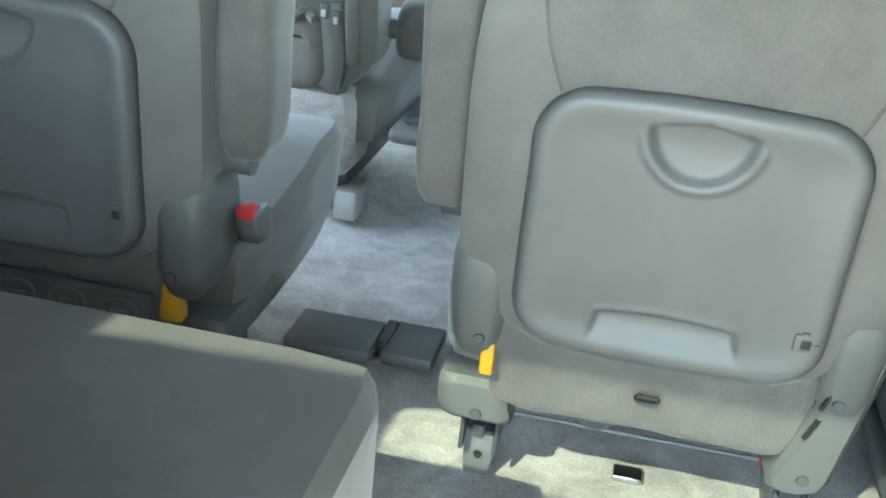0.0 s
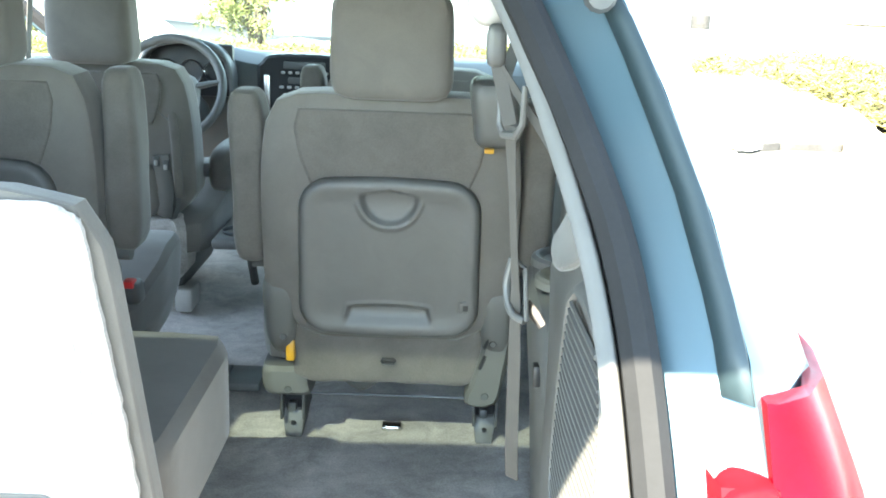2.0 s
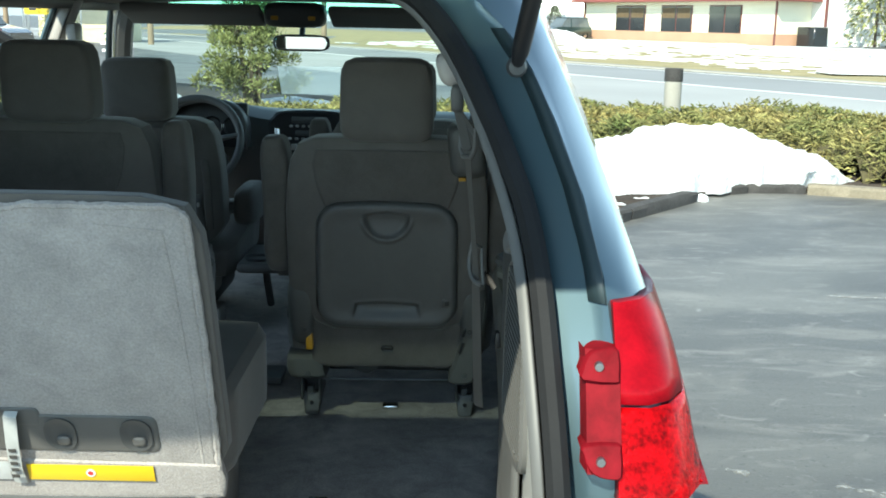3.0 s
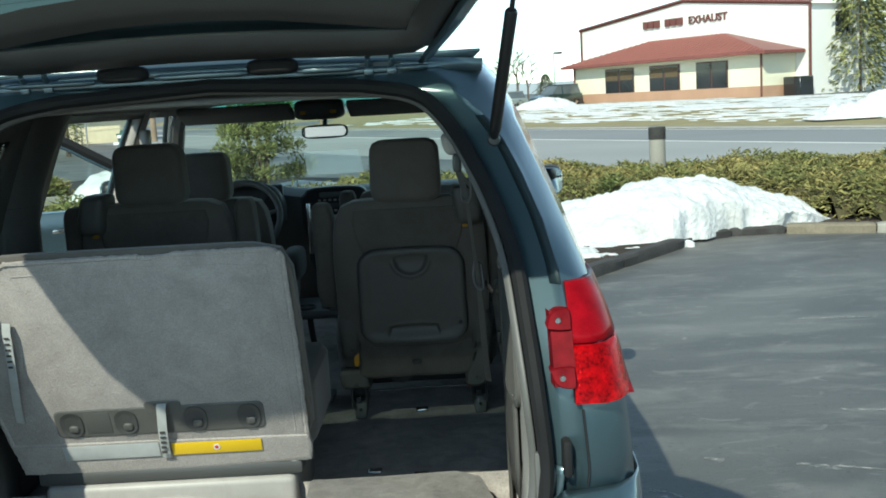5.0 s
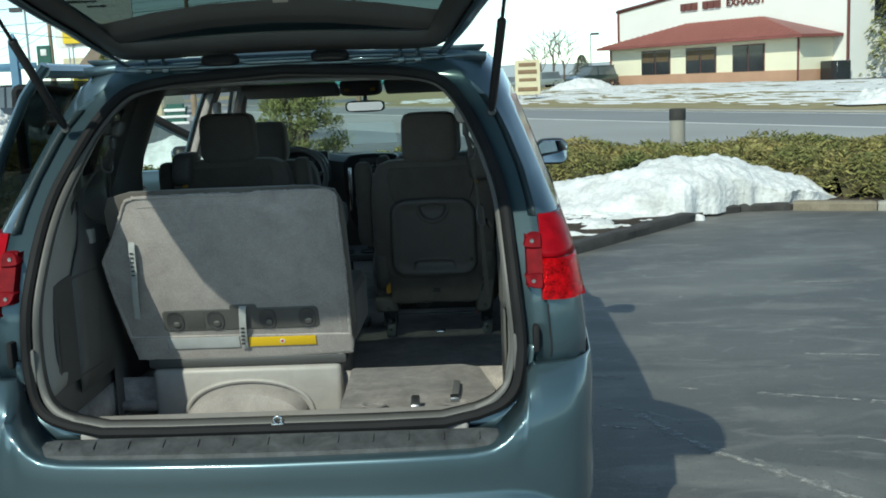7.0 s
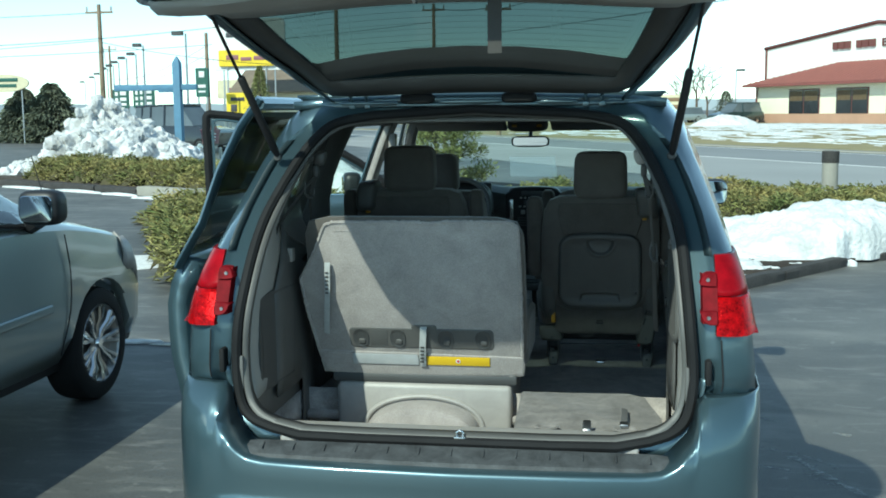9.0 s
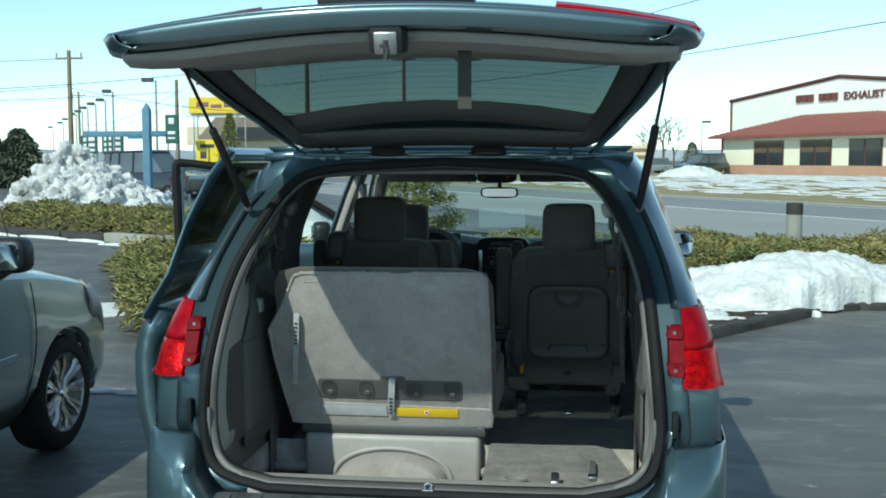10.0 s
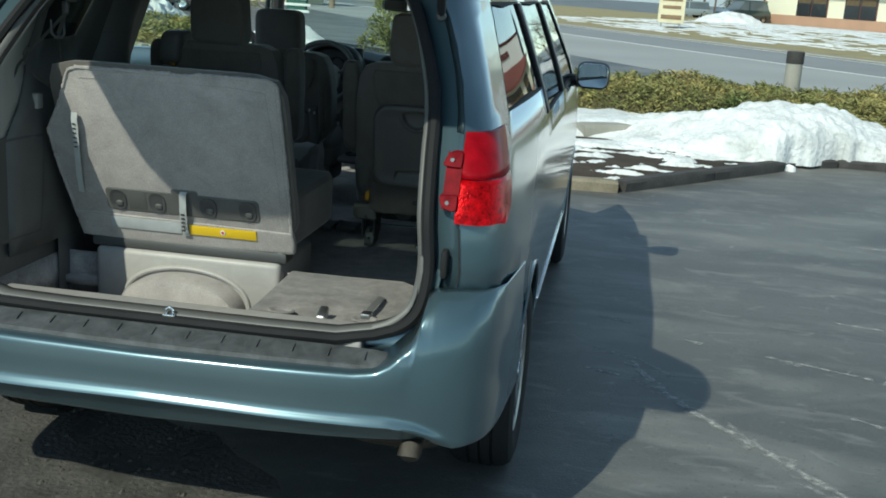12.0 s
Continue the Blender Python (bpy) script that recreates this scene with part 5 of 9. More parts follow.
# ---- seats ----
def seat_frame(ob, s, back):
    """Feet, side covers and the rod under a second-row seat; s is the side of the belt."""
    for k in (-1, 1):
        bm = bmesh.new()
        rbox(bm, (k * 0.210 - 0.027, 0.165, 0.002), (k * 0.210 + 0.027, 0.26, 0.066), 0.006, fn=lambda p: Vector((k * 0.21 + (p.x - k * 0.21) * (0.66 + 0.34 * p.z / 0.066), p.y - 0.25 * (0.07 - p.z), p.z)))
        foot = part("foot", bm, PLASTIC, ob, "grey plastic floor clamp")
        bm = bmesh.new()
        rbox(bm, (k * 0.210 - 0.022, 0.170, 0.060), (k * 0.210 + 0.022, 0.26, 0.135), 0.006)
        socket = part("foot_socket", bm, BLACK, foot)
        for q in (-1, 1):
            part("socket_cheek", rbox(bmesh.new(), (k * 0.21 + q * 0.024 - 0.003, 0.135, 0.05), (k * 0.21 + q * 0.024 + 0.003, 0.26, 0.13), 0.002), PLASTIC_DARK, foot)
        part("socket_hook", rbox(bmesh.new(), (k * 0.21 - 0.012, 0.150, 0.064), (k * 0.21 + 0.006, 0.18, 0.084), 0.003), PLASTIC_DARK, foot)
        bm = bmesh.new()
        lathe(bm, ((0.0, -0.003), (0.005, -0.003), (0.006, 0.0)), lambda a, b, h: Vector((k * 0.210 + a, 0.152 + h, 0.036 + b)), 10)
        part("bolt", bm, BLACK, foot)
    # inner side: a squat cover over the foot; belt side: a sloped cover that rises to the recliner
    q = -s
    bm = soft(bmesh.new(), (q * 0.220 - 0.051, 0.085, 0.124), (q * 0.220 + 0.051, 0.36, 0.194), 9, 8, fn=lambda p: Vector((p.x - q * 0.30 * max(0, 0.155 - p.z), p.y, p.z)))
    low = part("foot_cover", bm, SEAT_PLASTIC, ob, "grey plastic foot cover")
    line = [(0.163, 0.128), (0.228, 0.128), (0.245, 0.21), (0.260, 0.33), (0.256, 0.37), (0.222, 0.37), (0.202, 0.30), (0.180, 0.20)]
    line = [(p.x, p.y) for p in smooth_line([(u, v, 0) for u, v in line], 3, True)]
    bm = bmesh.new()
    front = lambda v: 0.8 * back(v) + 0.014
    relief(bm, [(inset(line, 0.008), 0.0), (line, -0.010), (line, -0.15)], lambda u, v, d: Vector((s * u, front(v) - d, v)))
    high = part("recline_cover", bm, SEAT_PLASTIC, ob, "sloped grey plastic recliner cover")
    for a, b in (((0.190, 0.215), (0.200, 0.245)), ((0.199, 0.262), (0.208, 0.292)), ((0.212, 0.31), (0.222, 0.338))):
        part("cover_slot", tube(bmesh.new(), [Vector((s * a[0], front(a[1]) - 0.001, a[1])), Vector((s * b[0], front(b[1]) - 0.001, b[1]))], 0.004, 6), BLACK, high)
    for own, x, y, z in ((low, q * 0.212, 0.084, 0.142), (high, s * 0.204, front(0.15) - 0.001, 0.15)):
        part("screw", lathe(bmesh.new(), ((0.0, -0.002), (0.007, -0.002), (0.009, 0.002), (0.009, 0.01)), lambda a, b, h: Vector((x + a, y + h, z + b)), 12), PLASTIC_DARK, own)
    for k in (-1, 1):
        bm = soft(bmesh.new(), (k * 0.222 - 0.042, 0.0, 0.225), (k * 0.222 + 0.042, 0.15, 0.415), 3.6, 8, fn=lambda p: Vector((k * 0.222 + (p.x - k * 0.222) * interp(p.z, (0.22, 0.27, 0.40), (0.55, 0.85, 1.0)), p.y + back(p.z) - 0.002, p.z)))
        hinge = part("hinge_cover", bm, SEAT_PLASTIC, ob, "grey plastic hinge cover")
        part("screw", lathe(bmesh.new(), ((0.0, -0.002), (0.006, -0.002), (0.008, 0.002)), lambda a, b, h: Vector((k * 0.215 + a, back(0.275) - 0.002 + h, 0.275 + b)), 10), PLASTIC_DARK, hinge)
    part("cross_rod", tube(bmesh.new(), [(-0.185, 0.18, 0.097), (0.185, 0.18, 0.099)], 0.0032, 8), CLIP, ob, "grey steel rod")
    part("seat_pan", rbox(bmesh.new(), (-0.185, 0.22, 0.105), (0.185, 0.52, 0.20), 0.02), BLACK, ob)
    part("pull_loop", tube(bmesh.new(), smooth_line([(-0.11, 0.125, 0.185), (-0.08, 0.118, 0.152), (-0.045, 0.116, 0.148), (-0.01, 0.125, 0.185)], 4), 0.010, 6, flat=0.3, up=(0, 1, 0)), BELT, ob)
    part("release_knob", soft(bmesh.new(), (s * 0.174 - 0.005, 0.168, 0.092), (s * 0.174 + 0.005, 0.188, 0.106), 4, 4), RED, ob)


def tray_table(ob, back):
    """The moulded folding table on a seat's back: rolled rim, sunk face, finger pull and handle pocket."""
    w, h, r, cz = 0.360, 0.327, 0.062, 0.4555
    put = lambda u, v, d: Vector((u, back(cz + v) - d, cz + v))
    step = lambda x, lo, hi: (lambda k: k * k * (3 - 2 * k))(min(max((x - lo) / (hi - lo), 0.0), 1.0))

    def depth(u, v, edge):
        d = interp(edge, (0, 0.003, 0.008, 0.015, 0.023, 0.034, 0.044, 0.054), (-0.018, -0.003, 0.0055, 0.0085, 0.0080, 0.0050, 0.0026, 0.0016))
        pull = math.hypot(u, v - 0.132) if v < 0.132 else max(abs(u), 0.0) + (v - 0.132) * 6
        d -= 0.013 * step(0.060 - pull, 0.0, 0.013) * (0.55 + 0.45 * step(v, 0.07, 0.125))
        d += 0.004 * step(0.072 - pull, 0.0, 0.008) * step(pull, 0.052, 0.062) * step(0.13 - v, 0, 0.02)
        crown = -0.092 - 0.9 * u * u - 0.03 * max(0.0, abs(u) - 0.068)
        side = min(0.088 - abs(u) - 0.25 * (v + 0.134), crown - v)
        d -= 0.011 * step(side, 0.0, 0.006) * step(v, -0.142, -0.104)
        d += 0.002 * step(side, -0.010, -0.001) * step(-side, -0.002, 0.004) * step(v, -0.128, -0.115)
        return d

    n, m = 104, 100

    def at(i, j):
        a, b = 2 * j / n - 1, 2 * i / m - 1
        u, v = a * w / 2, b * h / 2
        cx, cv = max(abs(u) - (w / 2 - r), 0.0), max(abs(v) - (h / 2 - r), 0.0)
        if cx > 0 and cv > 0:
            k = max(cx, cv) / math.hypot(cx, cv)
            cx, cv = cx * k, cv * k
            u, v = math.copysign(w / 2 - r + cx, u), math.copysign(h / 2 - r + cv, v)
            edge = r - math.hypot(cx, cv)
        else:
            edge = min(w / 2 - abs(u), h / 2 - abs(v))
        d = depth(u, v, edge)
        bow = 0.010 * (1 - (2 * u / w) ** 2) * max(0.0, v / (h / 2)) ** 2 - 0.008 * (1 - (2 * u / w) ** 2) * max(0.0, -v / (h / 2)) ** 3
        return put(u * (1 + 0.03 * (-v / h)), v + bow, d)

    bm = sheet(bmesh.new(), at, m + 1, n + 1, lambda i, j: True)
    tray = part("tray_table", bm, PLASTIC, ob, "moulded grey plastic folding table", sharp=70, thick=0.002)
    bm = rbox(bmesh.new(), (-0.011, 0, -0.012), (0.011, 0.006, 0.012), 0.003, fn=lambda p: put(0.152 + p.x, -0.0935 + p.z, 0.002 + p.y))
    lock = part("lock_button", bm, PLASTIC, tray)
    part("lock_hole", rbox(bmesh.new(), (-0.005, 0, -0.006), (0.006, 0.002, 0.006), 0.001, fn=lambda p: put(0.154 + p.x, -0.0935 + p.z, 0.0078 + p.y)), BLACK, lock)
    for x, z in ((0.152, -0.0795), (0.166, -0.0935)):
        part("lock_lug", rbox(bmesh.new(), (-0.004, 0, -0.002), (0.004, 0.003, 0.002), 0.001, fn=lambda p: put(x + p.x, z + p.z, 0.0065 + p.y)), CLIP, lock)


def captain_seat(label, m, s, group, tray=True, arms=((-1, True), (1, True)), recline=0.17, lift=0.0):
    """A single seat; its back faces -y; s is the side of its shoulder belt (0: none)."""
    ob = thing("captain_seat", label, "car seat", m, group)
    back = lambda z: 0.037 - recline * (z - 0.337)
    tall = lambda z: z + lift * min(1.0, max(0.0, (z - 0.3) / 0.48))
    slope = lambda p: Vector((p.x, p.y + back(p.z), tall(p.z)))
    full = lambda u, v: 0.0675 * (1 - max(0.0, 1 - abs((v - 0.528) / 0.258) ** 9 - abs(u / 0.255) ** 9) ** (1 / 9))
    wide = lambda p: slope(Vector((p.x * (1 - 0.10 * max(0, (p.z - 0.55) / 0.25) ** 2 - 0.27 * min(1, max(0, (0.39 - p.z) / 0.11)) ** 1.3), p.y, p.z)))
    bm = soft(bmesh.new(), (-0.255, 0.0, 0.27), (0.255, 0.135, 0.786), 9, 12, fn=wide)
    part("backrest", bm, FABRIC, ob, "grey cloth backrest")
    half = lambda v: interp(v, (0.60, 0.66, 0.72, 0.756), (0.150, 0.176, 0.192, 0.186))
    bm = sheet(bmesh.new(), lambda i, j: (lambda u, v: Vector((u * (1 - 0.10 * max(0, (v - 0.55) / 0.25) ** 2), back(v) + full(u, v) - 0.0028, tall(v))))(half(0.60 + 0.156 * i / 24) * (j / 20 - 1), 0.60 + 0.156 * i / 24), 25, 41, lambda i, j: True)
    part("back_insert", bm, FABRIC_DARK, ob, "darker woven cloth insert", thick=0.004)
    bm = soft(bmesh.new(), (-0.116, -0.03, 0.776), (0.116, 0.10, 0.979), 6.5, 10, fn=lambda p: Vector((p.x * (1 - 0.05 * (p.z - 0.76) / 0.2), p.y + back(0.80) - 0.10 * (p.z - 0.80), tall(p.z))))
    part("headrest", bm, FABRIC, ob, "grey cloth headrest")
    for k, raised in arms:
        if raised:
            bm = soft(bmesh.new(), (k * 0.286 - 0.035, 0.045, 0.418), (k * 0.286 + 0.035, 0.17, 0.778), 5, 10, fn=lambda p: slope(p + Vector((0.006 * rough_at(p * 9), 0, 0))))
        else:
            bm = soft(bmesh.new(), (k * 0.305 - 0.043, 0.09, 0.350), (k * 0.305 + 0.043, 0.42, 0.485), 3.6, 9)
        arm = part("armrest", bm, FABRIC_DARK, ob, "grey cloth armrest folded up" if raised else "grey cloth armrest folded down")
        part("arm_pivot", tube(bmesh.new(), [(k * 0.24, 0.13, 0.42), (k * 0.29, 0.13, 0.42)], 0.022, 10), PLASTIC, arm)
    sunk = lambda p: p - Vector((0, 0, max(0.0, 0.44 - p.y) * 0.26 * max(0.0, p.z - 0.12) / 0.26))
    bm = soft(bmesh.new(), (-0.298, 0.13 if s else 0.055, 0.10 if s else 0.17), (0.298, 0.60, 0.345 if s else 0.375), 11, 14, fn=lambda p: sunk(Vector((p.x * interp(p.y, (0.06, 0.12, 0.36, 0.62), (0.90, 0.94, 1.0, 0.97)) * interp(p.z, (0.1, 0.22, 0.34), (0.84, 0.97, 1.0)), p.y, max(p.z, interp(p.y, (0.25, 0.34), (0.225, 0.0))) + 0.03 * max(0, p.y - 0.4) - 0.012 * math.cos(p.x * 9) * (p.z > 0.3)))))
    cushion = part("cushion", bm, FABRIC, ob, "grey cloth seat cushion")
    part("cushion_seam", tube(bmesh.new(), [Vector((0.215, 0.16 + 0.42 * k / 8, (0.278 if s else 0.353) + (0.06 * k / 8 if s else 0.0) + 0.004 * math.sin(k * 0.4))) for k in range(9)], 0.003, 5), FABRIC_DARK, cushion)
    if s:
        bm = bmesh.new()
        drop = lambda p: Vector((p.x, p.y + back(p.z) + 0.022 + 0.006 * rough_at((p.x * 30, 0, p.z * 20)), p.z - 0.010 * abs(rough_at((p.x * 11, 3, 0))) * (p.z < 0.20)))
        soft(bm, (-0.200, -0.004, 0.166), (0.195, 0.03, 0.31), 9, 16, fn=drop)
        skirt = part("back_skirt", bm, FABRIC_DARK, ob, "stained cloth skirt below the backrest")
        part("anchor_ring", tube(bmesh.new(), [(x, back(0.22) + 0.012 + y, z) for x, y, z in ((-0.014, 0.0, 0.222), (-0.012, -0.006, 0.228), (0.012, -0.006, 0.228), (0.014, 0.0, 0.222), (0.012, 0.0, 0.216), (-0.012, 0.0, 0.216))], 0.0032, 6, closed=True), BLACK, skirt)
        seat_frame(ob, s, back)
        part("warning_tag", rbox(bmesh.new(), (-s * 0.202 - (0.009 if s > 0 else 0.017), 0.060, 0.216 if s > 0 else 0.196), (-s * 0.202 + (0.009 if s > 0 else 0.017), 0.085, 0.262), 0.004, fn=lambda p: p + Vector((0.01 * rough_at((0, 0, p.z * 30)), 0, 0))), AMBER, ob, "torn amber tag")
        bm = soft(bmesh.new(), (min(s * 0.150, s * 0.240), -0.04, 0.692), (max(s * 0.150, s * 0.240), 0.12, 0.822), 5, 9, fn=lambda p: slope(Vector((p.x - s * 0.10 * max(0, p.z - 0.74) + s * 0.012 * (0.81 - p.z) * 4, p.y, p.z))))
        holder = part("belt_holder", bm, PLASTIC, ob, "grey plastic belt holder on the shoulder")
        part("release_tab", rbox(bmesh.new(), (s * 0.185 - 0.009, -0.036, 0.687), (s * 0.185 + 0.009, -0.02, 0.696), 0.002, fn=slope), AMBER, holder)
    if tray:
        tray_table(ob, lambda z: back(z) - 0.016)
    else:
        bm = bmesh.new()
        line = [(-0.155, 0.60), (0.155, 0.60), (0.19, 0.47), (0.18, 0.33), (0.12, 0.27), (-0.12, 0.27), (-0.18, 0.33), (-0.19, 0.47)]
        line = [(p.x, p.y) for p in smooth_line([(u, v, 0) for u, v in line], 4, True)][::-1]
        relief(bm, [(inset(line, -0.022), -0.004), (inset(line, -0.012), 0.007), (line, 0.002), (inset(line, 0.01), -0.004), (inset(line, 0.02), -0.005)], lambda u, v, d: Vector((u, back(v) - d, v)))
        shell = part("back_shell", bm, PLASTIC, ob, "moulded grey plastic seat back")
        bm = bmesh.new()
        line = [(-0.15, 0.45), (-0.05, 0.44), (0.05, 0.445), (0.13, 0.45), (0.155, 0.38), (0.13, 0.30), (0.0, 0.28), (-0.13, 0.30), (-0.16, 0.38)]
        line = [(p.x, p.y) for p in smooth_line([(u, v, 0) for u, v in line], 4, True)][::-1]
        sag = lambda u, v, d: Vector((u, back(v) - d - 0.016 * abs(rough_at((u * 30 + v * 9, v * 9, 2))) - 0.012 * rough_at((u * 9, v * 7, 4)), v))
        relief(bm, [(line, -0.01), (inset(line, 0.002), 0.012), (inset(line, 0.012), 0.020), (inset(line, 0.03), 0.022), (inset(line, 0.05), 0.018)], sag)
        pocket = part("map_pocket", bm, FABRIC, ob, "gathered cloth map pocket")
        part("pocket_hem", tube(bmesh.new(), [(u, back(0.45) - 0.022 - 0.008 * math.sin(u * 150), 0.452 + 0.006 * math.sin(u * 130)) for u in (-0.145 + 0.28 * k / 48 for k in range(49))], 0.009, 6), FABRIC, pocket)
        x = 0.168
        bm = tube(bmesh.new(), smooth_line([(x - 0.012, back(0.30) - 0.008, 0.30), (x + 0.002, back(0.38) - 0.016, 0.38), (x, back(0.45) - 0.020, 0.45), (x - 0.004, back(0.49) - 0.012, 0.482)], 4), 0.024, 10, flat=0.4, up=(0, 1, 0))
        hook = part("bag_hook", bm, PLASTIC, ob, "grey plastic bag hook")
        for q, z in ((-0.013, 0.468), (0.012, 0.456)):
            part("hook_slot", rbox(bmesh.new(), (x + q - 0.008, back(z) - 0.031, z - 0.016), (x + q + 0.008, back(z) - 0.012, z + 0.014), 0.003), PLASTIC_DARK, hook)
            part("hook_tongue", rbox(bmesh.new(), (x + q - 0.006, back(z) - 0.035, z - 0.012), (x + q + 0.004, back(z) - 0.02, z + 0.003), 0.003), PLASTIC_PALE, hook)
        bm = soft(bmesh.new(), (-0.215, 0.02, 0.10), (0.215, 0.20, 0.30), 7, 9, fn=lambda p: p + Vector((0, 0.006 * rough_at(p * 25), 0)))
        part("back_skirt", bm, CARPET, ob, "fleecy carpet skirt below the backrest")
        for k in (-1, 1):
            bm = bmesh.new()
            tube(bm, smooth_line([(k * 0.205, 0.03, 0.36), (k * 0.212, -0.012, 0.44), (k * 0.208, -0.02, 0.56), (k * 0.19, 0.0, 0.68)], 4), 0.014, 8, flat=0.6)
            part("back_shell_edge", bm, FABRIC_DARK, ob)
            bm = rbox(bmesh.new(), (k * 0.20 - 0.026, 0.05, 0.004), (k * 0.20 + 0.026, 0.16, 0.075), 0.01)
            part("seat_foot", bm, PLASTIC_PALE, ob, "pale plastic foot cover")
        bm = rbox(bmesh.new(), (-0.20, 0.08, 0.06), (0.20, 0.50, 0.18), 0.03)
        part("seat_base", bm, PLASTIC_DARK, ob)
    return ob


row2 = "second-row seats"
captain_seat("grey cloth captain seat with a folding table on its back", pose(0.43, 1.45, 0.573), 1, row2)
left2 = captain_seat("grey cloth captain seat behind the driver, table on its back", pose(-0.41, 1.465, 0.573), -1, row2, recline=0.04, lift=0.025)
bm = bmesh.new()
put_plate = lambda u, v, d: Vector((u, 0.046 - d, v))
rbox(bm, (-0.20, 0.040, 0.186), (0.186, 0.052, 0.243), 0.004)
stamped = part("stamped_plate", bm, PLASTIC_DARK, left2, "dark stamped plate below the backrest")
for k in range(5):
    x = 0.14 - 0.075 * k
    part("stamping", tube(bmesh.new(), [put_plate(x + 0.026 * math.cos(a), 0.214 + 0.017 * math.sin(a), 0.006) for a in (2 * math.pi * q / 12 for q in range(12))], 0.0028, 5, closed=True), PLASTIC, stamped)
    part("stamping", rbox(bmesh.new(), (x - 0.014, 0.038, 0.209), (x + 0.014, 0.043, 0.216), 0.002), PLASTIC, stamped)
buckle = part("belt_buckle", rbox(bmesh.new(), (0.262, 0.14, 0.29), (0.300, 0.195, 0.348), 0.012, 3, fn=lambda p: p + Vector((0.0, -0.4 * (p.z - 0.3), 0))), PLASTIC, left2, "grey belt buckle with a red button")
part("buckle_button", rbox(bmesh.new(), (0.270, 0.134, 0.334), (0.293, 0.17, 0.352), 0.004, fn=lambda p: p + Vector((0.0, -0.4 * (p.z - 0.3), 0.001))), RED, buckle)
row1 = "front seats"
captain_seat("grey cloth driver's seat with a gathered map pocket", pose(-0.425, 2.36, 0.573), 0, row1, tray=False, arms=((1, False),), recline=0.20, lift=-0.045)
captain_seat("grey cloth front passenger seat facing the dashboard", pose(0.43, 2.45, 0.573), 0, row1, tray=False, arms=((-1, True),), recline=0.20, lift=-0.045)
bm = bmesh.new()

# third-row seat, driver's part: raised
third = thing("third_row_seat", "raised third-row seat with a carpeted grey back", "car seat", pose(-0.23, 0.75, 0.50))
TB = Matrix.Translation((0.23, -0.75, -0.50))
face = lambda z: 0.735 - 0.232 * (z - 0.74) / 0.60
line = [(0.155, 0.742), (0.160, 1.05), (0.156, 1.325), (0.130, 1.342), (-0.10, 1.342), (-0.13, 1.336), (-0.17, 1.336), (-0.20, 1.340), (-0.50, 1.338), (-0.535, 1.328), (-0.60, 1.20), (-0.652, 1.12), (-0.645, 1.0), (-0.605, 0.742), (-0.45, 0.728), (-0.1, 0.732)]
put3 = lambda u, v, d: TB @ Vector((u, face(v) - d, v))
bm = bmesh.new()
relief(bm, [(inset(line, 0.008), -0.030), (line, -0.024), (line, -0.008), (inset(line, 0.006), 0.0), (inset(line, 0.012), 0.002)][::1], put3)
shell = part("backrest_panel", bm, CARPET_PALE, third, "pale grey carpeted seat back")
bm = bmesh.new()
tube(bm, [put3(u, v, 0.0) for u, v in ((0.128, 0.80), (0.127, 1.0), (0.122, 1.2), (0.115, 1.30), (0.0, 1.31), (-0.25, 1.31), (-0.5, 1.306))], 0.0035, 6)
part("edge_seam", bm, CARPET_PALE, shell)
bm = bmesh.new()
rim = [Vector((u, v, 0)) for u, v in line]
rim = [a.lerp(b, k / 24) for a, b in zip(rim, rim[1:] + rim[:1]) for k in range(24)]
tube(bm, [put3(p.x + 0.002 * rough_at((p.x * 90, p.y * 90, 1)), p.y + 0.002 * rough_at((p.x * 80, p.y * 80, 5)), -0.002 + 0.003 * rough_at((p.x * 60, p.y * 60, 9))) for p in rim], [0.0065 + 0.003 * rough_at((p.x * 120, p.y * 120, 3)) for p in rim], 6, closed=True)
part("fuzzy_rim", bm, CARPET_PALE, shell)
bm = soft(bmesh.new(), (-0.62, 0.0, 0.78), (0.176, 0.052, 1.358), 11, 12, fn=lambda p: TB @ Vector((p.x, p.y + face(p.z) + 0.010, p.z)))
part("backrest", bm, FABRIC, third, "grey cloth backrest")
bm = soft(bmesh.new(), (-0.61, 0.72, 0.76), (0.172, 1.225, 0.955), 16, 12, fn=lambda p: TB @ Vector((p.x, p.y, p.z)))
part("cushion", bm, FABRIC, third, "grey cloth seat cushion")
bm = bmesh.new()
rbox(bm, (-0.56, 0.72, 0.505), (0.115, 1.12, 0.70), 0.02, 3, fn=lambda p: TB @ Vector((p.x * 1.0, p.y, p.z)))
part("pedestal", bm, PLASTIC_PALE, third, "pale grey plastic seat base")
bm = bmesh.new()
arch_line = [(-0.22 + 0.215 * math.cos(a), 0.51 + 0.128 * abs(math.sin(a)) ** 0.8) for a in (math.pi * k / 24 for k in range(25))]
relief(bm, [(arch_line, -0.01), (inset(arch_line, 0.0), 0.020), (inset(arch_line, 0.010), 0.028), (inset(arch_line, 0.03), 0.03)], lambda u, v, d: TB @ Vector((u, 0.72 - d * 3.5, v)))
part("carpet_flap", bm, CARPET_PALE, third, "arched carpet flap")
bm = bmesh.new()
tube(bm, [TB @ Vector((-0.22 + 0.228 * math.cos(a), 0.716, 0.515 + 0.138 * abs(math.sin(a)) ** 0.8)) for a in (math.pi * k / 24 for k in range(25))], 0.009, 8)
part("flap_rim", bm, PLASTIC_PALE, third)
bm = bmesh.new()
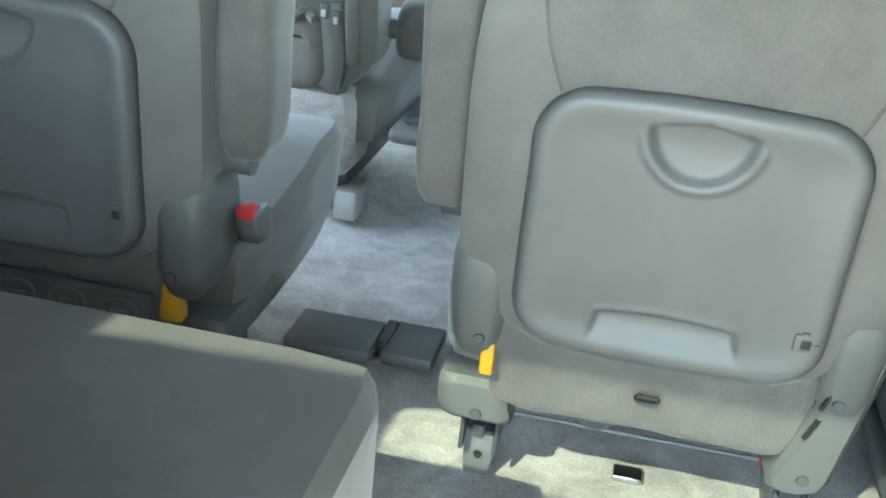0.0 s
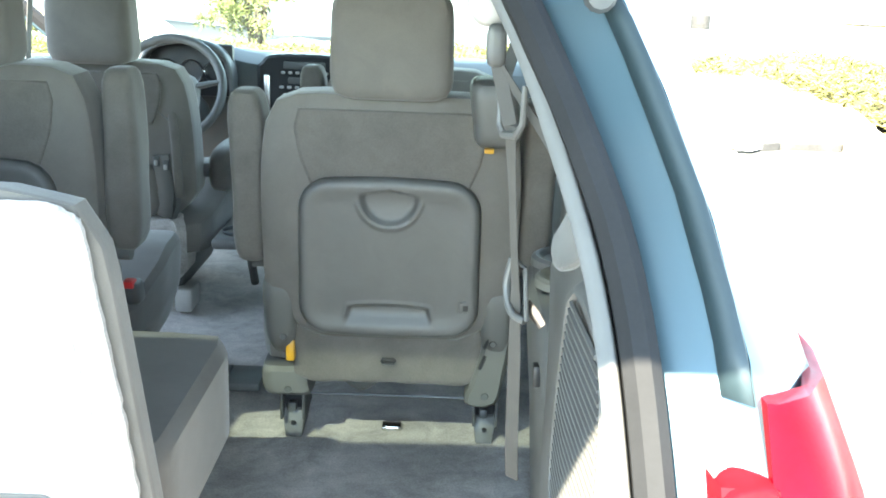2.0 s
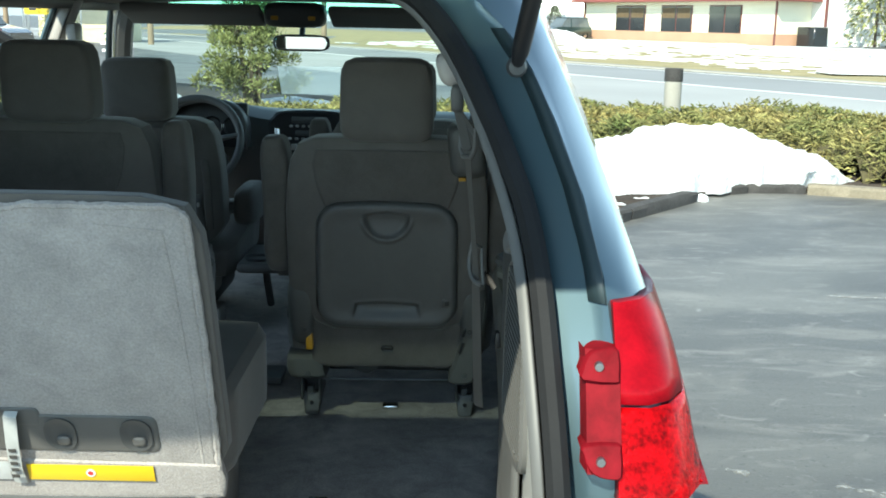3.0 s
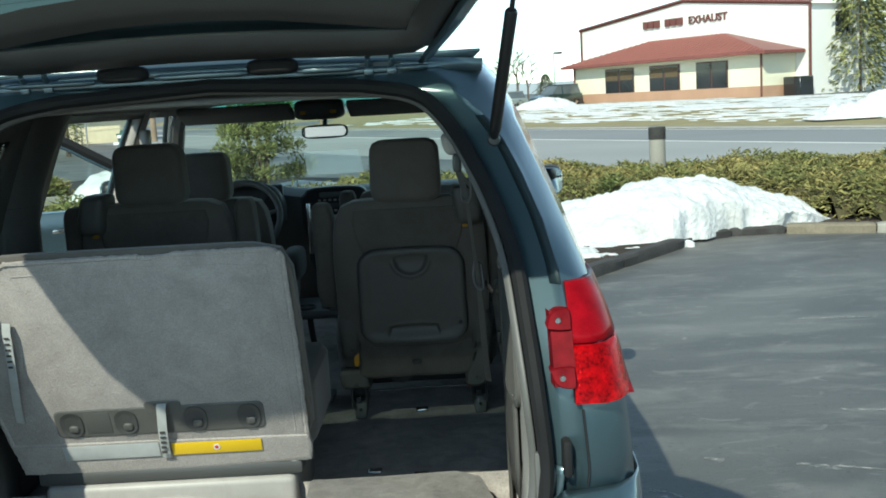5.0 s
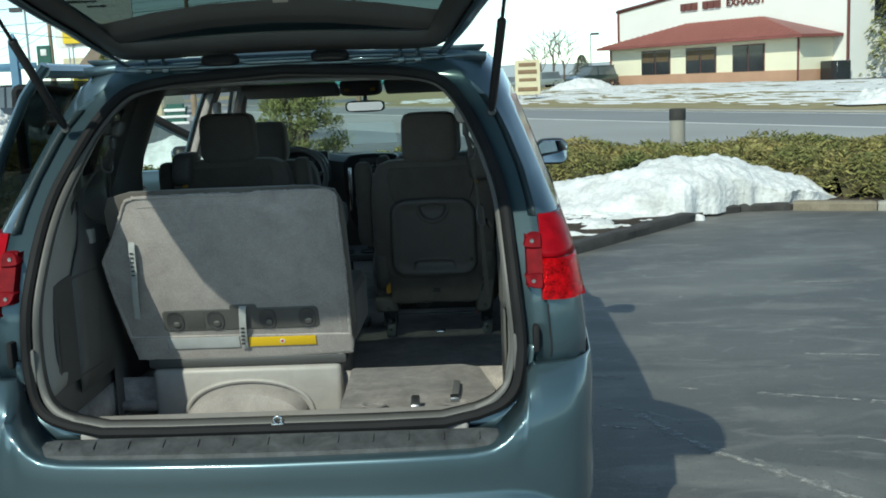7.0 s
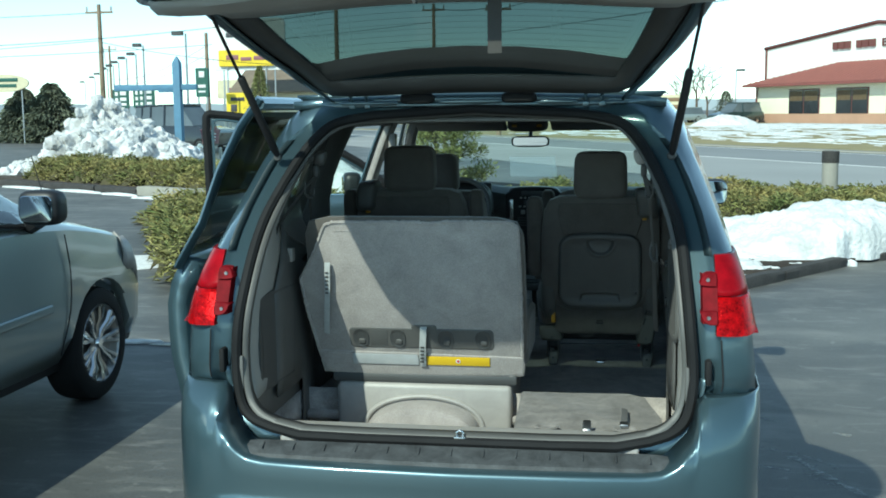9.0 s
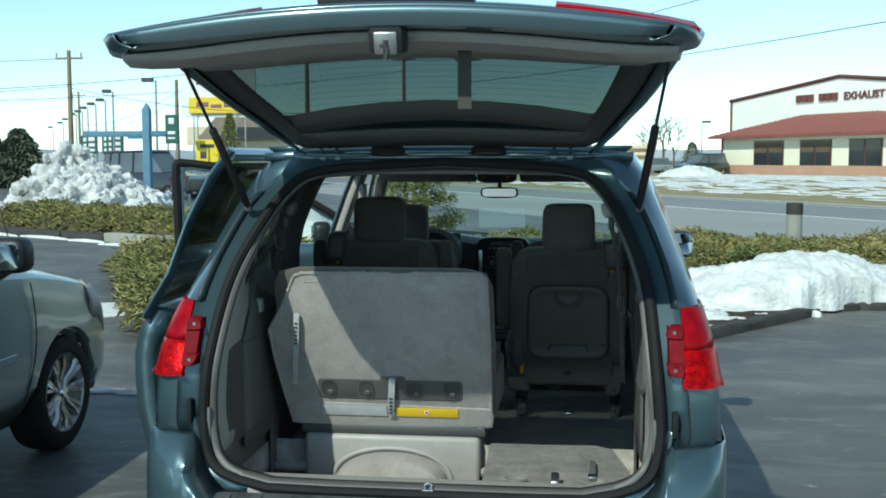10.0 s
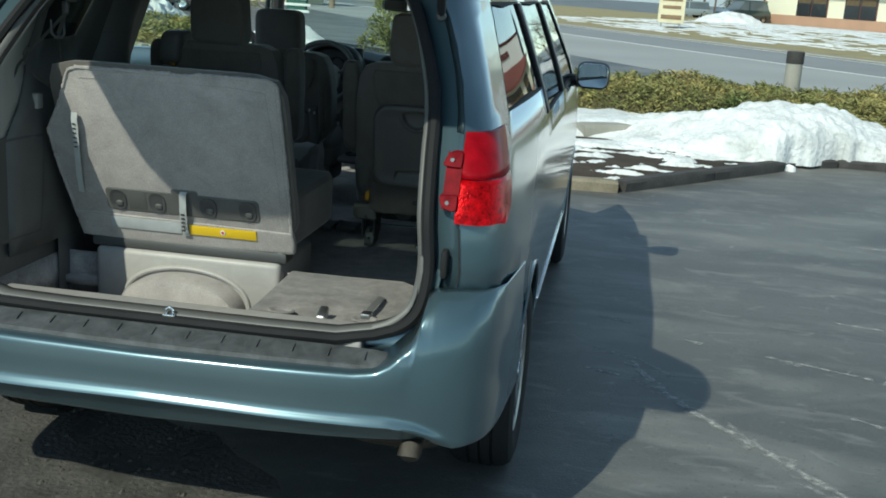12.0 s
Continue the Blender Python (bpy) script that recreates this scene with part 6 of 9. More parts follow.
rbox(bm, (-0.575, 0.0, 0.700), (0.135, 0.09, 0.738), 0.01, fn=lambda p: TB @ Vector((p.x, p.y + 0.728, p.z)))
part("hinge_shroud", bm, PLASTIC_DARK, third)
lip3 = [(0.160, 0.738), (0.166, 0.78), (0.160, 0.818), (-0.10, 0.822), (-0.30, 0.826), (-0.622, 0.831), (-0.612, 0.78), (-0.600, 0.738), (-0.45, 0.724), (-0.1, 0.728)]
lip3 = [a if k == 0 else (a[0] + (b[0] - a[0]) * k / 4, a[1] + (b[1] - a[1]) * k / 4) for a, b in zip(lip3, lip3[1:] + lip3[:1]) for k in range(4)]
bm = bmesh.new()
relief(bm, [(lip3, -0.02), (lip3, 0.002), (inset(lip3, 0.004), 0.0055), (inset(lip3, 0.012), 0.006)], lambda u, v, d: put3(u, v + 0.002 * rough_at((u * 14, v * 20, 7)), d + 0.002 * rough_at((u * 9, v * 9, 3))))
part("lower_lip", bm, CARPET_PALE, shell)
# handle plate with four finger cups
bm = bmesh.new()
plate = rrect(0.545, 0.082, 0.016, 4, -0.2185, 0.886)
relief(bm, [(plate, -0.004), (plate, 0.004), (inset(plate, 0.003), 0.006), (inset(plate, 0.006), 0.006)], put3)
plate_ob = part("handle_plate", bm, PLASTIC, third, "grey plastic handle plate")
tab = rrect(0.095, 0.040, 0.010, 3, -0.205, 0.922)
part("strap_tab", relief(bmesh.new(), [(tab, -0.004), (tab, 0.0045), (inset(tab, 0.003), 0.0065), (inset(tab, 0.006), 0.0065)], put3), PLASTIC, plate_ob)
for u in (-0.448, -0.307, -0.125, 0.014):
    bm = bmesh.new()
    cup = rrect(0.052, 0.066, 0.024, 4, u, 0.885)
    relief(bm, [(inset(cup, -0.004), 0.004), (inset(cup, -0.003), 0.010), (cup, 0.0095), (inset(cup, 0.006), 0.0065), (inset(cup, 0.012), 0.0062)], put3)
    cup_ob = part("finger_cup", bm, PLASTIC_DARK, plate_ob)
    part("finger_lever", soft(bmesh.new(), (-0.013, -0.004, -0.020), (0.013, 0.010, 0.002), 3, 6, fn=lambda p: put3(u + 0.004 + p.x, 0.880 + p.z, 0.004 + p.y)), PLASTIC, cup_ob)
part("instruction_label", rbox(bmesh.new(), (-0.412, 0, 0.856), (-0.346, 0.0015, 0.918), 0.0006, fn=lambda p: put3(p.x, p.z, 0.006 + p.y)), CLIP, plate_ob)
lab = part("silver_label", rbox(bmesh.new(), (-0.488, 0, 0.776), (-0.235, 0.002, 0.819), 0.0008, fn=lambda p: put3(p.x, p.z, 0.0085 + p.y)), SILVER_LABEL, third, "silver printed label")
ylab = part("yellow_label", rbox(bmesh.new(), (-0.203, 0, 0.777), (0.035, 0.002, 0.814), 0.0008, fn=lambda p: put3(p.x, p.z, 0.0085 + p.y)), YELLOW, third, "yellow warning label with a small emblem")
part("emblem", lathe(bmesh.new(), ((0.0, 0.0018), (0.009, 0.0018), (0.009, 0.0)), lambda a, b, h: put3(-0.084 + a, 0.796 + b, 0.0105 + h), 14), WHITE, ylab)
part("emblem_dot", lathe(bmesh.new(), ((0.0, 0.0010), (0.005, 0.0010), (0.005, 0.0)), lambda a, b, h: put3(-0.084 + a, 0.796 + b, 0.0124 + h), 10), RED, ylab)


def strap(parent, pts, w, mat=STRAP, label="grey webbing pull strap"):
    bm = bmesh.new()
    tube(bm, pts, w, 6, flat=0.10, up=(0, -1, 0.2))
    ob = part("pull_strap", bm, mat, parent, label)
    return ob


sl = strap(third, [put3(-0.539, 1.186, 0.010), put3(-0.540, 1.165, 0.020), put3(-0.552, 1.06, 0.022), put3(-0.568, 0.96, 0.018), put3(-0.578, 0.90, 0.006)], 0.012)
for k in range(6):
    part("print_bar", rbox(bmesh.new(), (-0.006, 0, 0), (0.006, 0.001, 0.006), 0.0004, fn=lambda p: put3(-0.543 - 0.0019 * k + p.x, 1.145 - 0.016 * k + p.z, 0.0235 + p.y)), BELT, sl)
sc = strap(third, [put3(-0.205, 0.935, 0.008), put3(-0.205, 0.928, 0.020), put3(-0.211, 0.87, 0.024), put3(-0.217, 0.81, 0.022), put3(-0.218, 0.772, 0.014)], 0.014)
for k in range(5):
    part("print_bar", rbox(bmesh.new(), (-0.007, 0, 0), (0.007, 0.001, 0.008), 0.0004, fn=lambda p: put3(-0.213 - 0.0013 * k + p.x, 0.850 - 0.015 * k + p.z, 0.0265 + p.y)), BELT, sc)

# third-row seat, passenger's part: folded into the floor
folded = thing("folded_third_row_seat", "third-row seat folded flat, carpeted grey back", "car seat", pose(0.40, 0.45, 0.60))
FB = Matrix.Translation((-0.40, -0.45, -0.60))
line = [(0.150, 0.735), (0.545, 0.745), (0.61, 0.69), (0.655, 0.45), (0.66, 0.205), (0.165, 0.185)]
line = [(p.x, p.y) for p in smooth_line([(u, v, 0) for a, b in zip(line, line[1:] + line[:1]) for u, v in (a, (a[0] * 0.9 + b[0] * 0.1, a[1] * 0.9 + b[1] * 0.1), ((a[0] + b[0]) / 2, (a[1] + b[1]) / 2), (a[0] * 0.1 + b[0] * 0.9, a[1] * 0.1 + b[1] * 0.9))], 2, True)][::-1]
bm = bmesh.new()
top = lambda u, v, d: FB @ Vector((u, v, 0.64 + d + 0.003 * rough_at((u * 9, v * 9, 0))))
relief(bm, [(line, -0.06), (line, 0.032), (inset(line, 0.006), 0.040), (inset(line, 0.014), 0.043)], top)
fp = part("seat_back_panel", bm, CARPET_WORN_SHADED, folded, "pale grey carpet panel")
strap(folded, [FB @ Vector(p) for p in ((0.530, 0.50, 0.685), (0.530, 0.47, 0.70), (0.529, 0.38, 0.705), (0.526, 0.30, 0.70), (0.526, 0.27, 0.688))], 0.012, BELT_DARK, "dark webbing pull strap")
part("strap_end", rbox(bmesh.new(), (0.512, 0.255, 0.688), (0.542, 0.295, 0.708), 0.004, fn=lambda p: FB @ p), STEEL, folded, "bright metal strap end")
bm = bmesh.new()
rbox(bm, (0.392, 0.20, 0.684), (0.420, 0.25, 0.712), 0.006, fn=lambda p: FB @ (p + Vector((0, 0, 0.4 * (p.y - 0.22)))))
part("release_clip", bm, STEEL, folded, "bright steel release clip")
for x in (0.275, 0.53):
    bm = bmesh.new()
    lathe(bm, ((0.042, 0.0), (0.038, 0.004), (0.032, 0.002), (0.026, -0.004), (0.0, -0.005)), lambda a, b, h: FB @ Vector((x + a, 0.240 + 0.7 * b, 0.6960 + h)), 20)
    part("anchor_cup", bm, CARPET_WORN_SHADED, folded)


# ---- outdoors ----
ALONG, AWAY = Vector((0.5, -0.866, 0.0)), Vector((0.866, 0.5, 0.0))  # along the road, and across it


def road_n(x, y):
    return 0.866 * x + 0.5 * y


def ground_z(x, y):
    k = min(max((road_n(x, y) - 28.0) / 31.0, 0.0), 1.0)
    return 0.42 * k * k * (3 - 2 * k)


def streaked_asphalt():
    """Worn asphalt: broad pale wear drawn out one way, fine stone, thin salt streaks."""
    m = material("worn_asphalt", (0.083, 0.083, 0.079), 0.55, grain=0.7, scale=90, vary=0.26, patch=0.6, bump=0.5)
    n, l = m.node_tree.nodes, m.node_tree.links
    b = n["Principled BSDF"]
    src = b.inputs["Base Color"].links[0].from_socket
    co = n.new("ShaderNodeTexCoord")
    for stretch, scale, lo, hi, tone, amount in (((0.8, 1.9, 1), 0.42, 0.44, 0.70, (0.160, 0.158, 0.146), 0.85), ((1.1, 2.2, 1), 1.0, 0.50, 0.70, (0.205, 0.200, 0.182), 0.6), ((0.9, 2.6, 1), 2.6, 0.55, 0.74, (0.24, 0.235, 0.22), 0.5), ((1, 1.6, 1), 6.0, 0.62, 0.76, (0.32, 0.32, 0.30), 0.4)):
        mp, nz, rp, mx = n.new("ShaderNodeMapping"), n.new("ShaderNodeTexNoise"), n.new("ShaderNodeMapRange"), n.new("ShaderNodeMix")
        mp.inputs["Rotation"].default_value = (0, 0, 0.12)
        mp.inputs["Scale"].default_value = stretch
        nz.inputs["Scale"].default_value, nz.inputs["Detail"].default_value, nz.inputs["Distortion"].default_value = scale, 7.0, 1.2
        rp.inputs["From Min"].default_value, rp.inputs["From Max"].default_value, rp.inputs["To Max"].default_value = lo, hi, amount
        mx.data_type = "RGBA"
        mx.inputs["B"].default_value = (*tone, 1)
        l.new(co.outputs["Object"], mp.inputs["Vector"])
        l.new(mp.outputs[0], nz.inputs["Vector"])
        l.new(nz.outputs["Fac"], rp.inputs["Value"])
        l.new(rp.outputs[0], mx.inputs["Factor"])
        l.new(src, mx.inputs["A"])
        src = mx.outputs["Result"]
    for scale, lo, hi, tone, amount in ((0.30, 0.52, 0.70, (0.035, 0.035, 0.034), 0.75), (45.0, 0.60, 0.72, (0.03, 0.03, 0.03), 0.6), (70.0, 0.64, 0.74, (0.26, 0.255, 0.24), 0.5)):
        nz, rp, mx = n.new("ShaderNodeTexNoise"), n.new("ShaderNodeMapRange"), n.new("ShaderNodeMix")
        nz.inputs["Scale"].default_value, nz.inputs["Detail"].default_value, nz.inputs["Distortion"].default_value = scale, 6.0, 0.6
        rp.inputs["From Min"].default_value, rp.inputs["From Max"].default_value, rp.inputs["To Max"].default_value = lo, hi, amount
        mx.data_type = "RGBA"
        mx.inputs["B"].default_value = (*tone, 1)
        l.new(co.outputs["Object"], nz.inputs["Vector"])
        l.new(nz.outputs["Fac"], rp.inputs["Value"])
        l.new(rp.outputs[0], mx.inputs["Factor"])
        l.new(src, mx.inputs["A"])
        src = mx.outputs["Result"]
    l.new(src, b.inputs["Base Color"])
    return m


def thinned(m, scale, lo, hi):
    """Wears a dusting away in patches, so that the ground shows through."""
    n, l = m.node_tree.nodes, m.node_tree.links
    co, nz, rp = n.new("ShaderNodeTexCoord"), n.new("ShaderNodeTexNoise"), n.new("ShaderNodeMapRange")
    nz.inputs["Scale"].default_value, nz.inputs["Detail"].default_value = scale, 6.0
    rp.inputs["From Min"].default_value, rp.inputs["From Max"].default_value = lo, hi
    l.new(co.outputs["Object"], nz.inputs["Vector"])
    l.new(nz.outputs["Fac"], rp.inputs["Value"])
    l.new(rp.outputs[0], n["Principled BSDF"].inputs["Alpha"])
    return m


ASPHALT = streaked_asphalt()
GRIT = varied(material("grey_brown_grit", (0.055, 0.05, 0.044), 0.95, grain=0.6, scale=50, vary=0.3, patch=6), 0.4)
CRUMBLED = thinned(material("crumbled_asphalt", (0.058, 0.055, 0.050), 1.0, grain=0.9, scale=45, vary=0.6, patch=5, bump=1.0), 3.0, 0.30, 0.48)
ROAD = material("road_asphalt", (0.29, 0.295, 0.29), 0.9, grain=0.3, scale=40, vary=0.14, patch=0.15, bump=0.3)
ROAD_FAR = material("blue_grey_lane", (0.21, 0.218, 0.222), 0.9, grain=0.3, scale=40, vary=0.12, patch=0.15, bump=0.3)
SALT_DUST = thinned(material("road_salt_dust", (0.36, 0.36, 0.345), 0.95, grain=0.5, scale=60, vary=0.2, patch=8), 26.0, 0.46, 0.86)
SALT = thinned(material("road_salt", (0.46, 0.46, 0.44), 0.95, grain=0.5, scale=60, vary=0.2, patch=8), 26.0, 0.36, 0.80)
LINE = material("road_line", (0.7, 0.7, 0.68), 0.8, grain=0.5, scale=20, vary=0.15, patch=1.0)
GRASS = material("dry_grass", (0.26, 0.22, 0.11), 1.0, grain=0.8, scale=9, vary=0.3, patch=0.8, bump=0.6)
CONCRETE = material("concrete", (0.31, 0.295, 0.255), 0.9, grain=0.5, scale=60, vary=0.15, patch=2.5, bump=0.4)
TIMBER = material("dark_kerb_timber", (0.045, 0.042, 0.04), 0.9, grain=0.7, scale=40, vary=0.35, patch=5, bump=0.6)
TIMBER_TAN = material("tan_kerb_timber", (0.21, 0.18, 0.13), 0.9, grain=0.7, scale=45, vary=0.25, patch=6, bump=0.5)
MULCH = material("dark_mulch", (0.045, 0.035, 0.028), 1.0, grain=1.0, scale=55, vary=0.5, patch=4, bump=1.0)
SNOW = material("old_snow", (0.80, 0.81, 0.81), 0.75, grain=0.6, scale=22, vary=0.06, patch=2.6, bump=1.0, dark=(0.50, 0.51, 0.50), blotch=0.12)
SNOW_DIRTY = material("grimy_snow", (0.74, 0.75, 0.76), 0.8, grain=0.7, scale=5, vary=0.2, patch=1.6, bump=1.0, dark=(0.36, 0.35, 0.33), blotch=0.3)
JUNIPER = varied(material("juniper_sprays", (0.27, 0.215, 0.08), 0.85, grain=0.3, scale=3, vary=0.3, patch=1.6, dark=(0.075, 0.120, 0.035)), 0.55)
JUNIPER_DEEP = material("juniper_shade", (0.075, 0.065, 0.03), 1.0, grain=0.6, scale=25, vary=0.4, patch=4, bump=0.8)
PINE = varied(material("pine_needles", (0.20, 0.21, 0.075), 0.8, grain=0.3, scale=3, vary=0.3, patch=1.5), 0.45)
SPRUCE = varied(material("spruce_needles", (0.125, 0.14, 0.095), 0.85, grain=0.3, scale=3, vary=0.3, patch=1.5), 0.4)
BARK = material("grey_brown_bark", (0.13, 0.10, 0.075), 0.95, grain=0.6, scale=30, vary=0.3, patch=3, bump=0.7)
POLE_WOOD = material("utility_pole_wood", (0.25, 0.19, 0.13), 0.9, grain=0.5, scale=20, vary=0.2, patch=2, bump=0.3)
CREAM = material("cream_wall", (0.82, 0.78, 0.60), 0.85, grain=0.2, scale=6, vary=0.04, patch=0.4)
PALE_WALL = material("white_metal_wall", (0.84, 0.83, 0.78), 0.7, grain=0.2, scale=6, vary=0.03, patch=0.3)
TERRA = material("terracotta_band", (0.50, 0.30, 0.20), 0.85, grain=0.3, scale=8, vary=0.08, patch=0.7)
ROOF_RED = material("red_metal_roof", (0.22, 0.070, 0.058), 0.5, grain=0.3, scale=10, vary=0.18, patch=0.5)
# the seams' ridge highlights are put into a paler red
ROOF_SEAM_LIT = material("highlit_roof_seam", (0.36, 0.15, 0.12), 0.5, grain=0.2, scale=10, vary=0.12)
BLIND = material("brown_window_blind", (0.115, 0.080, 0.042), 0.7, grain=0.3, scale=20, vary=0.2)
SIGN_INK = material("brown_sign_ink", (0.22, 0.14, 0.08), 0.7, vary=0.1)
RED_TRIM = material("red_brown_trim", (0.15, 0.052, 0.044), 0.6, vary=0.08)
# opaque panes; the sky seen in them is put into the grey
FAR_GLASS = material("sky_toned_car_glass", (0.11, 0.13, 0.14), 0.1, vary=0.2, patch=0.7, coat=0.5)
DARK_GLASS = material("dark_window", (0.03, 0.032, 0.035), 0.08, vary=0.2, patch=0.7, coat=0.5)
BLUE_POST = material("weathered_blue_paint", (0.095, 0.20, 0.30), 0.7, grain=0.5, scale=30, vary=0.18, patch=3, bump=0.2)
SIGN_GREEN = material("green_sign", (0.025, 0.10, 0.075), 0.6, vary=0.1)
SIGN_YELLOW = material("yellow_sign", (0.75, 0.55, 0.03), 0.5, vary=0.06)
SIGN_CREAM = material("cream_sign", (0.62, 0.56, 0.38), 0.6, vary=0.06)
SIGN_RED = material("faded_red_sign", (0.26, 0.11, 0.12), 0.6, vary=0.1)
SHINGLE = material("brown_shingle", (0.20, 0.16, 0.12), 0.95, grain=0.5, scale=12, vary=0.2, patch=1.5)
DARK_PAINT = material("black_truck_paint", (0.02, 0.022, 0.025), 0.25, 0.2, vary=0.1, coat=0.8)
GREEN_PAINT = material("dark_green_car_paint", (0.035, 0.06, 0.06), 0.3, 0.3, vary=0.1, coat=0.7)
WHITE_CAR = material("white_car_paint", (0.66, 0.66, 0.64), 0.3, vary=0.04, coat=0.7)
HILL = material("hazed_wooded_ridge", (0.36, 0.41, 0.45), 1.0, grain=0.5, scale=0.05, vary=0.15, patch=0.01)


def structure(name, bm, mat, label, **more):
    ob = part(name, bm, mat, None, label, kind="structure", **more)
    return ob


def mesh_thing(name, bm, mat, label, category, group="", kind="", **more):
    return tagged(part(name, bm, mat, None, label, **more), category=category, group=group, kind=kind)


# the ground: one sheet out to the horizon
bm = bmesh.new()
steps = (-900, -400, -200, -100, -60, -40, -25, -15, -8, -4, 0, 4, 8, 12, 16, 20, 25, 30, 36, 44, 54, 66, 80, 100, 130, 180, 300, 600, 1400)
sheet(bm, lambda i, j: Vector((steps[j], steps[i], ground_z(steps[j], steps[i]))), len(steps), len(steps), lambda i, j: True)
structure("ground", bm, ASPHALT, "dark worn asphalt of the car park", sharp=180)


def strip(n0, n1, t0, t1, lift, cell=4.0):
    """A band along the road between two distances across it."""
    bm = bmesh.new()
    nn, nt = max(2, int((n1 - n0) / cell) + 2), max(2, int((t1 - t0) / 12) + 2)
    def at(i, j):
        p = ALONG * (t0 + (t1 - t0) * j / (nt - 1)) + AWAY * (n0 + (n1 - n0) * i / (nn - 1))
        return Vector((p.x, p.y, ground_z(p.x, p.y) + lift))
    return sheet(bm, at, nn, nt, lambda i, j: True)


structure("road", strip(14.0, 21.4, -160, 160, 0.006), ROAD, "pale grey main road", sharp=180)
structure("road_lane", strip(21.4, 27.6, -160, 160, 0.006), ROAD_FAR, "blue-grey far lanes of the road", sharp=180)
structure("road_line", strip(21.25, 21.5, -160, 160, 0.012), LINE, "white painted road line", sharp=180)
structure("road_edge_line", strip(26.9, 27.1, -160, 160, 0.012), LINE, "thin white edge line", sharp=180)
bm = strip(27.6, 28.1, -160, 160, 0.0)
structure("far_kerb", strip(27.6, 28.6, -160, -14, 0.05), CONCRETE, "pale concrete gutter and kerb", thick=0.05)
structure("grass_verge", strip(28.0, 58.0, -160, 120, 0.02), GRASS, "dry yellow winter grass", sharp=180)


def blob_patches(name, spots, mat, label, lift, seed, thick=0.03, kind="stuff", category="snow"):
    """Flat, ragged-edged patches lying on the ground, joined."""
    rnd = random.Random(seed)
    bm = bmesh.new()
    for cx, cy, rx, ry, turn in spots:
        n = 22
        ph = [rnd.uniform(0, 6.28) for _ in range(4)]
        top = []
        for k in range(n):
            a = 2 * math.pi * k / n
            r = 1 + 0.22 * math.sin(2 * a + ph[0]) + 0.16 * math.sin(3 * a + ph[1]) + 0.12 * math.sin(5 * a + ph[2]) + 0.07 * math.sin(8 * a + ph[3])
            u, v = rx * r * math.cos(a), ry * r * math.sin(a)
            top.append((cx + u * math.cos(turn) - v * math.sin(turn), cy + u * math.sin(turn) + v * math.cos(turn)))
        mid = (cx, cy)
        def ring(f, h):
            return [Vector((mid[0] + (x - mid[0]) * f, mid[1] + (y - mid[1]) * f, ground_z(x, y) + lift + h)) for x, y in top]
        loft(bm, [ring(1.0, 0.0), ring(0.93, thick * 0.7), ring(0.6, thick), ring(0.05, thick * 1.2)], True, False)
    return mesh_thing(name, bm, mat, label, category, kind=kind)


rnd = random.Random(4)
spots = []
for k in range(1500):
    t, n = rnd.uniform(-70, 30), rnd.uniform(31.5, 57)
    p = ALONG * t + AWAY * n
    k2 = rnd.uniform(0.12, 0.55) * (1.0 + 0.05 * (n - 32)) * (0.6 + 0.9 * max(0.0, rough_at((p.x * 0.12, p.y * 0.12, 5)) + 0.4))
    spots.append((p.x, p.y, 2.3 * k2, 0.55 * k2, -1.05 + rnd.uniform(-0.2, 0.2)))
blob_patches("snow_patch", spots, SNOW, "thin broken snow lying on the grass", 0.03, 7)

# planted bed in front of the van, with timber and concrete kerbs
bed_line = [(-3.7, 6.62), (0.95, 6.70), (1.30, 6.80), (2.95, 8.92), (3.4, 9.45), (4.2, 9.62), (5.7, 9.15), (10.5, 7.6), (17.0, 5.5), (19.0, 9.5), (12.0, 12.5), (2.0, 18.0), (-8.0, 27.0), (-10.0, 24.0), (-6.5, 12.4)]
bm = bmesh.new()
bm.faces.new([bm.verts.new((x, y, 0.055)) for x, y in bed_line])
bmesh.ops.triangulate(bm, faces=bm.faces[:])
structure("planting_bed", bm, MULCH, "dark mulch of the planting bed", thick=0.05)


def beam(name, a, b, w, h, mat, label, group, seed=0):
    """A kerb piece from a to b on the ground."""
    a, b = Vector((*a, 0)), Vector((*b, 0))
    way = (b - a).normalized()
    side = Vector((-way.y, way.x, 0))
    L = (b - a).length
    bm = bmesh.new()
    n = 12
    ringset = []
    for k in range(n + 1):
        p = a + way * (L * k / n)
        j = 0.008 * rough_at((p.x * 5, p.y * 5, seed))
        e = 0.012 if k in (0, n) else 0.0
        ringset.append([p + side * u + Vector((0, 0, z)) for u, z in ((-w / 2 + e, 0.0), (-w / 2 + j, h * 0.75), (-w / 2 + 0.02 + j, h - e + j), (w / 2 - 0.02, h - e + j * 0.5), (w / 2, h * 0.75), (w / 2, 0.0))])
    loft(bm, ringset, True, True)
    return mesh_thing(name, bm, mat, label, "kerb", group)


beam("kerb_timber", (0.55, 6.68), (1.28, 6.72), 0.15, 0.105, TIMBER_TAN, "short tan timber kerb beside the mulch", "kerb timbers", 1)
beam("kerb_timber", (1.30, 6.78), (2.15, 7.87), 0.15, 0.105, TIMBER, "black weathered timber kerb along the bed", "kerb timbers", 2)
beam("kerb_timber", (2.16, 7.88), (2.96, 8.92), 0.15, 0.105, TIMBER, "black weathered timber kerb along the bed", "kerb timbers", 3)
beam("kerb_timber", (-3.7, 6.62), (0.5, 6.66), 0.16, 0.13, TIMBER_TAN, "long tan timber kerb across the bed's front", "kerb timbers", 5)
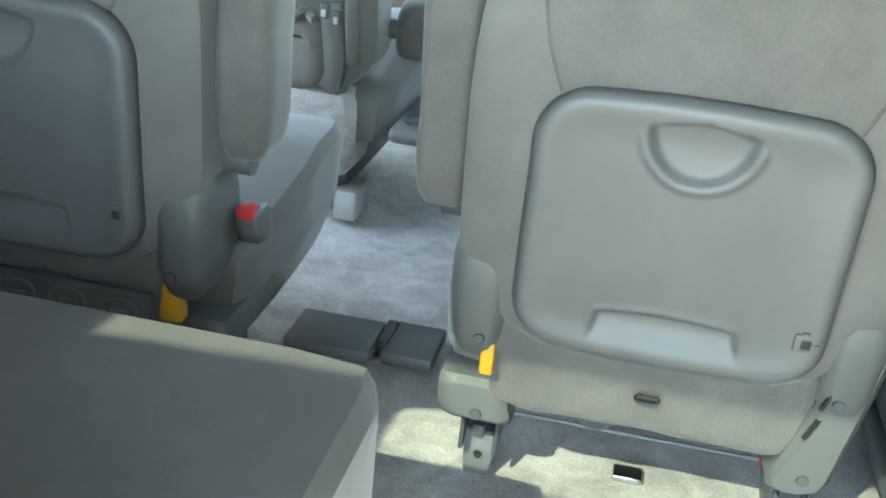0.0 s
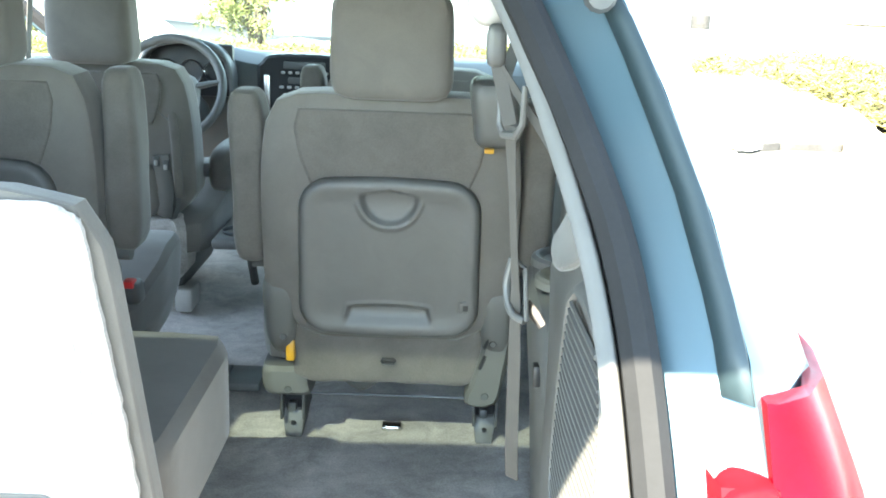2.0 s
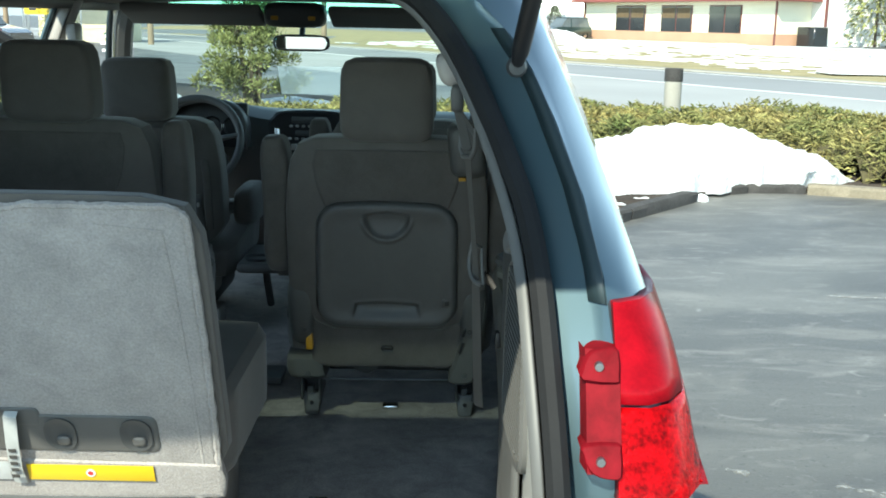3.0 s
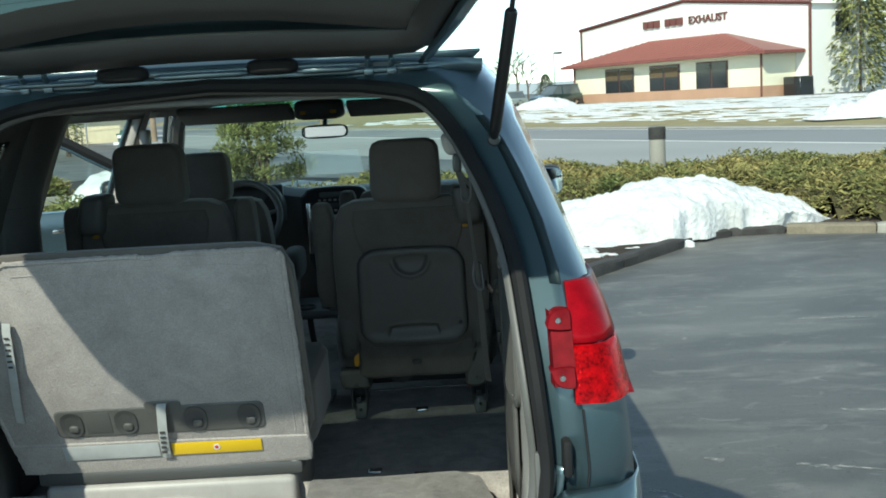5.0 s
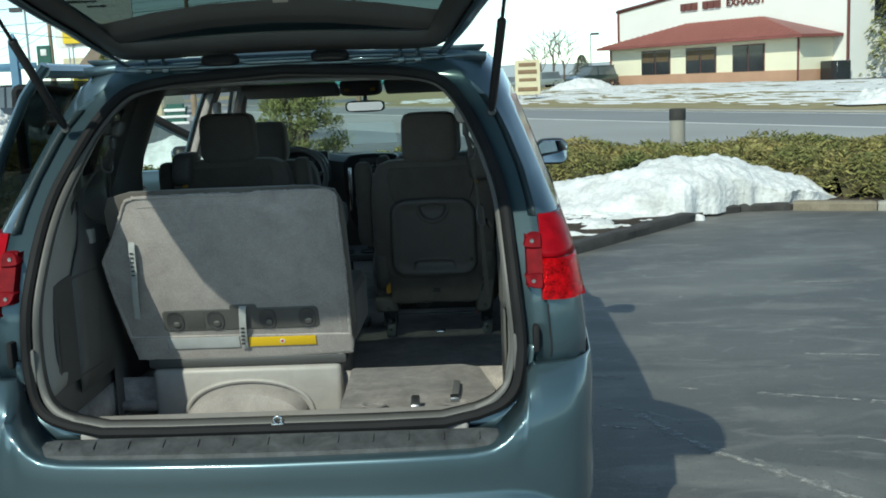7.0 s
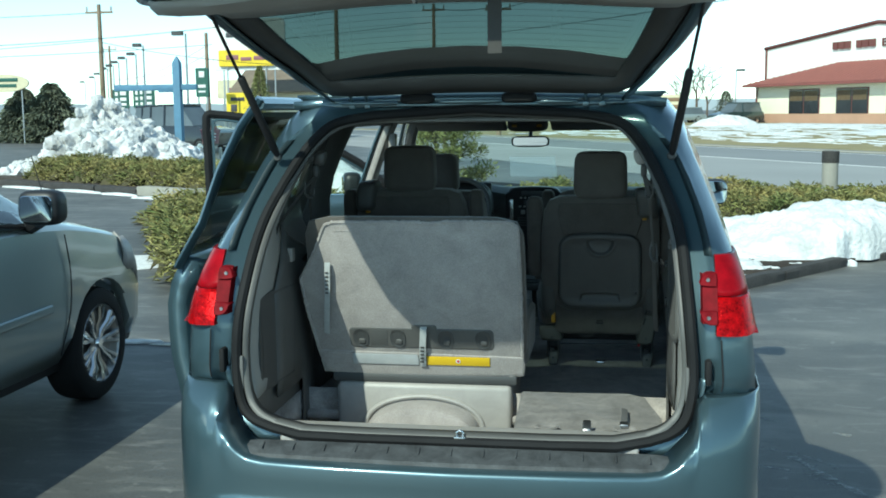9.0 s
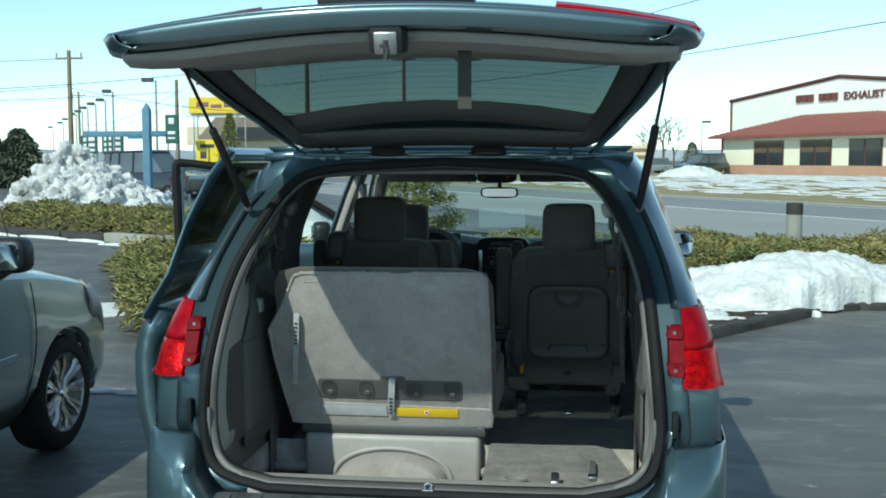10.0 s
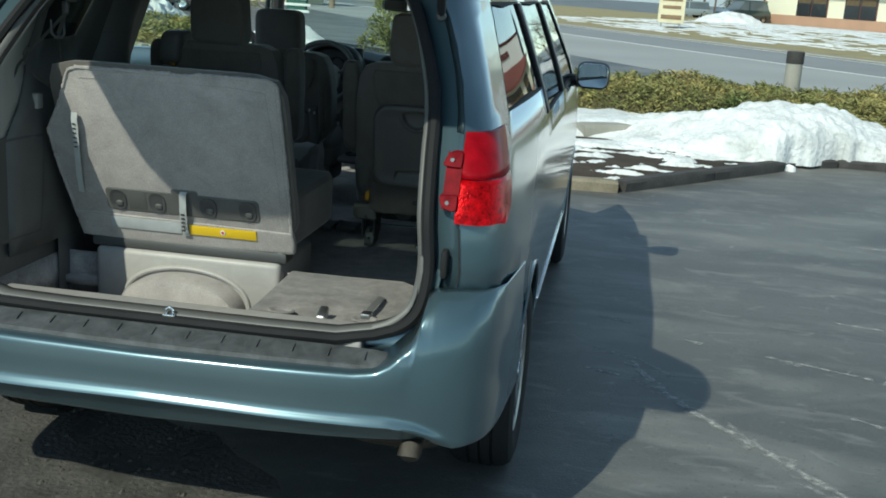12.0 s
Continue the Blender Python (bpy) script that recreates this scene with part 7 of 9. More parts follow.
beam("kerb_timber", (3.02, 9.22), (3.62, 9.52), 0.16, 0.095, TIMBER, "broken dark timber kerb under the snow", "kerb timbers", 6)
beam("kerb_timber", (3.66, 9.56), (4.25, 9.55), 0.17, 0.09, TIMBER, "broken dark timber kerb under the snow", "kerb timbers", 8)
beam("kerb_stone", (0.80, 10.05), (1.60, 10.45), 0.30, 0.20, CONCRETE, "grey concrete block half buried in snow", "kerb stones", 40)
ends = [(4.28, 9.52), (5.15, 9.24), (6.1, 8.94), (7.6, 8.46), (9.1, 7.98), (10.6, 7.5), (12.1, 7.0), (13.6, 6.5), (15.1, 6.0)]
for a, b in zip(ends, ends[1:]):
    beam("kerb_stone", a, (a[0] + (b[0] - a[0]) * 0.985, a[1] + (b[1] - a[1]) * 0.985), 0.18, 0.105, CONCRETE if a[0] > 5 else TIMBER_TAN, "weathered concrete kerb piece", "kerb stones", a[0])


def snow_bank(name, label, box, height, mat, cells, seed, foot=0.0, rough=0.12, size=1.4):
    """A heap of snow over a box on the ground; height(u, v) for u, v from 0 to 1."""
    x0, x1, y0, y1 = box
    bm = bmesh.new()
    nx, ny = cells

    def at(i, j):
        u, v = j / (nx - 1), i / (ny - 1)
        x, y = x0 + (x1 - x0) * u, y0 + (y1 - y0) * v
        h = height(u, v)
        p = Vector((x, y, seed))
        lumps = noise.fractal(p * size, 1.0, 2.1, 4) * rough + abs(noise.noise(p * size * 3.1)) * rough * 0.6
        edge = min(1.0, h / 0.25) if h > 0 else 0.0
        return Vector((x + rough * 0.5 * noise.noise(p * 2.3 * size) * edge, y + rough * 0.5 * noise.noise(p * 2.1 * size + Vector((9, 0, 0))) * edge, foot + h + lumps * edge - 0.02))

    sheet(bm, at, ny, nx, lambda i, j: height((j + 0.5) / (nx - 1), (i + 0.5) / (ny - 1)) > 0.004)
    return mesh_thing(name, bm, mat, label, "snow pile", sharp=70)


def ridge_height(profile, sharp=0.55):
    us = [p[0] for p in profile]
    hs = [p[1] for p in profile]
    return lambda u, v: interp(u, us, hs) * max(0.0, 1 - abs(2 * v - 1) ** 2.2) ** sharp


def kerb_bank():
    """The ploughed bank: steep, broken front along the kerb, rounded top, soft back."""
    bm = bmesh.new()
    nx, ny = 210, 60

    def at(i, j):
        u, v = j / (nx - 1), i / (ny - 1)
        x = 0.75 + 4.25 * u
        front = interp(x, (0.75, 1.7, 2.4, 2.9, 3.2, 3.6, 4.2, 4.6, 5.0), (10.0, 9.35, 9.05, 8.98, 9.18, 9.45, 9.62, 9.70, 10.1)) + 0.05 * noise.noise(Vector((x * 3.2, 0, 1)))
        high = interp(x, (0.75, 1.3, 1.96, 2.62, 3.0, 3.4, 3.7, 3.95, 4.4, 4.75, 5.0), (0.06, 0.16, 0.33, 0.50, 0.55, 0.56, 0.53, 0.46, 0.31, 0.18, 0.03))
        steep = interp(x, (0.75, 2.2, 2.9, 5.0), (0.9, 0.6, 0.22, 0.22))
        depth = interp(x, (0.75, 3.0, 5.0), (2.2, 2.0, 1.2))
        k = min(1.0, v / 0.42) ** steep * max(0.0, 1 - max(0.0, (v - 0.5) / 0.5) ** 2)
        p = Vector((x, front + v * depth, 4))
        h = high * k
        lumps = noise.fractal(p * 2.4, 1.0, 2.1, 5) * 0.065 + 0.022 * noise.noise(p * 15) + (noise.voronoi(p * 4.2)[0][1] - noise.voronoi(p * 4.2)[0][0]) * 0.035
        y = front + v * depth - 0.05 * math.sin(min(1, v / 0.12) * math.pi) * min(1, high / 0.3) + 0.03 * noise.noise(p * 6) + 0.10 * noise.fractal(Vector((x * 3.4, h * 7, 3)), 1.0, 2.1, 4) * min(1, high / 0.3) * max(0.0, 1 - v / 0.5)
        return Vector((x + 0.03 * noise.noise(p * 5 + Vector((7, 0, 0))), y, 0.05 + h + lumps * min(1, h / 0.12) - 0.02))

    sheet(bm, at, ny, nx, lambda i, j: True)
    return mesh_thing("snow_bank", bm, SNOW, "ploughed white snow bank with a ragged front along the kerb", "snow pile", sharp=70)


kerb_bank()
snow_bank("snow_bank", "low white snow lying over the mulch", (-0.6, 2.3, 9.9, 12.6), ridge_height(((0, 0.08), (0.3, 0.12), (0.6, 0.2), (0.9, 0.16), (1, 0.0)), 0.6), SNOW, (50, 40), 11, 0.05, 0.05, 1.6)


snow_bank("snow_bank", "small rounded snow mound on the verge by the pine", (-7.0, -4.6, 18.2, 20.8), ridge_height(((0, 0), (0.25, 0.5), (0.55, 0.74), (0.85, 0.45), (1, 0)), 0.7), SNOW, (36, 32), 51, 0.0, 0.10, 1.6)
snow_bank("snow_bank", "low strip of snow beside the pine", (-3.6, -1.4, 18.9, 20.2), ridge_height(((0, 0), (0.3, 0.10), (0.6, 0.16), (0.85, 0.1), (1, 0)), 0.7), SNOW, (36, 24), 53, 0.02, 0.04, 1.6)


def thaw(x, y):
    """How thick the thin snow lies over the mulch; below zero the mulch shows."""
    n = 0.5 + 0.55 * noise.noise(Vector((x * 1.7 + y * 0.5, y * 4.6 - x * 1.2, 3))) + 0.22 * noise.noise(Vector((x * 5, y * 11, 8))) + 0.10 * noise.noise(Vector((x * 14, y * 25, 1)))
    edge = min(1.25 + (y - 6.8) * 0.74 - x, y - 6.8)
    return (n - interp(y, (6.9, 7.8, 8.6, 9.5), (0.62, 0.64, 0.58, 0.36))) - max(0.0, 0.12 - edge) * 5


bm = sheet(bmesh.new(), lambda i, j: Vector((0.55 + 0.018 * j, 6.8 + 0.022 * i, 0.052 + max(-0.01, min(0.045, 0.22 * thaw(0.55 + 0.018 * j, 6.8 + 0.022 * i))))), 126, 136, lambda i, j: thaw(0.559 + 0.018 * j, 6.811 + 0.022 * i) > -0.015)
mesh_thing("snow_patch", bm, SNOW, "streaks of thawing snow on dark mulch", "snow", kind="stuff")
blob_patches("snow_patch", [(3.06, 8.93, 0.06, 0.05, 0.3), (3.0, 8.98, 0.04, 0.03, 1.0)], SNOW, "small lumps of snow beside the kerb", 0.0, 5, 0.06)
blob_patches("snow_patch", [(-3.9, 7.6, 0.10, 0.8, 0.45), (-3.2, 4.3, 0.35, 0.05, 0.1), (-2.2, 4.25, 0.6, 0.02, 0.0), (-4.9, 8.5, 0.45, 0.5, 0.4)], SNOW, "thin line of leftover snow on asphalt", 0.004, 6, 0.02)


# junipers: low shrubs of many arching sprays
def juniper_bed(label, area, top, count, seed, size=0.16, foot=0.05):
    """Sprays over the places where area(x, y) > 0, as high as top(x, y); one mesh."""
    rnd = np.random.default_rng(seed)
    x0, x1, y0, y1 = area["box"]
    verts, faces = [], []
    made = 0
    while made < count:
        x, y = rnd.uniform(x0, x1), rnd.uniform(y0, y1)
        h = top(x, y)
        if h <= 0.03:
            continue
        made += 1
        z = foot + h * (0.35 + 0.65 * rnd.random() ** 0.5)
        a, up = rnd.uniform(0, 2 * math.pi), rnd.uniform(0.15, 1.0)
        way = Vector((math.cos(a), math.sin(a), up)).normalized()
        side = way.cross(Vector((rnd.normal(), rnd.normal(), rnd.normal()))).normalized()
        L, w = size * rnd.uniform(0.5, 1.4) * (1.9 if rnd.random() < 0.10 else 1.0), size * rnd.uniform(0.07, 0.15)
        base = Vector((x, y, z - 0.3 * L))
        droop = Vector((0, 0, -0.25 * L * rnd.random()))
        i = len(verts)
        verts += [base, base + way * (0.5 * L) + side * w, base + way * L + droop, base + way * (0.5 * L) - side * w, base + way * (0.6 * L) + way.cross(side) * w * 1.2]
        faces += [(i, i + 1, i + 4), (i + 1, i + 2, i + 4), (i + 2, i + 3, i + 4), (i + 3, i, i + 4)]
    me = bpy.data.meshes.new("juniper_hedge")
    me.from_pydata(verts, [], faces)
    me.materials.append(JUNIPER)
    ob = new("juniper_hedge", me)
    # the body under the sprays, in a darker brown that carries their shade
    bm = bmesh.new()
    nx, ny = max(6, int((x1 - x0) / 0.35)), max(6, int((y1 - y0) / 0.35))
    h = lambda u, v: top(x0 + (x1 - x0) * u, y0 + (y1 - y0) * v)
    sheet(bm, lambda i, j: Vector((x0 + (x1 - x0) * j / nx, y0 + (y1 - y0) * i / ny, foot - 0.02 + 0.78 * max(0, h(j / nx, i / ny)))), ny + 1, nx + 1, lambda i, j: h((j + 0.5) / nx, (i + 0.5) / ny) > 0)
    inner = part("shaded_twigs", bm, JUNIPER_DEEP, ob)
    return tagged(ob, label, "shrub", kind="stuff")


def clumps(x, y, seed, k=1.1):
    return 0.75 + 0.27 * noise.noise(Vector((x * k, y * k, seed))) + 0.26 * noise.noise(Vector((x * 3.1 * k, y * 3.1 * k, seed)))


def hedge_right(x, y):
    n = road_n(x, y)
    front = interp(x, (-1, 1, 3, 4.6, 5.2, 7, 12, 18), (12.3, 11.8, 11.0, 10.4, 9.75, 8.9, 7.5, 5.7))
    d = min(y - front, (12.6 - n) * 1.2)
    return 0.62 * min(1, max(0, d / 0.35)) ** 0.5 * clumps(x, y, 2) if d > 0 else 0.0


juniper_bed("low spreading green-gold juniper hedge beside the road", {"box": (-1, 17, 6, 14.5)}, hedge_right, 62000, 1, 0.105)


def hedge_left(x, y):
    d = min((y - 6.75) - max(0, -3.9 - x) * 2.05 + 0.1, 12.0 - y, -1.3 - x)
    return 0.72 * min(1, max(0, d / 0.4)) ** 0.5 * clumps(x, y, 5) if d > 0 else 0.0


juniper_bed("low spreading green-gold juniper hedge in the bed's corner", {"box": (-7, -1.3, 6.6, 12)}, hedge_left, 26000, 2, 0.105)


def hedge_front(x, y):
    d = min(x + 7.0, 0.6 - x, y - 12.6, 15.5 - y - 0.3 * abs(x + 2))
    return 0.5 * min(1, max(0, d / 0.5)) ** 0.5 * clumps(x, y, 8) if d > 0 else 0.0


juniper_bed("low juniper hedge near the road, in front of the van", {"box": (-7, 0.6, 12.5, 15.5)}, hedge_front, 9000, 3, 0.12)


def hedge_far(x, y):
    s = -0.62 * (x + 8.2) + 17.9
    d = min(y - s - 0.3, s + 3.0 - y, x + 14.4, -7.2 - x)
    return 0.66 * min(1, max(0, d / 0.4)) ** 0.5 * clumps(x, y, 4) if d > 0 else 0.0


juniper_bed("low juniper hedge on the driveway island", {"box": (-15.5, -7, 17, 25.5)}, hedge_far, 20000, 4, 0.14, 0.1)
isle = [(-14.6, 21.6), (-11.0, 19.5), (-8.2, 17.7), (-6.8, 18.6), (-9.5, 24.0), (-12.5, 30.0), (-19.5, 27.0)]
bm = bmesh.new()
bm.faces.new([bm.verts.new((x, y, 0.12)) for x, y in isle])
bmesh.ops.triangulate(bm, faces=bm.faces[:])
structure("driveway_island", bm, MULCH, "raised mulch island beside the driveway", thick=0.12)
for k, (a, b) in enumerate((((-14.7, 21.5), (-12.9, 20.5)), ((-12.88, 20.48), (-11.05, 19.42)), ((-11.0, 19.4), (-9.6, 18.5)), ((-9.55, 18.45), (-8.1, 17.55)), ((-8.05, 17.55), (-6.65, 18.5)))):
    beam("kerb_stone", a, b, 0.25, 0.20 if k > 2 else 0.14, CONCRETE if k > 2 else TIMBER, "low kerb round the island", "island kerbs", 30 + k)
blob_patches("snow_patch", [(-13.2, 20.2, 0.9, 0.10, -0.5), (-11.4, 19.2, 0.8, 0.08, -0.55), (-8.4, 17.3, 1.0, 0.14, -0.3), (-10.0, 18.3, 0.5, 0.06, -0.5)], SNOW, "thin strips of snow along the island kerb", 0.0, 12, 0.05)
heap = ridge_height(((0, 0.0), (0.08, 0.30), (0.20, 0.75), (0.32, 1.6), (0.42, 1.95), (0.52, 1.75), (0.66, 1.35), (0.82, 0.8), (0.94, 0.45), (1, 0.0)), 0.7)


def ploughed_heap(box, height, cells, seed):
    """Snow thrown up in blocks: flat-topped lumps with dark crevices between them."""
    x0, x1, y0, y1 = box
    nx, ny = cells

    def at(i, j):
        u, v = j / (nx - 1), i / (ny - 1)
        p = Vector((x0 + (x1 - x0) * u, y0 + (y1 - y0) * v, seed))
        h = height(u, v)
        e = min(1.0, h / 0.3)
        big, small = noise.voronoi(p * 1.5)[0], noise.voronoi(p * 3.8)[0]
        lump = 0.60 * (0.35 - min(0.7, big[0])) + 0.30 * (0.30 - min(0.6, small[0])) + 0.25 * noise.noise(p * 0.9)
        return Vector((p.x + 0.14 * noise.noise(p * 2.7) * e, p.y - (0.9 * lump + 0.14 * noise.noise(p * 3.1 + Vector((5, 0, 0)))) * e, 0.1 + h + 0.6 * lump * e - 0.02))

    bm = sheet(bmesh.new(), at, ny, nx, lambda i, j: height((j + 0.5) / (nx - 1), (i + 0.5) / (ny - 1)) > 0.004)
    toss = random.Random(seed)
    for k in range(620):
        i, j = toss.randrange(4, int(ny * 0.62)), toss.randrange(6, nx - 6)
        if height(j / (nx - 1), i / (ny - 1)) < 0.10:
            continue
        r = 0.05 + 0.17 * toss.random() ** 2
        turn = Euler((toss.uniform(0, 6), toss.uniform(0, 6), toss.uniform(0, 6))).to_matrix()
        size = Vector((r * toss.uniform(0.7, 1.4), r * toss.uniform(0.7, 1.3), r * toss.uniform(0.5, 1.0)))
        centre = at(i, j) - Vector((0, 0, 0.2 * r))
        soft(bm, -size, size, 3.6, 3, fn=lambda p: centre + turn @ (p * (1 + 0.35 * noise.noise(p * 9 + Vector((k, 0, 0))))))
    return mesh_thing("snow_heap", bm, SNOW_DIRTY, "high grimy heap of ploughed snow blocks", "snow pile", kind="stuff", sharp=35)


ploughed_heap((-16.5, -11.2, 23.6, 29.0), heap, (170, 150), 21)


# trees
def conifer(label, place, tall, wide, count, seed, bare=0.08, mat=SPRUCE, trunk=0.12):
    rnd = np.random.default_rng(seed)
    ob = thing("conifer", label, "tree", pose(*place), "evergreens")
    part("trunk", tube(bmesh.new(), [(0, 0, -0.1), (0.02, 0, tall * 0.4), (0.0, 0.03, tall * 0.97)], [trunk, trunk * 0.7, 0.01], 8), BARK, ob)
    verts, faces = [], []
    for k in range(count):
        f = rnd.random() ** 0.75
        z = tall * (bare + (1 - bare) * f)
        r = wide * (1 - f) ** 0.75 * (0.75 + 0.35 * noise.noise(Vector((f * 9, math.cos(k), seed))))
        a = rnd.uniform(0, 2 * math.pi)
        q = rnd.uniform(0.35, 1.0) * r
        lump = 1 + 0.25 * math.sin(a * 5 + f * 23 + seed)
        base = Vector((math.cos(a) * q * lump, math.sin(a) * q * lump, z - 0.18 * q))
        way = Vector((math.cos(a), math.sin(a), rnd.uniform(-0.55, 0.35))).normalized()
        side = way.cross(Vector((0, 0, 1)) + Vector(rnd.normal(0, 0.5, 3))).normalized()
        L, w = wide * rnd.uniform(0.07, 0.15), wide * rnd.uniform(0.012, 0.028)
        i = len(verts)
        verts += [base, base + way * L * 0.5 + side * w, base + way * L - Vector((0, 0, 0.3 * L)), base + way * L * 0.5 - side * w]
        faces += [(i, i + 1, i + 2), (i, i + 2, i + 3)]
    me = bpy.data.meshes.new("crown")
    me.from_pydata(verts, [], faces)
    me.materials.append(mat)
    crown = new("crown", me)
    crown.parent = ob
    bm = bmesh.new()
    for k in range(26):
        f = 0.08 + 0.85 * k / 26
        a = k * 2.4
        r = wide * (1 - f) ** 0.75 * 0.85
        tube(bm, [(0, 0, tall * f), (math.cos(a) * r * 0.5, math.sin(a) * r * 0.5, tall * f + 0.02), (math.cos(a) * r, math.sin(a) * r, tall * f - 0.15 * r)], [0.03, 0.02, 0.006], 5)
    part("limb", bm, BARK, ob)
    return ob


conifer("tall airy spruce beside the workshop", (32.0, 78.0, 0.3), 12.0, 4.2, 5200, 2, 0.05, PINE)
conifer("dark evergreen beside the far car park", (-36.8, 60.5, 0.0), 3.4, 2.9, 8000, 3, 0.06)
conifer("dark evergreen beside the far car park", (-34.6, 60, 0.0), 3.7, 3.0, 9000, 4, 0.06)
conifer("brownish evergreen by the yellow sign", (-15.8, 45, 0.0), 3.9, 1.1, 3500, 5, 0.1, PINE)
conifer("small evergreen by the far car park", (12.0, 112, 0.3), 3.2, 2.2, 1500, 6, 0.05)


def bushy_pine(label, place, tall, wide, seed):
    """A low, many-stemmed pine: leaning stems, limbs, and tufts of needles in loose clumps with gaps."""
    rnd = random.Random(seed)
    ob = thing("pine_tree", label, "tree", pose(*place), "evergreens")
    clumps_at, limbs = [], bmesh.new()
    for k in range(5):
        a = 1.257 * k + rnd.uniform(-0.4, 0.4)
        lean_x, lean_y = 0.34 * wide * math.cos(a), 0.34 * wide * math.sin(a)
        top = tall * rnd.uniform(0.72, 0.95)
        part("trunk", tube(bmesh.new(), smooth_line([(0.10 * math.cos(a), 0.10 * math.sin(a), -0.05), (0.5 * lean_x, 0.5 * lean_y, top * 0.45), (lean_x, lean_y, top)], 3), [0.06 - 0.0065 * q for q in range(7)], 7), BARK, ob)
        for q in range(9):
            f = 0.14 + 0.86 * q / 8
            b = rnd.uniform(0, 6.28)
            reach = wide * rnd.uniform(0.3, 0.85) * (1.1 - 0.75 * f)
            p = Vector((lean_x * f, lean_y * f, top * f))
            e = p + Vector((math.cos(b) * reach, math.sin(b) * reach, rnd.uniform(0.0, 0.22)))
            tube(limbs, [p, p.lerp(e, 0.5) + Vector((0, 0, 0.04)), e], [0.02, 0.014, 0.005], 5)
            clumps_at.append((e, rnd.uniform(0.18, 0.38) * (1.1 - 0.35 * f)))
    part("limb", limbs, BARK, ob)
    verts, faces = [], []
    for c, r in clumps_at:
        for k in range(300):
            d = Vector((rnd.gauss(0, 1), rnd.gauss(0, 1), rnd.gauss(0, 0.7))).normalized()
            base = c + Vector((d.x, d.y, d.z * 0.72)) * (r * rnd.random() ** 0.45)
            way = (d + Vector((0, 0, 0.5)) + Vector((rnd.gauss(0, 0.4), rnd.gauss(0, 0.4), rnd.gauss(0, 0.4)))).normalized()
            side = way.cross(Vector((rnd.gauss(0, 1), rnd.gauss(0, 1), 1.0))).normalized()
            L, w = rnd.uniform(0.05, 0.12), rnd.uniform(0.008, 0.018)
            i = len(verts)
            verts += [base, base + way * L * 0.5 + side * w, base + way * L, base + way * L * 0.5 - side * w]
            faces += [(i, i + 1, i + 2), (i, i + 2, i + 3)]
    me = bpy.data.meshes.new("crown")
    me.from_pydata(verts, [], faces)
    me.materials.append(PINE)
    crown = new("crown", me)
    crown.parent = ob
    return ob


bushy_pine("low bushy golden-green pine with several stems, beside the road", (-2.95, 18.6, 0.0), 2.3, 1.08, 3)


def bare_tree(label, place, tall, seed, spread=0.55):
    rnd = random.Random(seed)
    ob = thing("bare_tree", label, "tree", pose(*place), "bare trees")
    part("trunk", tube(bmesh.new(), [(0, 0, -0.1), (0.05, 0, tall * 0.25), (0, 0.05, tall * 0.42)], [tall * 0.02, tall * 0.016, tall * 0.012], 7), BARK, ob)
    bm = bmesh.new()

    def grow(p, way, L, r, depth):
        q = p + way * L
        tube(bm, [p, p.lerp(q, 0.5) + Vector((rnd.uniform(-1, 1), rnd.uniform(-1, 1), 0)) * L * 0.06, q], [r, r * 0.8, r * 0.6], 4, caps=False)
        if depth:
            for k in range(rnd.choice((2, 3, 3))):
                turn = Vector((rnd.gauss(0, spread), rnd.gauss(0, spread), rnd.gauss(0.12, 0.25)))
                grow(p.lerp(q, rnd.uniform(0.55, 1.0)), (way + turn).normalized(), L * rnd.uniform(0.6, 0.8), r * 0.6, depth - 1)

    for k in range(4):
        a = k * 1.6 + rnd.random()
        grow(Vector((0, 0, tall * (0.25 + 0.05 * k))), Vector((math.cos(a) * 0.5, math.sin(a) * 0.5, 0.9)).normalized(), tall * 0.24, tall * 0.009, 4)
    part("crown", bm, BARK, ob)
    return ob


for k, (x, y, h) in enumerate(((9.0, 112, 8.0), (10.6, 118, 6.5), (7.2, 108, 5.0), (8.2, 121, 6.0), (36.5, 74, 9.0), (40.0, 80, 8.0))):
    bare_tree("bare leafless winter tree beyond the road", (x, y, 0.3), h, 40 + k)


# ---- far things ----
def box_at(bm, o, u, v, lo, hi, r=0.0):
    """A box in the frame of o (origin), u and v (level axes)."""
    if r:
        rbox(bm, lo, hi, r, 1, fn=lambda p: o + u * p.x + v * p.y + Vector((0, 0, p.z)))
    else:
        c = [[o + u * x + v * y + Vector((0, 0, z)) for x, y in ((lo[0], lo[1]), (hi[0], lo[1]), (hi[0], hi[1]), (lo[0], hi[1]))] for z in (lo[2], hi[2])]
        loft(bm, c, True, True)
    return bm


def word(text, size, put, parent, mat):
    """Raised letters of the built-in font."""
    cu = bpy.data.curves.new("word", "FONT")
    cu.body, cu.size, cu.extrude, cu.offset = text, size, 0.04, 0.012
    tmp = new("word", cu)
    me = bpy.data.meshes.new_from_object(tmp)
    bpy.data.objects.remove(tmp)
    bm = bmesh.new()
    bm.from_mesh(me)
    for v in bm.verts:
        v.co = put(v.co.x, v.co.y, v.co.z)
    return part("sign_lettering", bm, mat, parent, sharp=30)


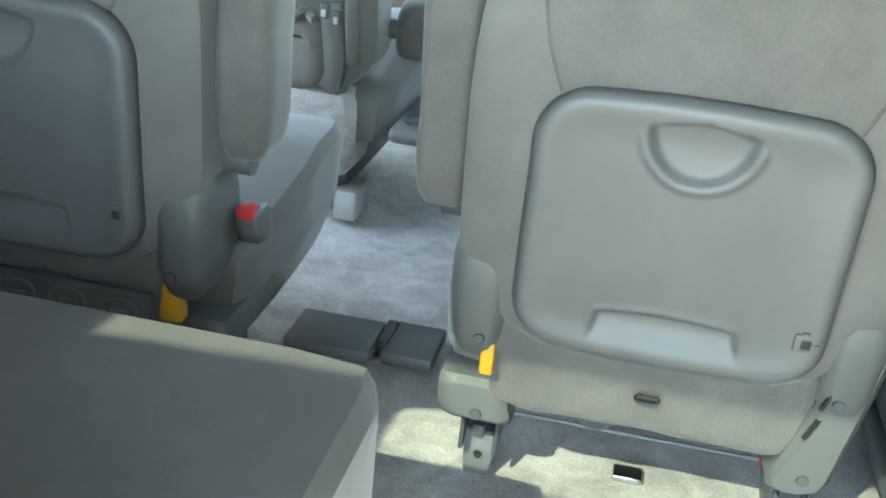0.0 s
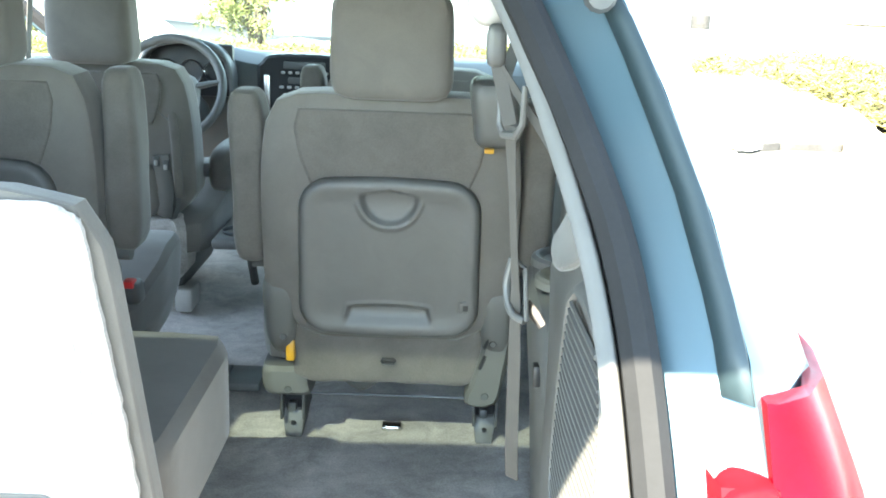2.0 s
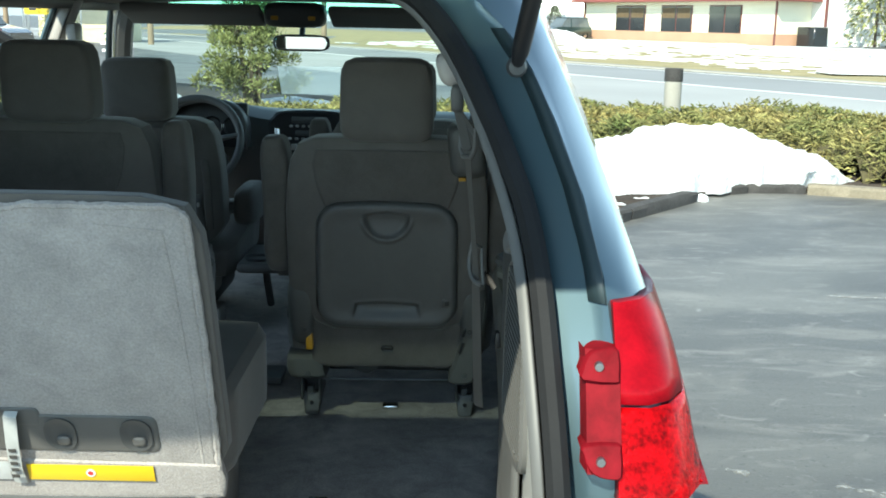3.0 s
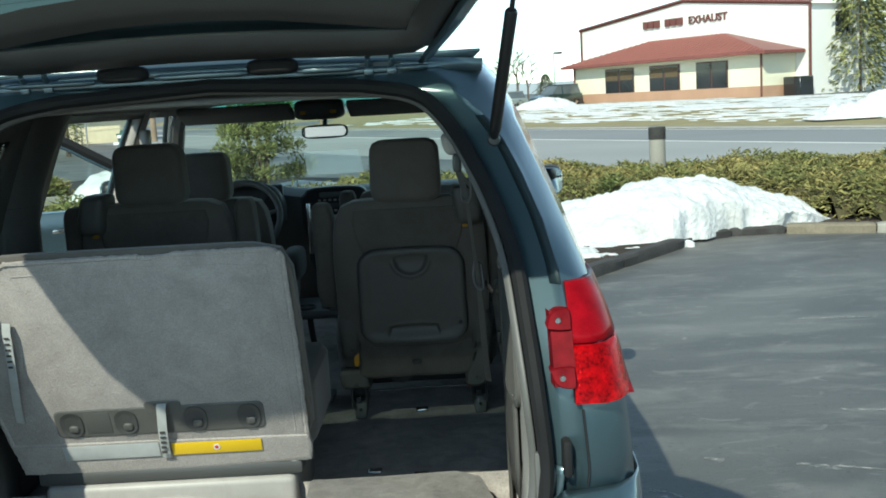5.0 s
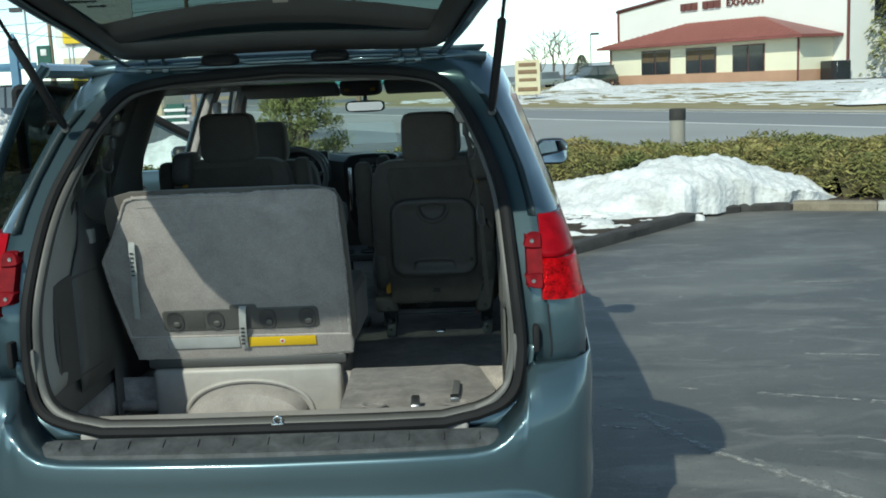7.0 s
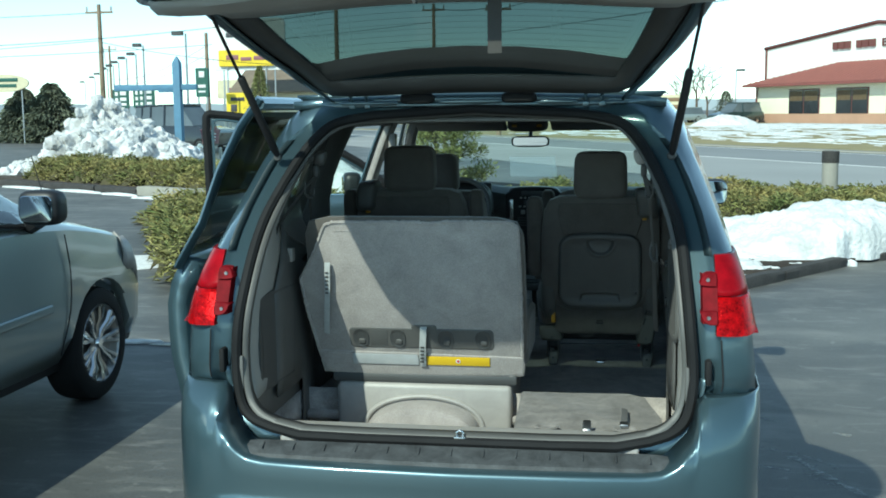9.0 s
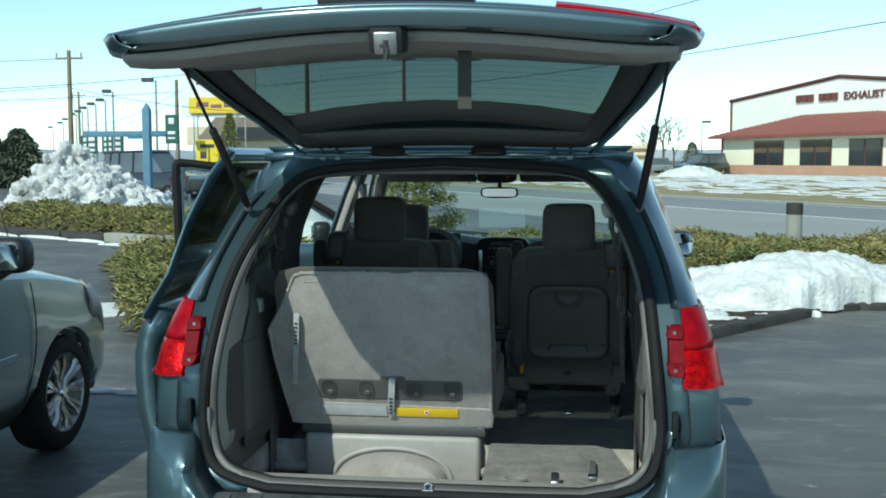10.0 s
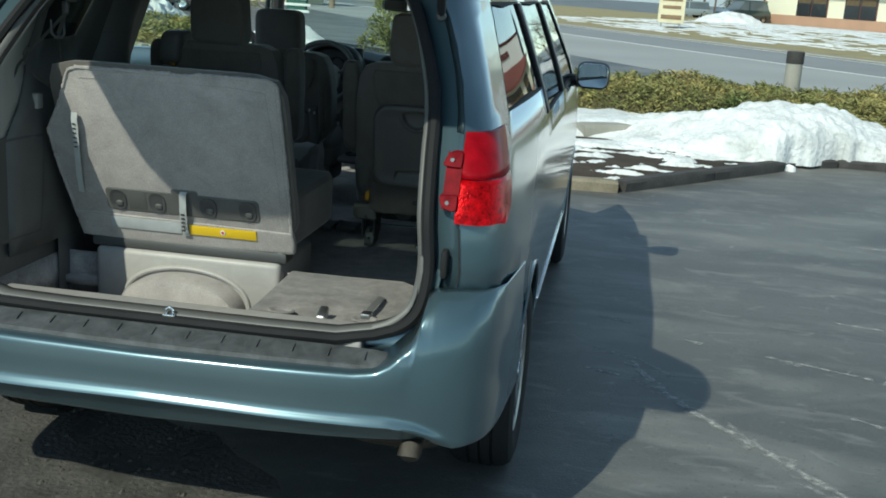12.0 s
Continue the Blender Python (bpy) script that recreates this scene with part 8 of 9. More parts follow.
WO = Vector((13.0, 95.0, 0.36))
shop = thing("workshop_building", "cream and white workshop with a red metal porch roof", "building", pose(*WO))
U, V, O = ALONG, AWAY, Vector((0, 0, 0))
bm = bmesh.new()
box_at(bm, O, U, V, (0, 0, 0.85), (22.2, 3.4, 3.3))
annex = part("annex_wall", bm, CREAM, shop, "cream rendered front wall")
bm = bmesh.new()
box_at(bm, O, U, V, (-0.05, -0.06, -0.3), (22.25, 3.4, 0.85))
part("base_band", bm, TERRA, shop, "terracotta base band")
roof_low, roof_high = 3.15, 5.05
def hip(a, b, z):
    return O + U * a + V * b + Vector((0, 0, z))
bm = bmesh.new()
RD = 2.9  # how far back the ridge stands
eave = [(-1.0, -0.9), (23.2, -0.9), (23.2, 3.3), (-1.0, 3.3)]
loft(bm, [[hip(a, b, roof_low) for a, b in eave], [hip(a, b, roof_low + 0.2) for a, b in eave], [hip(6.8, RD, roof_high), hip(15.5, RD, roof_high), hip(15.5, 3.3, roof_high), hip(6.8, 3.3, roof_high)]], True, True)
roof_ob = part("porch_roof", bm, ROOF_RED, shop, "red standing-seam metal roof", sharp=20)
for k in range(48):
    a = -0.75 + 0.5 * k
    f = min(1.0, (a + 1.0) / 7.8, (23.2 - a) / 7.7)
    b = -0.9 + (RD + 0.9) * f
    z0, z1 = roof_low + 0.2, roof_low + 0.2 + (roof_high - roof_low - 0.2) * f
    if f > 0.05:
        part("roof_seam", tube(bmesh.new(), [hip(a, -0.9, z0 + 0.03), hip(a, b, z1 + 0.03)], 0.045, 4), ROOF_SEAM_LIT, roof_ob)
for a0, a1 in ((4.4, 8.0), (10.1, 13.5), (15.5, 18.7)):
    bm = bmesh.new()
    box_at(bm, O, U, V, (a0 - 0.08, -0.05, 0.78), (a1 + 0.08, 0.05, 2.88))
    win = part("window", bm, RED_TRIM, shop, "dark window pair in a brown frame")
    mid = (a0 + a1) / 2
    for b0, b1 in ((a0, mid - 0.06), (mid + 0.06, a1)):
        part("pane", box_at(bmesh.new(), O, U, V, (b0, -0.09, 0.86), (b1, -0.04, 2.80)), DARK_GLASS, win)
        part("blind", box_at(bmesh.new(), O, U, V, (b0 + 0.1, -0.1, 1.9), (b1 - 0.1, -0.09, 2.7)), BLIND if a0 < 14 else DARK_GLASS, win)
for a in (0.05, 22.15):
    part("downpipe", tube(bmesh.new(), [hip(a, -0.12, 0), hip(a, -0.12, 3.4)], 0.08, 6), RED_TRIM, shop)
M0, M1, MP = -3.2, 23.6, 10.6
bm = bmesh.new()
gable = [(M0, -0.3), (M1, -0.3), (M1, 6.6), (MP, 8.0), (M0, 6.7)]
loft(bm, [[hip(a, b, z) for a, z in gable] for b in (3.4, 34.0)], True, True)
part("main_hall", bm, PALE_WALL, shop, "white metal-clad hall", sharp=20)
bm = bmesh.new()
tube(bm, [hip(M0 - 0.2, 3.3, 6.72), hip(MP, 3.3, 8.06), hip(M1 + 0.2, 3.3, 6.62)], 0.16, 4)
part("gable_trim", bm, RED_TRIM, shop)
for a in (M0, M1):
    part("corner_trim", tube(bmesh.new(), [hip(a, 3.32, 0), hip(a, 3.32, 6.65)], 0.12, 4), RED_TRIM, shop)
bm = bmesh.new()
loft(bm, [[hip(M0 - 0.3, b, 6.74), hip(MP, b, 8.08), hip(M1 + 0.3, b, 6.64)] for b in (3.25, 34.3)], False, False)
part("hall_roof", bm, PALE_WALL, shop, thick=0.12)
for k in range(2):
    part("side_window", box_at(bmesh.new(), O, U, V, (M1 - 0.05, 6 + 9 * k, 4.2), (M1 + 0.06, 7.6 + 9 * k, 6.0)), DARK_GLASS, shop)
part("vent_pipe", tube(bmesh.new(), [hip(18.5, 8, 6.8), hip(18.5, 8, 8.3)], 0.18, 8), STEEL, shop)
bm = bmesh.new()
box_at(bm, O, U, V, (22.6, 1.6, -0.2), (24.2, 3.0, 1.4), 0.05)
part("cooling_unit", bm, DARK_PAINT, shop)
# letters: plain red blocks for the name, then the trade
for a in (5.6, 6.35, 7.05, 8.35, 9.1, 9.85):
    part("sign_block", box_at(bmesh.new(), O, U, V, (a, 3.22, 6.15), (a + 0.58, 3.38, 6.75)), RED_TRIM, shop)
word("EXHAUST", 0.84, lambda a, b, c: hip(11.1 + a * 1.19, 3.32 - c, 6.15 + b), shop, RED_TRIM)


def street_lamp(place, tall, arm, group, head=0.35):
    ob = thing("street_lamp", "grey car-park lamp on a slim pole", "street lamp", pose(*place), group)
    part("pole", tube(bmesh.new(), [(0, 0, 0), (0, 0, tall)], [0.09, 0.06], 8), STEEL, ob)
    part("lamp_head", rbox(bmesh.new(), (-0.1 + arm * 0.1, -0.2, tall - 0.1), (0.1 + arm * 0.9, 0.2, tall + 0.14), 0.05), PLASTIC_DARK, ob)
    return ob


for k, (x, y, h, arm) in enumerate(((-24.4, 57.3, 6.4, -1.0), (-31.4, 66.8, 6.4, -0.9), (-36.5, 76.6, 6.4, -0.9), (-39.9, 82.1, 6.4, -0.9), (-43.7, 88.5, 6.4, -0.9), (-47.3, 94.8, 6.4, -0.9), (-50.9, 100.8, 6.4, -0.9), (-58.2, 113.7, 6.4, -0.9), (-64.2, 124.2, 6.4, -0.9), (-74.6, 141.6, 6.4, -0.9), (13.0, 112, 5.6, 0.9))):
    street_lamp((x, y, 0.0), h, arm, "street lamps")


def wooden_pole(place, tall, cross=True):
    ob = thing("utility_pole", "tall wooden utility pole", "utility pole", pose(*place), "utility poles")
    part("shaft", tube(bmesh.new(), [(0, 0, -0.2), (0, 0, tall)], [0.19, 0.12], 10), POLE_WOOD, ob)
    if cross:
        part("crossarm", rbox(bmesh.new(), (-0.9, -0.06, tall - 0.55), (0.9, 0.06, tall - 0.42), 0.02), POLE_WOOD, ob)
        for x in (-0.8, 0.0, 0.8):
            part("insulator", lathe(bmesh.new(), ((0.0, 0.3), (0.05, 0.28), (0.06, 0.1), (0.03, 0.0)), lambda a, b, h: Vector((x + a, b, tall - 0.42 + h)), 8), PLASTIC_PALE, ob)
    return ob


POLES = [((-31.1, 60, 0), 8.5, True), ((-28.1, 70, 0), 7.4, False), ((-13.4, 80, 0), 10.0, True), ((-7.3, 70, 0), 9.0, True), ((-16.5, 62, 0), 8.2, False), ((36, -4, 0), 10.0, True), ((-60, 120, 0), 10.0, True)]
for place, tall, cross in POLES:
    wooden_pole(place, tall, cross)


def wire(a, b, sag, r=0.018):
    a, b = Vector(a), Vector(b)
    pts = [a.lerp(b, k / 16) - Vector((0, 0, sag * 4 * (k / 16) * (1 - k / 16))) for k in range(17)]
    mesh_thing("overhead_wire", tube(bmesh.new(), pts, r, 4), BLACK, "thin black overhead wire between poles", "wire", "overhead wires")


wire((-31.1, 60, 8.0), (-80, 62, 9.2), 0.6)
wire((-31.1, 60, 6.3), (-80, 60, 5.2), 0.5)
wire((-31.1, 60, 6.9), (-60, 120, 7.0), 0.9)
wire((-31.1, 60, 6.2), (-16.5, 62, 4.6), 0.4)
wire((-28.1, 70, 6.5), (-60, 120, 6.0), 0.8)
wire((-28.1, 70, 5.9), (-60, 120, 5.4), 0.8)
wire((-16.5, 62, 7.9), (-34, 48, 5.2), 0.3)
wire((-13.4, 80, 9.7), (-7.3, 70, 8.8), 0.3)
wire((-7.3, 70, 7.0), (36, -4, 8.6), 1.0)
wire((-7.3, 70, 8.5), (36, -4, 12.5), 0.8)
wire((-13.4, 80, 8.6), (-40, 48, 4.6), 0.5)

# weathered blue post with a cross rail, by the island
post = thing("blue_sign_post", "weathered blue wooden sign post with a cross rail", "sign post", pose(-12.66, 28.0, 0.1))
bm = bmesh.new()
loft(bm, [[Vector((x, y, z)) for x, y in ((-k, -k), (k, -k), (k, k), (-k, k))] for k, z in ((0.11, 0.0), (0.11, 3.15), (0.02, 3.36))], True, True)
part("upright", bm, BLUE_POST, post)
part("cross_rail", rbox(bmesh.new(), (-2.05, -0.06, 2.34), (0.62, 0.06, 2.52), 0.02), BLUE_POST, post)
part("rail_brace", rbox(bmesh.new(), (-0.62, -0.05, 2.28), (0.11, 0.05, 2.40), 0.02), BLUE_POST, post)


def flat_sign(label, place, w, h, z0, mat, bars, ink, turn=0.0, name="sign_board", shape=None, legs=True, group="signs"):
    """A sign on legs; what it says is shown as plain bars."""
    ob = thing(name, label, "sign", pose(*place, 0, 0, turn), group)
    bm = bmesh.new()
    outline = shape or rrect(w, h, min(w, h) * 0.08, 3, 0, z0 + h / 2)
    slab(bm, outline, lambda u, v, d: Vector((u, -d, v)), -0.06, 0.06, 0.015)
    part("board", bm, mat, ob)
    for bx, bz, bw, bh in bars:
        part("bar", rbox(bmesh.new(), (bx - bw / 2, -0.085, bz - bh / 2), (bx + bw / 2, -0.058, bz + bh / 2), 0.004), ink, ob)
    if legs:
        for x in (-w * 0.35, w * 0.35):
            part("leg", tube(bmesh.new(), [(x, 0.02, 0), (x, 0.02, z0 + 0.1)], 0.05, 6), STEEL, ob)
    return ob


flat_sign("white shop board behind a yellow banner", (-22.2, 62, 0), 4.8, 3.2, 4.4, WHITE, [(-0.6, 7.1, 1.8, 0.12), (0.3, 6.8, 1.2, 0.1), (-1.2, 6.6, 0.5, 0.3)], INK)
flat_sign("yellow shop banner with red lettering bars", (-22.3, 61.8, 0), 3.6, 1.0, 4.65, SIGN_YELLOW, [(-0.9, 5.2, 0.8, 0.3), (0.0, 5.1, 0.7, 0.22), (0.85, 5.15, 0.7, 0.26)], SIGN_RED)
flat_sign("yellow board by the brown roof", (-22.8, 61.4, 0), 1.5, 1.4, 1.6, SIGN_YELLOW, [(0, 2.6, 0.9, 0.22), (-0.25, 2.05, 0.4, 0.45)], INK)
flat_sign("oval pale green sign on posts", (-36.6, 58, 0), 3.4, 1.1, 3.15, SIGN_CREAM, [(0.2, 3.9, 1.6, 0.22), (0.3, 3.55, 1.2, 0.2)], SIGN_GREEN, shape=[(1.7 * math.cos(a), 3.7 + 0.55 * math.sin(a)) for a in (2 * math.pi * k / 24 for k in range(24))])
flat_sign("dark green hanging price board", (-18.6, 45, 0), 0.62, 1.35, 2.5, SIGN_GREEN, [(0, 3.55, 0.26, 0.28), (0, 3.0, 0.36, 0.14), (0, 2.75, 0.34, 0.08)], WHITE)
for k, x in enumerate((-32.6, -33.9, -35.2, -37.4, -38.8)):
    flat_sign("dark hanging price boards in the far lot", (x, 70 + 2 * k, 0), 0.9, 1.5, 2.2, SIGN_GREEN, [(0, 3.35, 0.5, 0.3), (0, 2.9, 0.5, 0.25), (0, 2.5, 0.5, 0.2)], WHITE)
flat_sign("pale yellow sign box in the far lot", (-29.5, 80, 0), 3.4, 1.5, 2.9, SIGN_CREAM, [(0, 3.6, 1.6, 0.3)], SIGN_RED)
key = [(-0.40, 0.75), (-0.46, 1.0), (-0.33, 1.0), (-0.30, 1.12), (0.30, 1.12), (0.33, 1.0), (0.46, 1.0), (0.40, 0.75), (0.36, 0.35), (-0.36, 0.35)]
keystone = [(x * 0.7, z * 0.7 + 0.42) for x, z in key][::-1]
flat_sign("maroon keystone-shaped roadside board", (-12.3, 29.6, 0.1), 0.9, 0.8, 0.45, SIGN_RED, [(0, 1.08, 0.32, 0.05), (0, 0.98, 0.45, 0.04), (0, 0.88, 0.42, 0.04), (0, 0.78, 0.40, 0.04)], WHITE, shape=keystone)
flat_sign("dark keystone-shaped roadside board", (-6.4, 22.0, 0.0), 0.9, 0.8, 0.45, SIGN_GREEN, [(0, 1.2, 0.5, 0.07), (0, 1.05, 0.7, 0.06), (0, 0.9, 0.65, 0.06)], WHITE, shape=[(x * 0.62, z * 0.62 + 0.65) for x, z in key][::-1])
flat_sign("cream roadside board with dark lettering bars", (4.0, 66.0, 0.1), 1.6, 2.2, 0.3, SIGN_CREAM, [(0, 2.2, 1.1, 0.24), (0, 1.75, 1.2, 0.26), (0, 1.25, 1.1, 0.2), (0, 0.65, 1.25, 0.26)], SIGN_INK, turn=-5)

hut = thing("brown_roofed_hut", "low shop with a brown shingled roof", "building", pose(-22.0, 65.5, 0))
part("wall", rbox(bmesh.new(), (-2.3, 0, 0), (2.6, 5, 3.1), 0.02), SIGN_CREAM, hut)
bm = bmesh.new()
loft(bm, [[Vector((x, y, z)) for x, y in ((-2.7, -0.6), (3.0, -0.6), (3.0, 5.4), (-2.7, 5.4))] for z in (3.05, 3.15)] + [[Vector((x, y, 4.7)) for x, y in ((-2.2, 1.6), (2.4, 1.6), (2.4, 3.4), (-2.2, 3.4))]], True, True)
part("roof", bm, SHINGLE, hut)
part("doorway", rbox(bmesh.new(), (-1.9, -0.06, 0.1), (-0.9, 0.0, 2.4), 0.01), DARK_GLASS, hut)


def far_car(label, place, turn, mat, tall=1.75, long=4.6, wide=1.85, truck=False, group="parked vehicles", name="parked_car"):
    """A parked car for the middle distance: body, glasshouse, wheels, lamps."""
    ob = thing(name, label, "car", pose(*place, 0, 0, turn), group)
    hl, hw, belt = long / 2, wide / 2, tall * 0.56
    def ring(x, w, z0, z1):
        return [Vector((x, -w, z0)), Vector((x, -w * 1.02, (z0 + z1) / 2)), Vector((x, -w * 0.93, z1)), Vector((x, w * 0.93, z1)), Vector((x, w * 1.02, (z0 + z1) / 2)), Vector((x, w, z0))]
    bm = bmesh.new()
    loft(bm, [ring(-hl, hw * 0.88, 0.45, belt * 0.85), ring(-hl + 0.15, hw, 0.32, belt), ring(hl - 1.3, hw, 0.30, belt), ring(hl - 0.35, hw * 0.97, 0.32, belt * 0.86), ring(hl, hw * 0.85, 0.42, belt * 0.74)], True, True)
    body = part("body", bm, mat, ob)
    back = -hl + 0.25 if not truck else -0.6
    bm = bmesh.new()
    loft(bm, [[Vector((back, -hw * 0.9, belt)), Vector((back, hw * 0.9, belt)), Vector((hl - 1.25, hw * 0.9, belt)), Vector((hl - 1.25, -hw * 0.9, belt))], [Vector((back + 0.2, -hw * 0.74, tall - 0.08)), Vector((back + 0.2, hw * 0.74, tall - 0.08)), Vector((hl - 2.0, hw * 0.74, tall - 0.08)), Vector((hl - 2.0, -hw * 0.74, tall - 0.08))]], True, True)
    part("glasshouse", bm, FAR_GLASS, ob)
    part("roof", rbox(bmesh.new(), (back + 0.12, -hw * 0.76, tall - 0.10), (hl - 1.95, hw * 0.76, tall), 0.04), mat, ob)
    for sx in (-hl + 0.85, hl - 0.9):
        for sy in (-1, 1):
            put = lambda a, b, h: Vector((sx + a, sy * (hw - 0.2 + h), 0.34 + b))
            w = part("wheel", lathe(bmesh.new(), ((0.19, 0.18), (0.24, 0.215), (0.32, 0.21), (0.34, 0.17), (0.34, 0.05), (0.3, 0.0)), put, 20), RUBBER, ob)
            part("rim", lathe(bmesh.new(), ((0.0, 0.20), (0.06, 0.205), (0.17, 0.185), (0.20, 0.20), (0.205, 0.18)), put, 16), CHROME, w)
    for sy in (-1, 1):
        part("headlamp", rbox(bmesh.new(), (hl - 0.22, sy * hw * 0.62 - 0.14, belt * 0.6), (hl + 0.0, sy * hw * 0.62 + 0.14, belt * 0.72), 0.04), CHROME, ob)
        part("pillar", tube(bmesh.new(), [Vector((0.0, sy * hw * 0.91, belt)), Vector((-0.05, sy * hw * 0.75, tall - 0.06))], 0.05, 6), mat, ob)
    return ob


far_car("dark green sport utility car with its door open by the workshop", (10.9, 92, 0.36), 215, GREEN_PAINT, 1.85, 4.8)
far_car("silver car parked beyond the road", (6.5, 98, 0.36), 200, SILVER, 1.5, 4.6)
far_car("white sport utility car parked beside snow", (19.6, 39.6, 0.16), 160, WHITE_CAR, 1.75, 4.5)
for k, (x, y) in enumerate(((-18.9, 42.5), (-20.9, 45.5), (-23.4, 50.0), (-26.2, 56.0))):
    far_car("black pickup truck in the dealer's row", (x, y, 0.0), -14, DARK_PAINT, 2.15, 5.6, 1.95, truck=True, group="dealer's trucks", name="pickup_truck")
for k in range(5):
    far_car("white car in the far car park", (-39.0 - 3.0 * k, 68 + 3.0 * k, 0), 10, WHITE_CAR, 1.5, 4.4)
snow_bank("snow_bank", "dirty snow bank in front of the white car", (14.2, 17.2, 36.6, 38.6), ridge_height(((0, 0), (0.3, 0.25), (0.6, 0.5), (0.85, 0.75), (1, 0)), 0.7), SNOW, (40, 36), 31, 0.12, 0.25, 1.2)
snow_bank("snow_bank", "rounded white snow bank by the workshop drive", (6.2, 12.2, 83.0, 88.0), ridge_height(((0, 0), (0.2, 0.4), (0.5, 0.9), (0.8, 0.5), (1, 0)), 0.7), SNOW, (40, 30), 33, 0.25, 0.3, 0.7)

# bollards by the road
def bollard(place, tall):
    ob = thing("bollard", "round tan concrete bollard with a brown cap", "bollard", pose(*place), "bollards")
    part("shaft", lathe(bmesh.new(), ((0.112, 0.0), (0.112, tall - 0.16), (0.108, tall - 0.155)), lambda a, b, h: Vector((a, b, h)), 24), CONCRETE, ob)
    part("cap", lathe(bmesh.new(), ((0.116, tall - 0.17), (0.120, tall - 0.16), (0.120, tall - 0.01), (0.112, tall), (0.0, tall)), lambda a, b, h: Vector((a, b, h)), 24), TIMBER, ob, "dark brown cap band")
    return ob


def ribbon(bm, line, wide, lift, seed):
    """A ragged band along a line on the ground."""
    for a, b in zip(line, line[1:]):
        a, b = Vector((*a, 0)), Vector((*b, 0))
        across = (b - a).normalized().cross(Vector((0, 0, 1)))
        n_cut = max(3, int((b - a).length / 0.03))
        row = []
        for k in range(n_cut + 1):
            q = a.lerp(b, k / n_cut)
            q += across * (0.6 * wide * rough_at((q.x * 5, q.y * 5, seed)))
            half = wide * (0.35 + 0.9 * abs(rough_at((q.x * 9, q.y * 9, seed + 3))))
            row.append([bm.verts.new(q + across * (half * e) + Vector((0, 0, lift))) for e in (-1, 1)])
        for p, q in zip(row, row[1:]):
            bm.faces.new((p[0], p[1], q[1], q[0]))
    return bm


streaks = random.Random(12)
STREAKS = (((1.37, 2.17), (1.59, 1.69), (1.66, 1.60), (1.82, 1.38), (2.07, 1.03), (2.6, 0.45)), ((2.03, 2.47), (2.52, 2.29), (3.1, 2.12)), ((1.66, 2.60), (1.74, 2.56)), ((1.70, 0.84), (1.78, 0.66)), ((4.2, 4.6), (5.1, 4.45)), ((3.0, 5.3), (3.5, 5.25)), ((1.20, 2.32), (1.42, 2.22), (1.58, 2.02)), ((1.22, 2.86), (1.40, 2.80)), ((1.18, 2.02), (1.34, 1.96)), ((2.5, 3.2), (2.9, 3.12)), ((2.3, 1.75), (2.7, 1.55)))
for number, line in enumerate(STREAKS):
    main = number == 0
    ob = mesh_thing("salt_streak", ribbon(bmesh.new(), line, 0.034 if main else 0.014, 0.0032, number), SALT, "thin pale line of road salt on asphalt", "salt", kind="stuff")
    part("salt_dust", ribbon(bmesh.new(), line, 0.085 if main else 0.045, 0.0018, number + 40), SALT_DUST, ob)

# crumbled asphalt and grit behind the van
bm = bmesh.new()
blob = [Vector((-0.85 + (1.0 + 0.25 * rough_at((3 * math.cos(a), 3 * math.sin(a), 4))) * math.cos(a), 0.40 + (0.62 + 0.2 * rough_at((3 * math.cos(a), 3 * math.sin(a), 9))) * math.sin(a), 0.0015)) for a in (2 * math.pi * k / 60 for k in range(60))]
bm.faces.new([bm.verts.new(p) for p in blob])
mesh_thing("broken_asphalt", bm, CRUMBLED, "dark crumbled patch of broken asphalt", "asphalt", kind="stuff")
bm = bmesh.new()
for k in range(900):
    a, d = streaks.random() * 2 * math.pi, streaks.random() ** 0.6
    p = Vector((-0.85 + 1.0 * d * math.cos(a), 0.38 + 0.6 * d * math.sin(a), 0.0))
    r = 0.003 + 0.012 * streaks.random() ** 3
    base = [bm.verts.new(p + Vector((r * (0.7 + 0.5 * streaks.random()) * math.cos(q), r * (0.7 + 0.5 * streaks.random()) * math.sin(q), 0.001))) for q in (0, 1.26, 2.5, 3.8, 5.0)]
    tip = bm.verts.new(p + Vector((0.3 * r * streaks.random(), 0.3 * r * streaks.random(), r * (0.5 + 0.4 * streaks.random()))))
    for q in range(5):
        bm.faces.new((base[q], base[(q + 1) % 5], tip))
mesh_thing("grit", bm, GRIT, "scattered grey-brown grit on asphalt", "gravel", kind="stuff")

bollard((3.585, 12.95, 0.0), 1.10)
bollard((7.55, 12.9, 0.0), 0.9)

# far ridge and tree line, all round, with distance haze put into its colour
bm = bmesh.new()
ringset = []
for lift in (0.0, 1.0):
    ring = []
    for k in range(120):
        a = 2 * math.pi * k / 120
        h = 9 + 5 * noise.noise(Vector((math.cos(a) * 3, math.sin(a) * 3, 0))) + 2.5 * noise.noise(Vector((math.cos(a) * 14, math.sin(a) * 14, 1)))
        ring.append(Vector((700 * math.cos(a), 700 * math.sin(a) + 60, -1 + (h if lift else 0))))
    ringset.append(ring)
loft(bm, ringset, True, False)
structure("backdrop", bm, HILL, "far wooded ridge, haze in its blue-grey colour", sharp=180)


# ---- the silver minivan parked alongside ----
other = thing("parked_minivan", "pale silver-green minivan parked alongside on the asphalt", "minivan", pose(-3.54, 2.81, 0.0))


